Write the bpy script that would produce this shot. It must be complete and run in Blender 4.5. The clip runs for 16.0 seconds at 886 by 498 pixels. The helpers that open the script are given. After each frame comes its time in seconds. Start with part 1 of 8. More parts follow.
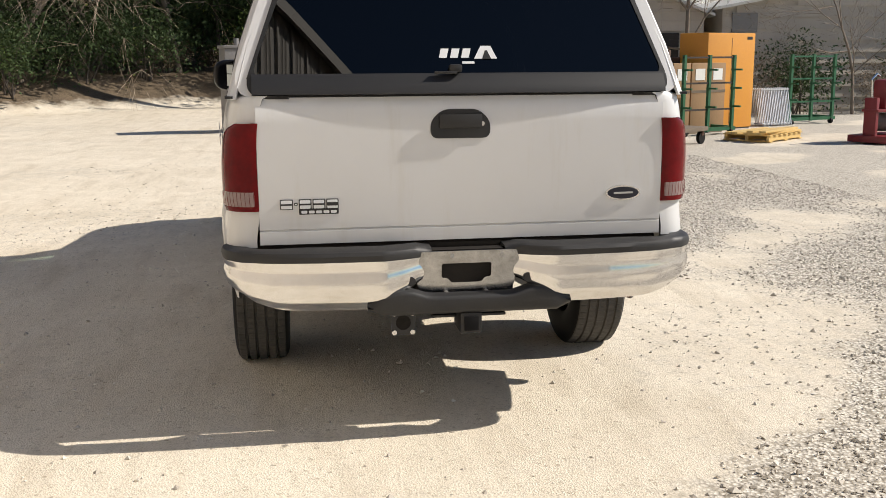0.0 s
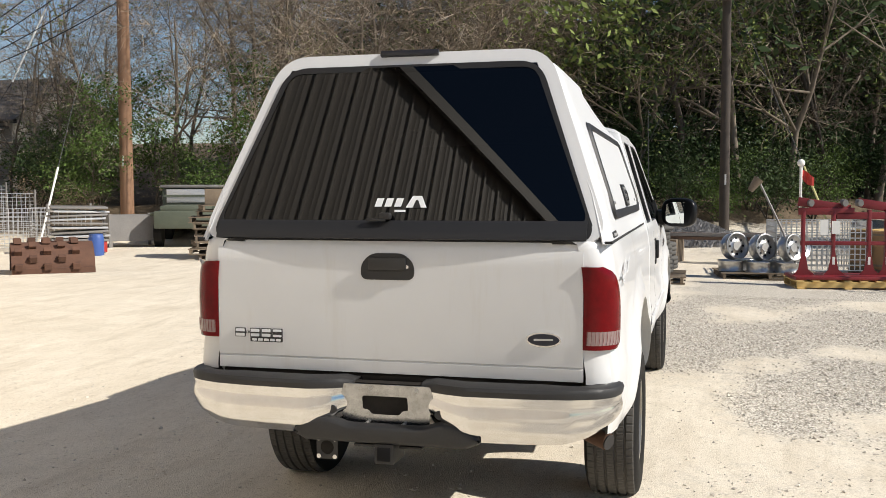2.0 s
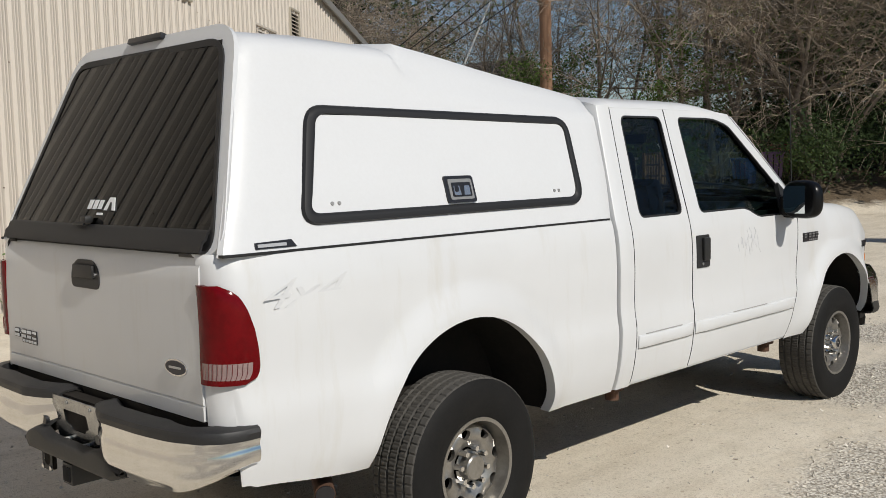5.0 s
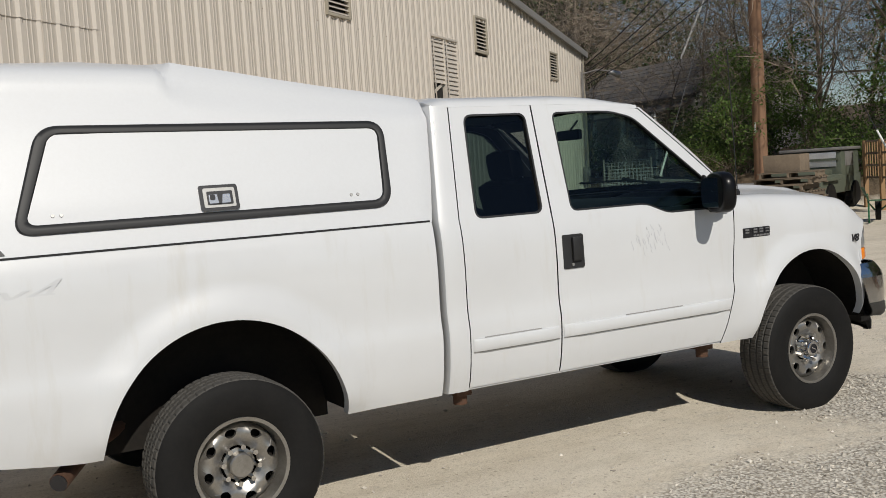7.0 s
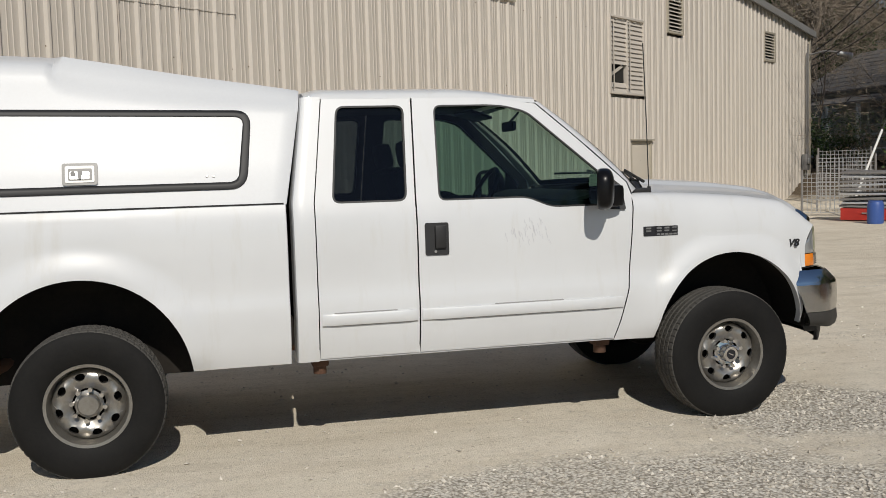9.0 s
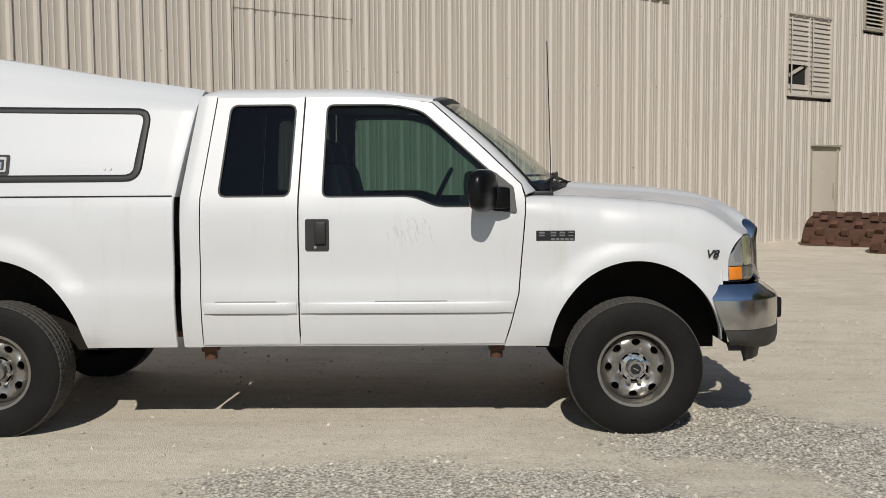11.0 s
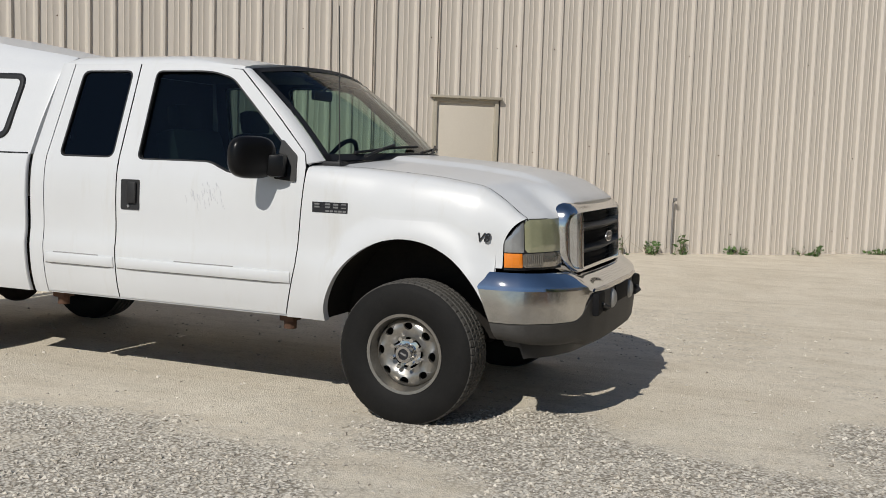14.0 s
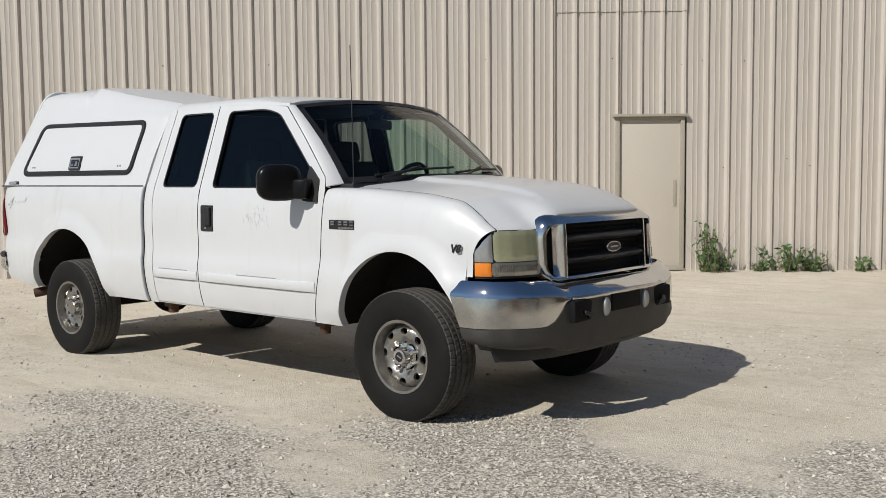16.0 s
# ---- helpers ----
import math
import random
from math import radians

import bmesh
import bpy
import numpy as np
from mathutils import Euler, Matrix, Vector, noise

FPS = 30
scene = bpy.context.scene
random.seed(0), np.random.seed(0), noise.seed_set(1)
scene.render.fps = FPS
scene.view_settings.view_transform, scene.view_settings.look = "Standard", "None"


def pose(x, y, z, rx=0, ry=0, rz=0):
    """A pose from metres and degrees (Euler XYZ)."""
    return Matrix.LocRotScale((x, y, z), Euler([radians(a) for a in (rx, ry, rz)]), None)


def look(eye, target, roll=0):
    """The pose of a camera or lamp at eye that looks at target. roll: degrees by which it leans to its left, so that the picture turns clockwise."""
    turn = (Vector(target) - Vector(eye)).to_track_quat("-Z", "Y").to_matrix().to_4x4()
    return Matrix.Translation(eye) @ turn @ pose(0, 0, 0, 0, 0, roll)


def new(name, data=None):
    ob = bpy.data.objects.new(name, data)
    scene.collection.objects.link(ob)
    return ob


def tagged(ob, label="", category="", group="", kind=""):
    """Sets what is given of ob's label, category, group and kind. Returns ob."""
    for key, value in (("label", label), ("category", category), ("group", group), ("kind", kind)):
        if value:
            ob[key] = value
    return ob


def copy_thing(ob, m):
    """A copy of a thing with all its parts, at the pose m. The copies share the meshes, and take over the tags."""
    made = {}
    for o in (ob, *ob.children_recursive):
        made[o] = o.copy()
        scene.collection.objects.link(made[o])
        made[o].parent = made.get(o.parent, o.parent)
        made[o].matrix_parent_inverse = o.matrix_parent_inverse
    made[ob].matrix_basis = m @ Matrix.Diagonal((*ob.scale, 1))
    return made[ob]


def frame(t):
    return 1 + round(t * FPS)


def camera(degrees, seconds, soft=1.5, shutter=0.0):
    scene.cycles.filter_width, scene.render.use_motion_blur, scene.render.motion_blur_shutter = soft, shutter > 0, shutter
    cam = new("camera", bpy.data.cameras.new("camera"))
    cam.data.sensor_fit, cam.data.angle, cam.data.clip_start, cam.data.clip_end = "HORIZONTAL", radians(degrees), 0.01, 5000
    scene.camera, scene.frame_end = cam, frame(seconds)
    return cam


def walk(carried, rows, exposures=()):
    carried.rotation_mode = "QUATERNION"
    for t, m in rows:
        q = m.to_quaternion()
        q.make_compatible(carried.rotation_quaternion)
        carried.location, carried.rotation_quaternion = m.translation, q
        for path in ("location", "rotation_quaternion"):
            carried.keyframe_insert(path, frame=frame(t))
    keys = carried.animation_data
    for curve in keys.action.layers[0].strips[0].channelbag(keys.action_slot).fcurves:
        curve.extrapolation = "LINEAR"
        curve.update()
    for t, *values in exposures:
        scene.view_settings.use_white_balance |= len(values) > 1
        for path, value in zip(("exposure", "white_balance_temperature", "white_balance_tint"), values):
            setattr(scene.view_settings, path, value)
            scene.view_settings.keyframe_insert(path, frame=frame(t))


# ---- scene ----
cam = camera(48.2, 16.0, soft=0.7)
PATH = [
    (0, (-5.029, 0.687, 1.498), (-3.089, 0.386, 1.118), -0.3),
    (0.5, (-5.094, 0.263, 1.543), (-3.128, 0.169, 1.192), -0.8),
    (1, (-5.241, -0.254, 1.574), (-3.26, -0.126, 1.329), -0.6),
    (1.5, (-5.202, -0.752, 1.574), (-3.232, -0.443, 1.421), -0.2),
    (2, (-5.178, -1.273, 1.577), (-3.248, -0.765, 1.453), -0.2),
    (2.5, (-5.026, -1.786, 1.582), (-3.155, -1.09, 1.454), 0.1),
    (3, (-4.657, -2.28, 1.664), (-2.864, -1.405, 1.516), 0.1),
    (5.5, (-2.535, -4.078, 1.623), (-1.241, -2.563, 1.451), -2.4),
    (6, (-2.121, -4.458, 1.557), (-0.959, -2.839, 1.39), -3.3),
    (6.5, (-1.689, -4.769, 1.543), (-0.638, -3.074, 1.395), -3.0),
    (7, (-1.239, -5.09, 1.555), (-0.269, -3.347, 1.412), -3.8),
    (7.5, (-0.869, -5.527, 1.571), (-0.014, -3.727, 1.399), -4.2),
    (8, (-0.404, -5.776, 1.546), (0.332, -3.925, 1.368), -3.4),
    (10.5, (2.072, -6.466, 1.497), (2.169, -4.474, 1.347), -0.5),
    (11, (2.59, -6.425, 1.465), (2.568, -4.431, 1.314), -0.4),
    (11.5, (3.136, -6.367, 1.478), (2.957, -4.382, 1.303), 0.8),
    (12, (3.682, -6.186, 1.472), (3.405, -4.215, 1.281), 1.5),
    (12.5, (4.233, -6.068, 1.439), (3.828, -4.116, 1.274), 1.2),
    (13, (4.71, -5.887, 1.407), (4.192, -3.964, 1.221), 1.6),
    (13.5, (5.166, -5.674, 1.424), (4.56, -3.778, 1.235), 1.8),
    (14, (5.697, -5.63, 1.425), (4.952, -3.783, 1.234), 1.8),
    (14.5, (6.164, -5.463, 1.397), (5.335, -3.654, 1.192), 1.6),
    (15, (6.656, -5.37, 1.399), (5.643, -3.655, 1.219), 0.3),
    (15.5, (7.117, -5.303, 1.427), (5.926, -3.705, 1.264), -0.2),
    (16, (7.438, -5.09, 1.41), (6.151, -3.566, 1.262), -0.5),
]
walk(cam, [(t, look(eye, target, roll)) for t, eye, target, roll in PATH],
     ((0.0, 0.52, 6720, 12), (1.5, 0.58, 6650, 11), (2.5, 0.52, 6520, 10), (3.2, 0.30, 6430, 9), (5.3, -0.14, 6500, 10), (8.0, -0.31, 6520, 10),
      (11.0, -0.29, 6480, 10), (13.0, -0.25, 6420, 10), (16.0, -0.11, 6350, 10)))

# ---- light ----
SUN_DIR = Vector((-0.06, -0.772, 0.632)).normalized()
world = bpy.data.worlds.new("sky")
scene.world = world
world.use_nodes = True
wn = world.node_tree
sky = wn.nodes.new("ShaderNodeTexSky")
sky.sky_type = "NISHITA"
sky.sun_disc = False
sky.sun_elevation = math.asin(SUN_DIR.z)
sky.sun_rotation = math.atan2(SUN_DIR.x, SUN_DIR.y)
sky.air_density, sky.dust_density, sky.ozone_density = 1.0, 0.2, 3.2
wn.links.new(sky.outputs[0], wn.nodes["Background"].inputs[0])
wn.nodes["Background"].inputs[1].default_value = 0.066
sun_data = bpy.data.lights.new("sun", "SUN")
sun_data.energy, sun_data.angle, sun_data.color = 4.2, radians(0.53), (1.0, 0.95, 0.86)
sun = new("sun", sun_data)
sun.matrix_world = look(SUN_DIR * 60, (0, 0, 0))
scene.view_settings.exposure = 0.0


# ---- materials ----
def nodes_of(name):
    m = bpy.data.materials.new(name)
    m.use_nodes = True
    return m, m.node_tree, m.node_tree.nodes["Principled BSDF"]


def ramp(t, fac, stops):
    r = t.nodes.new("ShaderNodeValToRGB")
    while len(r.color_ramp.elements) < len(stops):
        r.color_ramp.elements.new(0.5)
    for e, (p, c) in zip(r.color_ramp.elements, stops):
        e.position, e.color = p, (*c, 1)
    t.links.new(fac, r.inputs[0])
    return r.outputs[0]


def noise_tex(t, scale, detail=4.0, rough=0.6, coords=None, stretch=None):
    n = t.nodes.new("ShaderNodeTexNoise")
    n.inputs["Scale"].default_value, n.inputs["Detail"].default_value, n.inputs["Roughness"].default_value = scale, detail, rough
    if coords is None:
        coords = t.nodes.new("ShaderNodeTexCoord").outputs["Object"]
    if stretch:
        mp = t.nodes.new("ShaderNodeMapping")
        mp.inputs["Scale"].default_value = stretch
        t.links.new(coords, mp.inputs[0])
        coords = mp.outputs[0]
    t.links.new(coords, n.inputs["Vector"])
    return n.outputs[0]


def mixed(t, fac, a, b, kind="MIX"):
    m = t.nodes.new("ShaderNodeMix")
    m.data_type, m.blend_type = "RGBA", kind
    for i, v in ((0, fac), (6, a), (7, b)):
        if isinstance(v, (int, float)):
            m.inputs[i].default_value = v
        elif isinstance(v, tuple):
            m.inputs[i].default_value = (*v, 1)
        else:
            t.links.new(v, m.inputs[i])
    return m.outputs[2]


def bump(t, p, height, strength, dist=0.01):
    b = t.nodes.new("ShaderNodeBump")
    b.inputs["Strength"].default_value, b.inputs["Distance"].default_value = strength, dist
    t.links.new(height, b.inputs["Height"])
    t.links.new(b.outputs[0], p.inputs["Normal"])


def worn(name, color, dark, rough=0.6, metal=0.0, fine=40.0, coarse=3.0, amount=0.6, relief=0.2, coat=0.0, stretch=None, vary=0.0):
    """A surface whose colour drifts between two tones at two scales, with fine relief."""
    m, t, p = nodes_of(name)
    a = noise_tex(t, coarse, 5.0, 0.65, stretch=stretch)
    b = noise_tex(t, fine, 4.0, 0.7, stretch=stretch)
    c1 = ramp(t, a, [(0.35, color), (0.75, tuple(c + (d - c) * amount for c, d in zip(color, dark)))])
    c2 = mixed(t, 0.35, c1, ramp(t, b, [(0.3, dark), (0.7, color)]), "MIX")
    if vary:
        info = t.nodes.new("ShaderNodeObjectInfo")
        v = ramp(t, info.outputs["Random"], [(0.0, (1 - vary,) * 3), (1.0, (1.0,) * 3)])
        c2 = mixed(t, 1.0, c2, v, "MULTIPLY")
    t.links.new(c2, p.inputs["Base Color"])
    p.inputs["Roughness"].default_value, p.inputs["Metallic"].default_value = rough, metal
    p.inputs["Coat Weight"].default_value = coat
    if relief:
        bump(t, p, b, relief, 0.004)
    return m


def glass(name, tint, rough=0.0):
    m = bpy.data.materials.new(name)
    m.use_nodes = True
    t = m.node_tree
    t.nodes.remove(t.nodes["Principled BSDF"])
    lw = t.nodes.new("ShaderNodeLayerWeight")  # the same gloss from both sides of the pane
    lw.inputs[0].default_value = 0.5
    pw = t.nodes.new("ShaderNodeMath")
    pw.operation = "POWER"
    pw.inputs[1].default_value = 5.0
    t.links.new(lw.outputs["Facing"], pw.inputs[0])
    fr = t.nodes.new("ShaderNodeMath")
    fr.operation = "MULTIPLY_ADD"
    fr.inputs[1].default_value, fr.inputs[2].default_value = 0.95, 0.045
    t.links.new(pw.outputs[0], fr.inputs[0])
    tr = t.nodes.new("ShaderNodeBsdfTransparent")
    tr.inputs[0].default_value = (*tint, 1)
    gl = t.nodes.new("ShaderNodeBsdfGlossy")
    gl.inputs["Roughness"].default_value = rough
    mx = t.nodes.new("ShaderNodeMixShader")
    t.links.new(fr.outputs[0], mx.inputs[0])
    t.links.new(tr.outputs[0], mx.inputs[1])
    t.links.new(gl.outputs[0], mx.inputs[2])
    t.links.new(mx.outputs[0], t.nodes["Material Output"].inputs[0])
    return m


def plain(name, color, rough=0.5, metal=0.0, coat=0.0):
    m, t, p = nodes_of(name)
    p.inputs["Base Color"].default_value = (*color, 1)
    p.inputs["Roughness"].default_value, p.inputs["Metallic"].default_value = rough, metal
    p.inputs["Coat Weight"].default_value = coat
    return m


def paint_material():
    m, t, p = nodes_of("white_car_paint")
    geo = t.nodes.new("ShaderNodeTexCoord")
    big = noise_tex(t, 1.3, 4.0, 0.6, geo.outputs["Object"])
    streak = noise_tex(t, 9.0, 5.0, 0.7, geo.outputs["Object"], (1.0, 1.0, 0.12))
    base = ramp(t, big, [(0.3, (0.635, 0.645, 0.655)), (0.8, (0.585, 0.59, 0.595))])
    dirt = ramp(t, streak, [(0.55, (1, 1, 1)), (0.8, (0.93, 0.91, 0.87))])
    t.links.new(mixed(t, 1.0, base, dirt, "MULTIPLY"), p.inputs["Base Color"])
    p.inputs["Roughness"].default_value = 0.38
    p.inputs["Coat Weight"].default_value, p.inputs["Coat Roughness"].default_value = 0.45, 0.06
    return m


PAINT = paint_material()
CAP_PAINT = worn("white_gelcoat", (0.625, 0.637, 0.652), (0.575, 0.581, 0.59), 0.42, 0.0, 60.0, 1.0, 0.5, 0.0, 0.22)
CHROME = worn("chrome", (0.78, 0.78, 0.78), (0.60, 0.58, 0.55), 0.13, 1.0, 14.0, 2.0, 0.5, 0.012)
STEEL = worn("silver_painted_steel", (0.37, 0.355, 0.33), (0.21, 0.195, 0.17), 0.32, 0.8, 60.0, 9.0, 0.7, 0.05)
DULL_METAL = worn("dull_grey_metal", (0.40, 0.40, 0.39), (0.24, 0.23, 0.22), 0.5, 0.7, 50.0, 8.0, 0.6, 0.05)
BLACK_PLASTIC = worn("black_plastic", (0.012, 0.012, 0.013), (0.024, 0.023, 0.022), 0.5, 0.0, 90.0, 7.0, 0.6, 0.1)
GREY_PLASTIC = worn("weathered_grey_plastic", (0.013, 0.0132, 0.0145), (0.028, 0.027, 0.026), 0.55, 0.0, 120.0, 6.0, 0.7, 0.15)
TREAD = worn("dusty_tyre_tread", (0.085, 0.080, 0.072), (0.03, 0.028, 0.026), 0.9, 0.0, 60.0, 7.0, 0.7, 0.15)
RUBBER = worn("tyre_rubber", (0.006, 0.006, 0.006), (0.014, 0.013, 0.012), 0.7, 0.0, 60.0, 7.0, 0.7, 0.15)
GASKET = plain("black_gasket_gap_shade", (0.009, 0.009, 0.010), 0.55)
UNDER = worn("underbody", (0.012, 0.011, 0.010), (0.028, 0.023, 0.019), 0.9, 0.0, 30.0, 5.0, 0.7, 0.2)
RUST = worn("rusty_steel", (0.11, 0.055, 0.032), (0.055, 0.03, 0.02), 0.85, 0.2, 60.0, 7.0, 0.8, 0.4)
DARK_GLASS = glass("dark_cap_glass", (0.012, 0.013, 0.016))
SIDE_GLASS = glass("tinted_side_glass", (0.33, 0.46, 0.41), 0.006)
REAR_SIDE_GLASS = glass("dark_quarter_glass", (0.20, 0.23, 0.235), 0.012)
WINDSHIELD = glass("windshield_glass", (0.86, 0.93, 0.88))
RED_LENS = worn("red_lamp_lens", (0.14, 0.0018, 0.004), (0.06, 0.001, 0.0016), 0.12, 0.0, 40.0, 8.0, 0.8, 0.05)
REVERSE_LENS = worn("white_lamp_lens", (0.30, 0.22, 0.21), (0.17, 0.10, 0.10), 0.2, 0.0, 150.0, 30.0, 0.6, 0.1, 0.5)
AMBER_LENS = plain("amber_lens", (0.75, 0.22, 0.02), 0.15, 0.0, 0.5)
YELLOWED_LENS = worn("yellowed_headlight_lens", (0.40, 0.40, 0.26), (0.26, 0.27, 0.17), 0.10, 0.25, 14.0, 6.0, 0.8, 0.06, 1.0)
EMBLEM_BLACK = plain("emblem_black", (0.015, 0.015, 0.018), 0.35)
EMBLEM_BLUE = plain("emblem_dark_blue", (0.008, 0.010, 0.022), 0.4)
SILVER = plain("emblem_silver", (0.62, 0.62, 0.62), 0.25, 0.9)
LOGO_WHITE = plain("white_sticker", (0.72, 0.74, 0.76), 0.5)
DECAL = plain("faded_grey_decal", (0.60, 0.61, 0.625), 0.45)
GRIME = plain("grimy_joint", (0.30, 0.295, 0.285), 0.8)
SCRATCH = plain("scuffed_primer", (0.52, 0.52, 0.55), 0.6)
# the cabin's dimness is put into these near-black cloth and plastic colours
INTERIOR = worn("dimmed_grey_cloth", (0.020, 0.021, 0.024), (0.012, 0.0125, 0.014), 0.85, 0.0, 200.0, 8.0, 0.5, 0.2)
TRIM_DARK = plain("dimmed_interior_plastic", (0.012, 0.0125, 0.014), 0.7)
MIRROR_FACE = plain("silvered_glass", (0.72, 0.76, 0.74), 0.02, 1.0)
MIRROR_BLACK = worn("black_mirror_shell", (0.004, 0.004, 0.005), (0.009, 0.009, 0.009), 0.28, 0.0, 90.0, 7.0, 0.6, 0.05)
GRILLE_BLACK = plain("grille_black", (0.006, 0.006, 0.007), 0.8)
VALANCE_GREY = worn("scuffed_valance_plastic", (0.028, 0.026, 0.0235), (0.050, 0.046, 0.041), 0.6, 0.0, 70.0, 6.0, 0.7, 0.12)
BADGE_DIM = plain("badge_dull_grey", (0.20, 0.20, 0.20), 0.4, 0.3)
BADGE_GREY = plain("badge_letter_grey", (0.50, 0.50, 0.50), 0.35, 0.4)
SIDE_LENS = worn("clear_side_lens", (0.42, 0.43, 0.43), (0.30, 0.31, 0.32), 0.12, 0.5, 60.0, 12.0, 0.6, 0.03, 0.6)
PARK_LENS = worn("clear_parking_lens", (0.40, 0.38, 0.34), (0.24, 0.22, 0.19), 0.14, 0.7, 40.0, 14.0, 0.7, 0.03, 0.5)
BRACKET = worn("bare_bracket_metal", (0.52, 0.53, 0.54), (0.14, 0.135, 0.13), 0.2, 0.95, 30.0, 9.0, 0.8, 0.05)
for m_ in (RUBBER, UNDER, GRILLE_BLACK, RED_LENS, MIRROR_BLACK):
    m_.node_tree.nodes["Principled BSDF"].inputs["Specular IOR Level"].default_value = 0.2
DUSTY_CHROME = worn("dusty_chrome", (0.66, 0.65, 0.63), (0.42, 0.40, 0.37), 0.2, 1.0, 22.0, 3.0, 0.8, 0.012)
CLEAN_CHROME = worn("clean_chrome", (0.74, 0.75, 0.76), (0.62, 0.62, 0.62), 0.05, 1.0, 14.0, 2.0, 0.5, 0.006)

# ---- mesh helpers ----
def link(name, bm, material, parent=None, label="", sharp=38.0, pose_at=None):
    me = bpy.data.meshes.new(name)
    bm.to_mesh(me)
    bm.free()
    for m in material if isinstance(material, (list, tuple)) else [material]:
        me.materials.append(m)
    if sharp:
        me.polygons.foreach_set("use_smooth", [True] * len(me.polygons))
        me.set_sharp_from_angle(angle=radians(sharp))
    ob = new(name, me)
    if parent is not None:
        ob.parent = parent
    if pose_at is not None:
        ob.matrix_basis = pose_at
    if label:
        tagged(ob, label)
    return ob


def part(name, bm, material, parent, label="", sharp=38.0, pose_at=None):
    return link(name, bm, material, parent, label, sharp, pose_at)


def thing(name, label, category, at=None, group="", kind=""):
    ob = new(name)
    ob.empty_display_size = 0.1
    if at is not None:
        ob.matrix_basis = at
    return tagged(ob, label, category, group, kind)


def facing(bm, hint):
    """Turns the faces so that on the whole they look along hint (a vector), or away from it (a point given as ('from', p))."""
    bm.normal_update()
    s = 0.0
    for f in bm.faces:
        h = (f.calc_center_median() - Vector(hint[1])) if hint[0] == "from" else Vector(hint)
        s += f.normal.dot(h) * f.calc_area()
    if s < 0:
        bmesh.ops.reverse_faces(bm, faces=bm.faces)
    return bm


def sheet(rows, hint, closed=False):
    """A skin of quads over rows of points."""
    bm = bmesh.new()
    vs = [[bm.verts.new(p) for p in r] for r in rows]
    for a, b in zip(vs, vs[1:]):
        n = len(a)
        for k in range(n if closed else n - 1):
            q = [a[k], a[(k + 1) % n], b[(k + 1) % n], b[k]]
            if len({tuple(round(c, 5) for c in v.co) for v in q}) > 2:
                bm.faces.new(q)
    bmesh.ops.remove_doubles(bm, verts=bm.verts, dist=1e-5)
    return facing(bm, hint)


def thick(ob, t, offset=-1.0, rim=None):
    """Gives a sheet its thickness, with crisp edges and, if wanted, a dark rim that paints in a panel gap's shade."""
    m = ob.modifiers.new("thickness", "SOLIDIFY")
    m.thickness, m.offset, m.use_even_offset = t, offset, False
    if rim is not None:
        ob.data.materials.append(rim)
        m.material_offset_rim = len(ob.data.materials) - 1
    me = ob.data
    used = np.zeros(len(me.edges), int)
    np.add.at(used, np.array([l.edge_index for l in me.loops]), 1)
    for e in np.nonzero(used == 1)[0]:
        me.edges[int(e)].use_edge_sharp = True
    return ob


def box_into(bm, c, size, turn=None, bevel=0.0):
    m = Matrix.Translation(c) @ (turn.to_4x4() if turn is not None else Matrix.Identity(4)) @ Matrix.Diagonal((*size, 1))
    r = bmesh.ops.create_cube(bm, size=1.0, matrix=m)
    if bevel:
        es = list({e for v in r["verts"] for e in v.link_edges})
        bmesh.ops.bevel(bm, geom=es, offset=bevel, segments=2, affect="EDGES", profile=0.6)
    return bm


def box(c, size, bevel=0.0, turn=None):
    return box_into(bmesh.new(), c, size, turn, bevel)


def tube_into(bm, a, b, r0, r1=None, n=10, caps=True):
    a, b = Vector(a), Vector(b)
    r1 = r0 if r1 is None else r1
    d = (b - a)
    m = Matrix.Translation((a + b) / 2) @ d.to_track_quat("Z", "Y").to_matrix().to_4x4()
    bmesh.ops.create_cone(bm, cap_ends=caps, segments=n, radius1=r0, radius2=r1, depth=d.length, matrix=m)
    return bm


def tube(a, b, r0, r1=None, n=12):
    return tube_into(bmesh.new(), a, b, r0, r1, n)


def pipe(points, r, n=8):
    """A round bar along a line of points."""
    pts = [Vector(p) for p in points]
    rows, up = [], Vector((0.13, 0.21, 0.97))
    for k, p in enumerate(pts):
        d = (pts[min(k + 1, len(pts) - 1)] - pts[max(k - 1, 0)]).normalized()
        s = d.cross(up).normalized()
        u = s.cross(d)
        rows.append([p + r * (math.cos(a) * s + math.sin(a) * u) for a in [2 * math.pi * j / n for j in range(n)]])
    bm = bmesh.new()
    vs = [[bm.verts.new(p) for p in row] for row in rows]
    for a, b in zip(vs, vs[1:]):
        for k in range(n):
            bm.faces.new([a[k], a[(k + 1) % n], b[(k + 1) % n], b[k]])
    bm.faces.new(vs[0][::-1])
    bm.faces.new(vs[-1])
    bmesh.ops.recalc_face_normals(bm, faces=bm.faces)
    return bm


def lathe(profile, n=48, axis="y"):
    """Spins (radius, along) pairs round the y axis."""
    rows = []
    for r, h in profile:
        rows.append([(r * math.cos(2 * math.pi * k / n), h, r * math.sin(2 * math.pi * k / n)) for k in range(n)])
    bm = bmesh.new()
    vs = [[bm.verts.new(p) for p in row] for row in rows]
    for a, b in zip(vs, vs[1:]):
        for k in range(n):
            bm.faces.new([a[k], a[(k + 1) % n], b[(k + 1) % n], b[k]])
    bmesh.ops.remove_doubles(bm, verts=bm.verts, dist=1e-5)
    bmesh.ops.recalc_face_normals(bm, faces=bm.faces)
    return bm


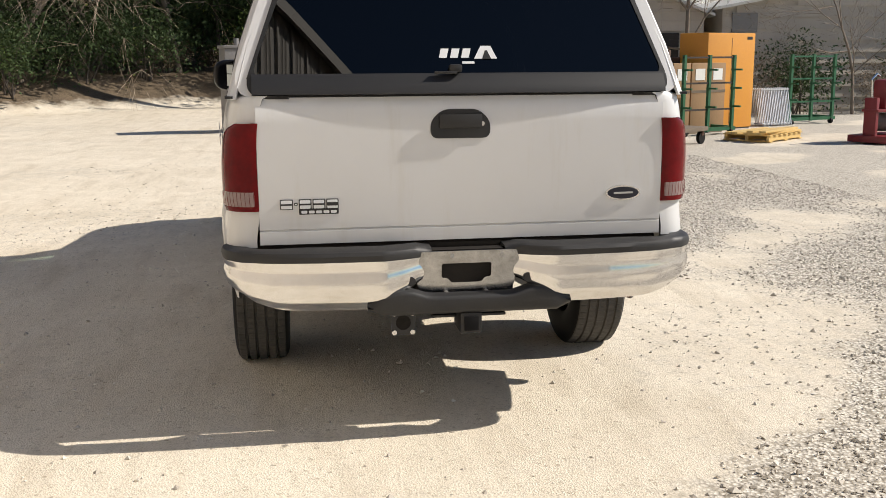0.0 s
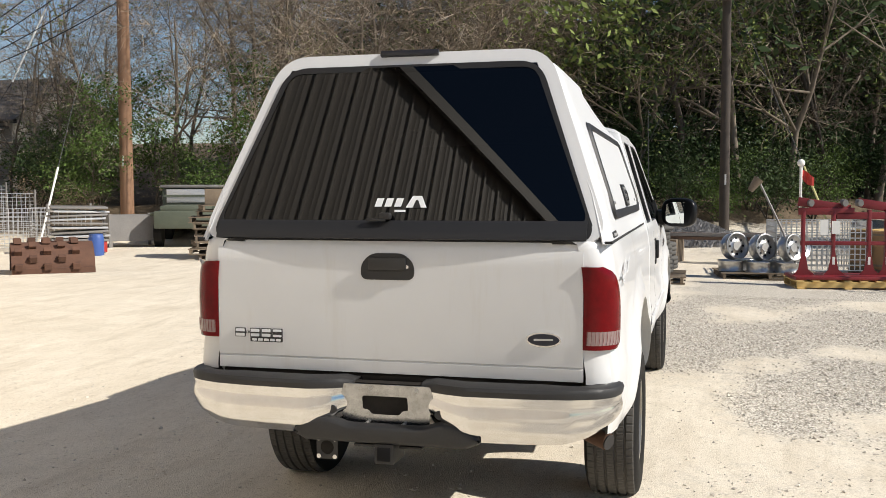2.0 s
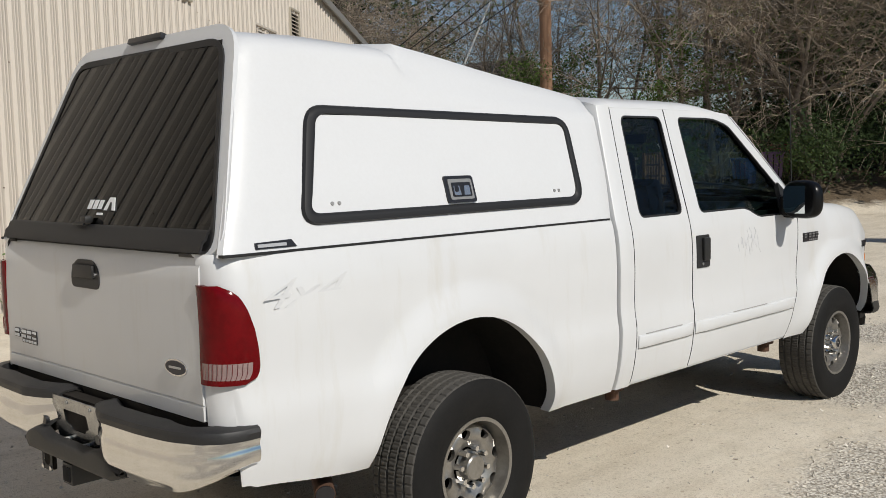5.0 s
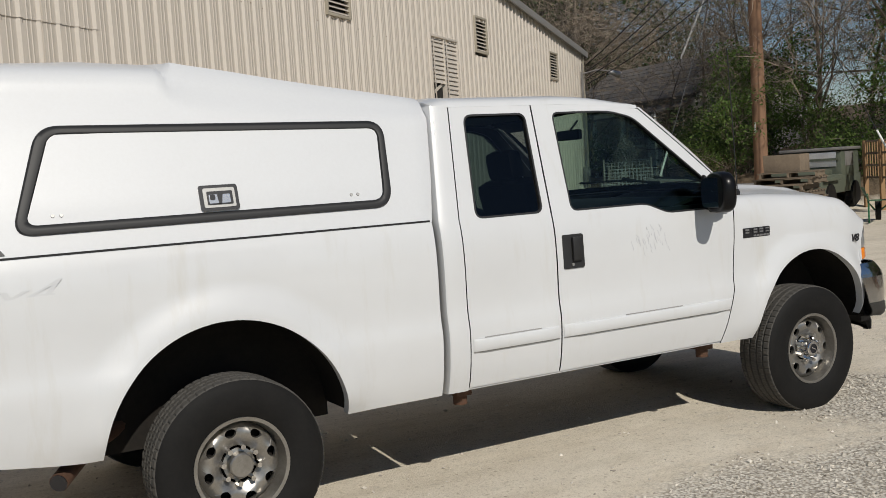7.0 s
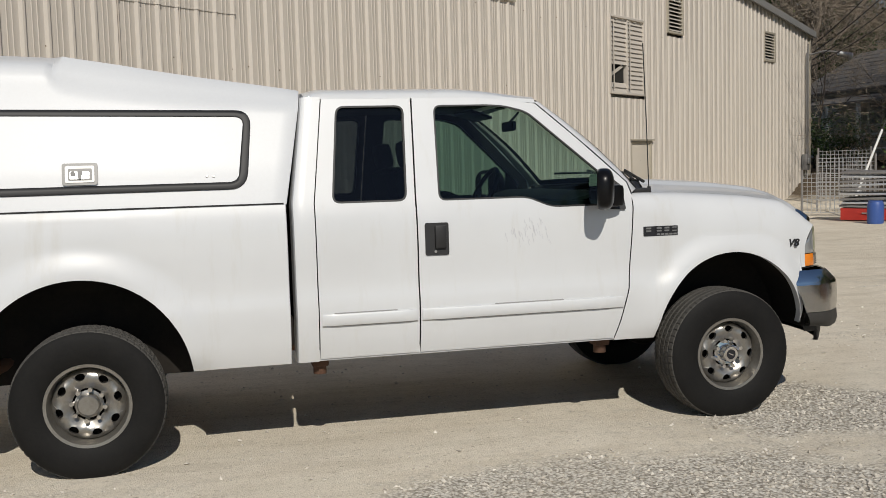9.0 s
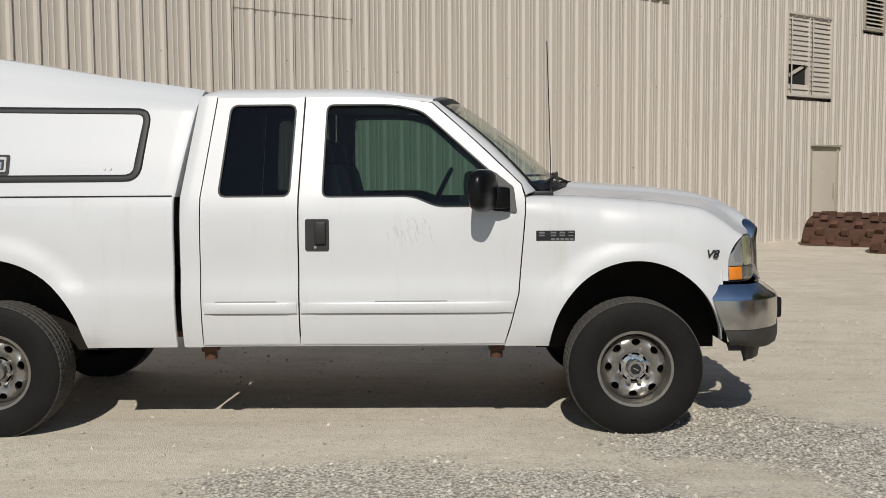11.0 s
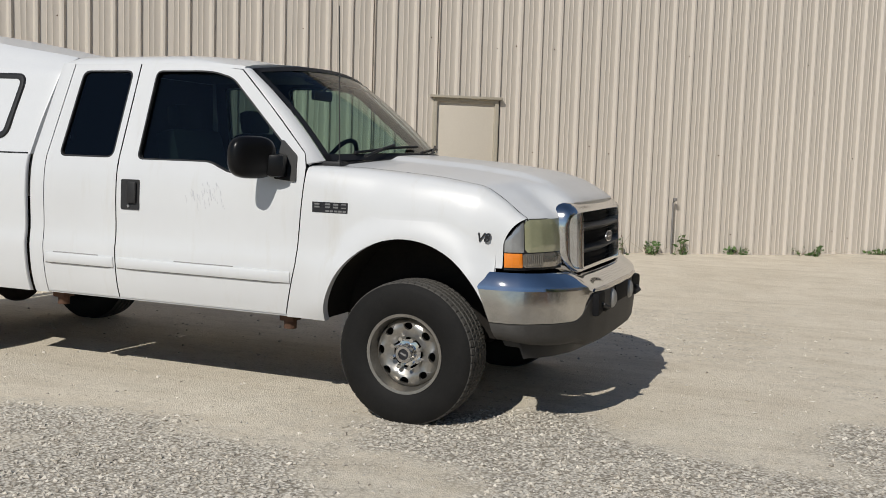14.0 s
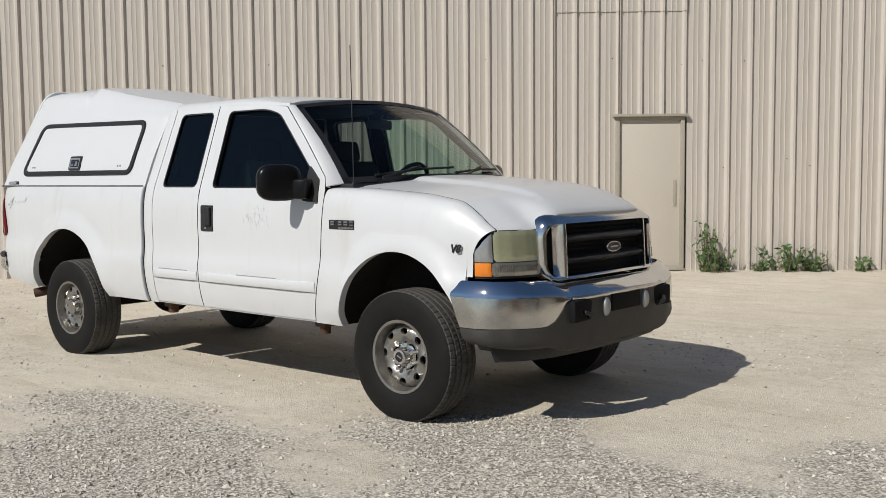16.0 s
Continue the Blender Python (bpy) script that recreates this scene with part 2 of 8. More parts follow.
def rounded(poly, r, seg=5):
    """A polygon with its corners rounded by r."""
    out, n = [], len(poly)
    for i in range(n):
        p0, p, p1 = (Vector(poly[(i + k) % n]) for k in (-1, 0, 1))
        a, b = (p0 - p), (p1 - p)
        rr = min(r, a.length * 0.45, b.length * 0.45)
        s, e = p + a.normalized() * rr, p + b.normalized() * rr
        for k in range(seg + 1):
            t = k / seg
            out.append(((1 - t) ** 2 * s + 2 * t * (1 - t) * p + t * t * e))
    return out


def plate(poly, place, depth, hint):
    """A flat plate from a 2D outline. place(u, v, w) gives the 3D point, w from 0 to depth towards the back."""
    bm = bmesh.new()
    a = [bm.verts.new(place(p[0], p[1], 0.0)) for p in poly]
    b = [bm.verts.new(place(p[0], p[1], depth)) for p in poly]
    bm.faces.new(a)
    bm.faces.new(b[::-1])
    n = len(a)
    for k in range(n):
        bm.faces.new([a[k], b[k], b[(k + 1) % n], a[(k + 1) % n]])
    bmesh.ops.recalc_face_normals(bm, faces=bm.faces)
    return bm


def ring(outer, inners, place, hint):
    """A flat sheet between an outer outline and the holes in it, then carried into space."""
    bm = bmesh.new()
    for loop in [outer, *inners]:
        vs = [bm.verts.new((p[0], p[1], 0)) for p in loop]
        for k in range(len(vs)):
            bm.edges.new((vs[k], vs[(k + 1) % len(vs)]))
    bmesh.ops.triangle_fill(bm, use_beauty=True, use_dissolve=False, edges=bm.edges)
    for v in bm.verts:
        v.co = place(v.co.x, v.co.y)
    return facing(bm, hint)


def smoothstep(a, b, x):
    t = min(1.0, max(0.0, (x - a) / (b - a)))
    return t * t * (3 - 2 * t)


# ---- ground ----
WALL_C, WALL_A = Vector((5.455, 10.887, 0)), radians(38.2)
WALL_U = Vector((math.cos(WALL_A), math.sin(WALL_A), 0))
WALL_N = Vector((math.sin(WALL_A), -math.cos(WALL_A), 0))  # towards the yard


def bank_line(y):
    """Where the wooded bank begins, by y."""
    return float(np.interp(y, (-60, -10, -4, 3, 9, 15, 26), (46, 40, 29, 26.5, 22.0, 18.6, 17.0)))


def ground_z(x, y):
    z = 0.06 * smoothstep(2.6, 7.0, 0.9 * y + 0.7 * max(0.0, x - 5.0))
    s = x - bank_line(y)
    z += 0.95 * smoothstep(-0.8, 3.2, s) + 3.2 * smoothstep(2.0, 32.0, s)
    w = smoothstep(1.2, 5.0, max(-1.6 - x, x - 5.0, abs(y) - 1.2, 0.0))
    z += (0.03 * noise.noise((x * 0.35, y * 0.35, 0.0)) + 0.015 * noise.noise((x * 1.1, y * 1.1, 3.0))) * w
    z += 0.12 * noise.noise((x * 0.8, y * 0.8, 7.0)) * smoothstep(-0.5, 2.0, s)
    return z


def spaced(lo, hi, step, far):
    v = list(np.arange(lo, hi + 1e-6, step))
    d, a, b = step, lo, hi
    left, right = [], []
    while b < far:
        d *= 1.16
        a, b = a - d, b + d
        left.append(a), right.append(b)
    return left[::-1] + v + right


WAVES = np.random.default_rng(12).uniform(-1, 1, (4, 9, 3))


def ripple(x, y, size, layer):
    """Smooth random field between about -1 and 1, size metres across its blotches."""
    v = np.zeros(np.shape(x))
    for a, b, c in WAVES[layer]:
        n = math.hypot(a, b) + 0.3
        f = (0.7 + abs(c)) * 3.0 / size
        v = v + np.sin(f * (a * x + b * y) / n + 19.0 * c)
    return v / 4.0


def looseness(x, y):
    """How much loose grey stone lies on the packed fines: most on the open side of the yard, away from the truck."""
    x, y = np.asarray(x, float), np.asarray(y, float)
    edge = np.interp(x, (-12, -5, -3, -2, -1, 0, 1, 2.2, 3, 4.4, 6, 9, 14), (3.0, 0.6, -0.3, -0.8, -1.5, -2.2, -2.3, -1.65, -1.2, -0.4, 0.15, -0.6, -2.0))
    d = edge - y + 0.35 * ripple(x, y, 1.3, 0) + 0.14 * ripple(x, y, 0.45, 1)
    t = np.clip((d + 0.25) / 0.75, 0, 1)
    t = t * t * (3 - 2 * t)
    patch = np.clip(0.62 + 0.75 * ripple(x, y, 1.1, 2) + 0.25 * ripple(x, y, 0.5, 3), 0.06, 1)
    far = np.clip(0.24 * ripple(x, y, 1.6, 1) - 0.05, 0, 0.12)
    return np.clip(np.maximum(t * patch, far), 0, 1)


def ground_material():
    m, t, p = nodes_of("crushed_limestone")
    co = t.nodes.new("ShaderNodeTexCoord").outputs["Object"]
    patch = noise_tex(t, 0.55, 5.0, 0.62, co)
    patch2 = noise_tex(t, 2.3, 5.0, 0.65, co)
    grain = noise_tex(t, 120.0, 5.0, 0.8, co)

    def cells(scale):
        v = t.nodes.new("ShaderNodeTexVoronoi")
        v.inputs["Scale"].default_value = scale
        t.links.new(co, v.inputs["Vector"])
        return v

    pebble, grit, chip = cells(58.0), cells(135.0), cells(38.0)
    at_ = t.nodes.new("ShaderNodeAttribute")
    at_.attribute_name = "loose"
    add = t.nodes.new("ShaderNodeMath")
    add.operation = "MULTIPLY_ADD"
    add.inputs[1].default_value = 0.9
    t.links.new(noise_tex(t, 7.0, 5.0, 0.7, co), add.inputs[0])
    t.links.new(at_.outputs["Fac"], add.inputs[2])
    loose = ramp(t, add.outputs[0], [(0.50, (0, 0, 0)), (0.92, (1, 1, 1))])
    fines = ramp(t, grain, [(0.28, (0.56, 0.495, 0.40)), (0.5, (0.76, 0.69, 0.575)), (0.72, (0.86, 0.80, 0.69))])
    fines = mixed(t, 0.45, fines, ramp(t, patch2, [(0.3, (0.82, 0.76, 0.645)), (0.7, (0.63, 0.555, 0.445))]))
    # fine chips pressed into the surface: most like the dust, some darker, some pale
    tone = t.nodes.new("ShaderNodeSeparateColor")
    t.links.new(chip.outputs["Color"], tone.inputs[0])
    chips = ramp(t, tone.outputs[0], [(0.0, (0.72, 0.70, 0.67)), (0.12, (0.90, 0.89, 0.87)), (0.22, (1, 1, 1))])
    inside = ramp(t, chip.outputs["Distance"], [(0.30, (1, 1, 1)), (0.46, (0, 0, 0))])
    fines = mixed(t, inside, fines, mixed(t, 1.0, fines, chips, "MULTIPLY"))
    tone2 = t.nodes.new("ShaderNodeSeparateColor")
    t.links.new(grit.outputs["Color"], tone2.inputs[0])
    fines = mixed(t, 0.6, fines, mixed(t, 1.0, fines, ramp(t, tone2.outputs[0], [(0.0, (0.66, 0.64, 0.61)), (0.35, (1, 1, 1))]), "MULTIPLY"))
    fines = mixed(t, 1.0, fines, ramp(t, patch, [(0.3, (0.88, 0.865, 0.84)), (0.7, (1, 1, 1))]), "MULTIPLY")
    streak = noise_tex(t, 1.6, 6.0, 0.7, co, (0.35, 1.7, 1.0))
    fines = mixed(t, 1.0, fines, ramp(t, streak, [(0.34, (0.84, 0.825, 0.80)), (0.5, (1, 1, 1)), (0.64, (0.92, 0.92, 0.91))]), "MULTIPLY")
    # darker cell edges put the shade between pebbles into the colour
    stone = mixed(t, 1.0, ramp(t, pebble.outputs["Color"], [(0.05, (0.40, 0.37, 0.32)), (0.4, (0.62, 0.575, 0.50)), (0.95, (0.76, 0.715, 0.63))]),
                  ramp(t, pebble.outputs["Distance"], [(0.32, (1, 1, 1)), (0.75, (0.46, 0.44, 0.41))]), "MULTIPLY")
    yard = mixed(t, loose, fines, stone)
    # leaf litter and dark soil creep in under the trees
    li = t.nodes.new("ShaderNodeAttribute")
    li.attribute_name = "litter"
    soil = mixed(t, 0.5, ramp(t, noise_tex(t, 1.2, 5.0, 0.65, co), [(0.3, (0.17, 0.125, 0.085)), (0.7, (0.08, 0.062, 0.042))]),
                 ramp(t, noise_tex(t, 18.0, 5.0, 0.7, co), [(0.3, (0.05, 0.04, 0.028)), (0.7, (0.24, 0.185, 0.125))]))
    add2 = t.nodes.new("ShaderNodeMath")
    add2.operation = "MULTIPLY_ADD"
    add2.inputs[1].default_value = 0.8
    t.links.new(noise_tex(t, 1.7, 6.0, 0.7, co), add2.inputs[0])
    t.links.new(li.outputs["Fac"], add2.inputs[2])
    t.links.new(mixed(t, ramp(t, add2.outputs[0], [(0.55, (0, 0, 0)), (0.85, (1, 1, 1))]), yard, soil), p.inputs["Base Color"])
    p.inputs["Roughness"].default_value = 0.95
    p.inputs["Specular IOR Level"].default_value = 0.15
    hm = mixed(t, loose, mixed(t, 0.55, noise_tex(t, 42.0, 6.0, 0.75, co), grit.outputs["Distance"]), pebble.outputs["Distance"])
    bump(t, p, hm, 0.55, 0.011)
    return m


GROUND = ground_material()
xs, ys = spaced(-9.0, 30.0, 0.19, 500.0), spaced(-12.0, 18.0, 0.19, 500.0)
gv = [(x, y, ground_z(x, y)) for x in xs for y in ys]
gn = len(ys)
gf = [(i * gn + j, (i + 1) * gn + j, (i + 1) * gn + j + 1, i * gn + j + 1) for i in range(len(xs) - 1) for j in range(gn - 1)]
gm = bpy.data.meshes.new("ground")
gm.from_pydata(gv, [], gf)
la = gm.attributes.new("loose", "FLOAT", "POINT")
gxy = np.array([(v[0], v[1]) for v in gv])
la.data.foreach_set("value", looseness(gxy[:, 0], gxy[:, 1]).astype(np.float32))
gm.polygons.foreach_set("use_smooth", [True] * len(gf))
gm.materials.append(GROUND)
lt_a = gm.attributes.new("litter", "FLOAT", "POINT")
lt_a.data.foreach_set("value", np.array([smoothstep(-0.6, 2.4, x - bank_line(y)) for x, y, z in gv], np.float32))
tagged(new("ground", gm), "cream crushed limestone yard with patches of loose grey gravel", "ground", kind="structure")


# ---- metal building ----
WALL_METAL = worn("tan_painted_sheet_metal", (0.555, 0.505, 0.445), (0.475, 0.43, 0.375), 0.5, 0.0, 25.0, 0.8, 0.5, 0.02, 0.0, (1, 1, 0.25))
TRIM_METAL = worn("tan_trim_metal", (0.40, 0.36, 0.29), (0.30, 0.27, 0.215), 0.5, 0.0, 30.0, 3.0, 0.5, 0.02)
DOOR_PAINT = worn("tan_door_paint", (0.55, 0.50, 0.425), (0.49, 0.44, 0.37), 0.5, 0.0, 40.0, 1.5, 0.5, 0.02)
# roof metal is darkened: shade under the eave is put into its colour
ROOF_METAL = worn("darkened_galvanised_roof", (0.27, 0.26, 0.245), (0.19, 0.18, 0.17), 0.5, 0.2, 20.0, 1.0, 0.5, 0.05)
CONCRETE = worn("concrete", (0.42, 0.39, 0.34), (0.30, 0.28, 0.24), 0.9, 0.0, 40.0, 3.0, 0.5, 0.3)


def on_wall(s, z, out=0.0):
    """s metres along the wall from the point nearest the parked truck's side, z up, out towards the yard."""
    p = WALL_C + WALL_U * s + WALL_N * out
    return Vector((p.x, p.y, z))


S0, S1, PEAK, RIB, RIB_0 = -30.0, 18.3, -5.85, 0.2975, -7.302


def eave(s):
    """Height of the gable end's top edge."""
    return 5.45 + 0.1 * (S1 - PEAK) - 0.1 * abs(s - PEAK)


def rib_line(s0, s1):
    """Points across the sheet: flat pans with one low stiffener between trapezoid ribs."""
    out, s = [(s0, 0.0)], RIB_0 + math.floor((s0 - RIB_0) / RIB) * RIB
    while s < s1:
        for d, h in ((0.0, 0.0), (0.030, 0.036), (0.058, 0.036), (0.080, 0.0), (0.150, 0.0), (0.157, 0.006), (0.165, 0.0), (0.215, 0.0), (0.222, 0.006), (0.230, 0.0)):
            if s0 < s + d < s1:
                out.append((s + d, h))
        s += RIB
    return out + [(s1, 0.0)]


def wall_strip(s0, s1, low, high, name="wall_panel", out=0.0):
    """A length of ribbed sheet between two heights (numbers or functions of s), with its back 6 cm behind."""
    lo = low if callable(low) else (lambda s: low)
    hi = high if callable(high) else (lambda s: high)
    line = rib_line(s0, s1)
    rows = [[on_wall(s, lo(s), h + out) for s, h in line], [on_wall(s, hi(s), h + out) for s, h in line]]
    return sheet(rows, WALL_N)


wall = thing("wall_building", "tan ribbed sheet-metal gable wall of a large building", "wall", kind="structure")
# openings: two doorways, the louvred window and three vents; the strips leave them free
OPEN = [(-6.36, -5.44, 0.10, 2.18), (5.9, 6.86, 0.0, 1.98), (4.97, 6.61, 2.93, 4.61),
        (0.40, 1.24, 4.56, 5.37), (7.84, 8.64, 4.48, 5.32), (14.23, 15.07, 4.34, 5.14)]
cuts = sorted({S0, S1, PEAK, -7.25, *[o[0] for o in OPEN], *[o[1] for o in OPEN]})
for a, b in zip(cuts, cuts[1:]):
    mid = (a + b) / 2
    holes = sorted((o[2], o[3]) for o in OPEN if o[0] < mid < o[1])
    low = -0.3
    for z0, z1 in holes:
        if z0 > low + 0.2:
            part("wall_panel", wall_strip(a, b, low, z0), WALL_METAL, wall)
        low = z1
    if -7.25 < mid < -5.44 and low < 3.6:
        part("wall_panel", wall_strip(a, b, low, 3.64), WALL_METAL, wall)
        part("wall_panel", wall_strip(a, b, 3.615, eave, out=0.012), WALL_METAL, wall)
    else:
        part("wall_panel", wall_strip(a, b, low, eave), WALL_METAL, wall)


def wall_box(s0, s1, z0, z1, o0, o1, bevel=0.0):
    turn = Matrix.Rotation(WALL_A, 3, "Z")
    return box(on_wall((s0 + s1) / 2, (z0 + z1) / 2, (o0 + o1) / 2), (s1 - s0, abs(o1 - o0), z1 - z0), bevel, turn)


# body of the building behind its sheet: a closed dark hall with a low gable roof
hall = bmesh.new()
prof = [(S0, -0.3), (S1, -0.3), (S1, eave(S1) - 0.02), (PEAK, eave(PEAK) - 0.02), (S0, eave(S0) - 0.02)]
fr = [hall.verts.new(on_wall(s, z, -0.18)) for s, z in prof]
bk = [hall.verts.new(on_wall(s, z, -34.0)) for s, z in prof]
hall.faces.new(fr), hall.faces.new(bk[::-1])
for k in range(5):
    hall.faces.new([fr[k], bk[k], bk[(k + 1) % 5], fr[(k + 1) % 5]])
bmesh.ops.recalc_face_normals(hall, faces=hall.faces)
part("hall_body", hall, WALL_METAL, wall, sharp=0)
part("corner_trim", wall_box(S1 - 0.02, S1 + 0.05, -0.2, eave(S1), -0.2, 0.06), TRIM_METAL, wall)
rt = bmesh.new()
for a, b in ((S0, PEAK), (PEAK, S1 + 0.25)):
    vs = []
    for s in (a, b):
        for o, dz in ((-34.2, 0.03), (0.16, 0.03), (0.16, -0.16), (0.10, -0.16), (0.10, 0.0), (-34.2, 0.0)):
            vs.append(rt.verts.new(on_wall(s, eave(s) + dz + 0.05, o)))
    for k in range(6):
        rt.faces.new([vs[k], vs[(k + 1) % 6], vs[6 + (k + 1) % 6], vs[6 + k]])
    rt.faces.new(vs[:6][::-1]), rt.faces.new(vs[6:])
bmesh.ops.recalc_face_normals(rt, faces=rt.faces)
part("roof", rt, ROOF_METAL, wall, "grey metal roof edge", sharp=0)


def wall_door(name, s0, s1, z0, z1, label, handle_side):
    d = thing(name, label, "door", kind="structure")
    part("door_leaf", wall_box(s0 + 0.045, s1 - 0.045, z0, z1 - 0.05, -0.05, -0.005, 0.004), DOOR_PAINT, d)
    for a, b in ((s0 - 0.012, s0 + 0.045), (s1 - 0.045, s1 + 0.012)):
        part("jamb", wall_box(a, b, z0 - 0.05, z1, -0.17, 0.035, 0.004), TRIM_METAL, d)
    part("head", wall_box(s0 - 0.012, s1 + 0.012, z1 - 0.05, z1, -0.17, 0.033, 0.004), TRIM_METAL, d)
    part("drip_cap", wall_box(s0 - 0.05, s1 + 0.05, z1, z1 + 0.035, -0.02, 0.085, 0.004), TRIM_METAL, d)
    part("threshold", wall_box(s0, s1, z0 - 0.06, z0, -0.17, 0.05, 0.004), CONCRETE, d)
    h = s1 - 0.12 if handle_side > 0 else s0 + 0.12
    part("latch_guard", wall_box(h - 0.02, h + 0.03, z0 + 0.82, z0 + 1.18, -0.01, 0.004, 0.002), TRIM_METAL, d)
    for k in (0.25, 0.95, 1.7):
        part("hinge", wall_box(s0 + 0.035, s0 + 0.06, z0 + k, z0 + k + 0.1, -0.01, 0.008, 0.002), TRIM_METAL, d)
    return d


wall_door("door_1", -6.40, -5.48, 0.14, 2.19, "plain tan steel door under a drip cap in the ribbed wall", 1)
wall_door("door_2", 5.87, 6.90, 0.04, 1.99, "plain tan steel door in the ribbed wall", 1)
# shade behind the louvres is put into this near-black panel colour
INSIDE_SHADE = plain("inside_shade_black", (0.015, 0.014, 0.012), 0.9)


def louvre(name, s0, s1, z0, z1, n, label, broken=False):
    v = thing(name, label, "vent", kind="structure")
    part("backing", wall_box(s0, s1, z0, z1, -0.16, -0.06), INSIDE_SHADE, v)
    f = 0.05
    for a, b, c, d in ((s0 - f, s0, z0 - f, z1 + f), (s1, s1 + f, z0 - f, z1 + f), (s0, s1, z1, z1 + f), (s0, s1, z0 - f, z0)):
        part("frame", wall_box(a, b, c, d, -0.16, 0.055, 0.004), WALL_METAL if broken else TRIM_METAL, v)
    cols = [(s0, (s0 + s1) / 2 - 0.02), ((s0 + s1) / 2 + 0.02, s1)] if broken else [(s0, s1)]
    if broken:
        part("mullion", wall_box(cols[0][1], cols[1][0], z0, z1, -0.12, 0.04, 0.003), WALL_METAL, v)
        part("tilt_rod", wall_box(s0 + 0.10, s0 + 0.13, z0 + 0.05, z1 - 0.05, 0.045, 0.058, 0.002), WALL_METAL, v)
        part("tilt_rod", wall_box(cols[1][0] + 0.06, cols[1][0] + 0.09, z0 + 0.05, z1 - 0.05, 0.045, 0.058, 0.002), WALL_METAL, v)
    for ci, (a, b) in enumerate(cols):
        for k in range(n):
            z = z0 + (k + 0.5) * (z1 - z0) / n
            if broken and ci == 0 and 0.12 < (z - z0) / (z1 - z0) < 0.36:
                continue
            turn = Matrix.Rotation(WALL_A, 3, "Z") @ Matrix.Rotation(radians(72 if broken else 40), 3, "X")
            part("slat", box(on_wall((a + b) / 2, z, 0.0), (b - a, 0.108 if broken else 0.095, 0.008), 0.0, turn), WALL_METAL, v, sharp=0)
    if broken:
        turn = Matrix.Rotation(WALL_A, 3, "Z") @ Matrix.Rotation(radians(-22), 3, "Y")
        part("broken_slat", box(on_wall((cols[0][0] + cols[0][1]) / 2, z0 + 0.3 * (z1 - z0), -0.02), (0.55, 0.01, 0.07), 0, turn), WALL_METAL, v, sharp=0)
    return v


louvre("window_1", 4.96, 6.52, 3.05, 4.65, 16, "tan louvred shutter window with broken slats", True)
for s0, s1, z0, z1 in ((0.42, 1.22, 4.58, 5.35), (7.86, 8.62, 4.60, 5.40), (14.25, 15.05, 4.36, 5.12)):
    louvre("wall_vent", s0, s1, z0, z1, 9, "louvred metal vent high in the ribbed wall")

# ---- pickup truck: x forward from the rear axle, y to its left ----
truck = thing("pickup_truck", "white extended-cab pickup truck, scuffed door, parked on limestone gravel", "truck")
WB, TYRE_R = 3.602, 0.40
ARCH = ((-0.02, 0.455, 0.545, 0.555), (WB, 0.455, 0.485, 0.525))  # centre x, centre z, half width, half height
ZP = (0.46, 0.54, 0.62, 0.72, 0.80, 0.835, 0.87, 0.95, 1.10, 1.22, 1.30, 1.345)
YP = (0.895, 0.928, 0.948, 0.961, 0.965, 0.962, 0.953, 0.951, 0.955, 0.95, 0.938, 0.9244)
ZT = np.linspace(0.46, 1.345, 178)
YT = np.convolve(np.pad(np.interp(ZT, ZP, YP), 6, mode="reflect", reflect_type="odd"), np.full(13, 1 / 13), "valid")
RIGHT_LEFT = (-1, 1)


def flare(x, z):
    f = 0.0
    for cx, cz, a, b in ARCH:
        d = math.hypot((x - cx) / a, (z - cz) / b) - 1.0
        f = max(f, 0.034 * (1 - smoothstep(0.02, 0.30, d)) * smoothstep(0.44, 0.60, z))
    return f


def half_width(x, z):
    """Half the body's width at a place along it and a height."""
    if z > 1.30:
        y = 0.938 - 0.3025 * (z - 1.30)
    else:
        y = float(np.interp(z, ZT, YT))
    y -= 0.030 * smoothstep(-0.85, -1.2, x) + 0.052 * smoothstep(3.85, 4.2, x) ** 1.5
    return y + flare(x, z)


def arch_low(x, sill):
    z = sill
    for cx, cz, a, b in ARCH:
        u = (x - cx) / a
        if abs(u) < 1:
            z = max(z, cz + b * math.sqrt(1 - u * u))
    return z


def columns(x0, x1, step=0.06):
    """Places along the body, drawn together where a wheel arch rises steeply."""
    v = set(np.round(np.linspace(x0, x1, max(2, int((x1 - x0) / step) + 1)), 4))
    for cx, cz, a, b in ARCH:
        v |= {round(cx - a * math.cos(math.pi * k / 48), 4) for k in range(49) if x0 < cx - a * math.cos(math.pi * k / 48) < x1}
    return sorted(v)


def lip(bm, s, inward=0.05):
    """Turns the wheel-arch edge inwards."""
    es = []
    for e in bm.edges:
        if e.is_boundary:
            m = (e.verts[0].co + e.verts[1].co) / 2
            if any(abs(math.hypot((m.x - cx) / a, (m.z - cz) / b) - 1) < 0.02 and m.z > cz for cx, cz, a, b in ARCH):
                es.append(e)
    g = bmesh.ops.extrude_edge_only(bm, edges=es)
    for v in g["geom"]:
        if isinstance(v, bmesh.types.BMVert):
            v.co.y -= s * inward
            v.co.z += 0.004


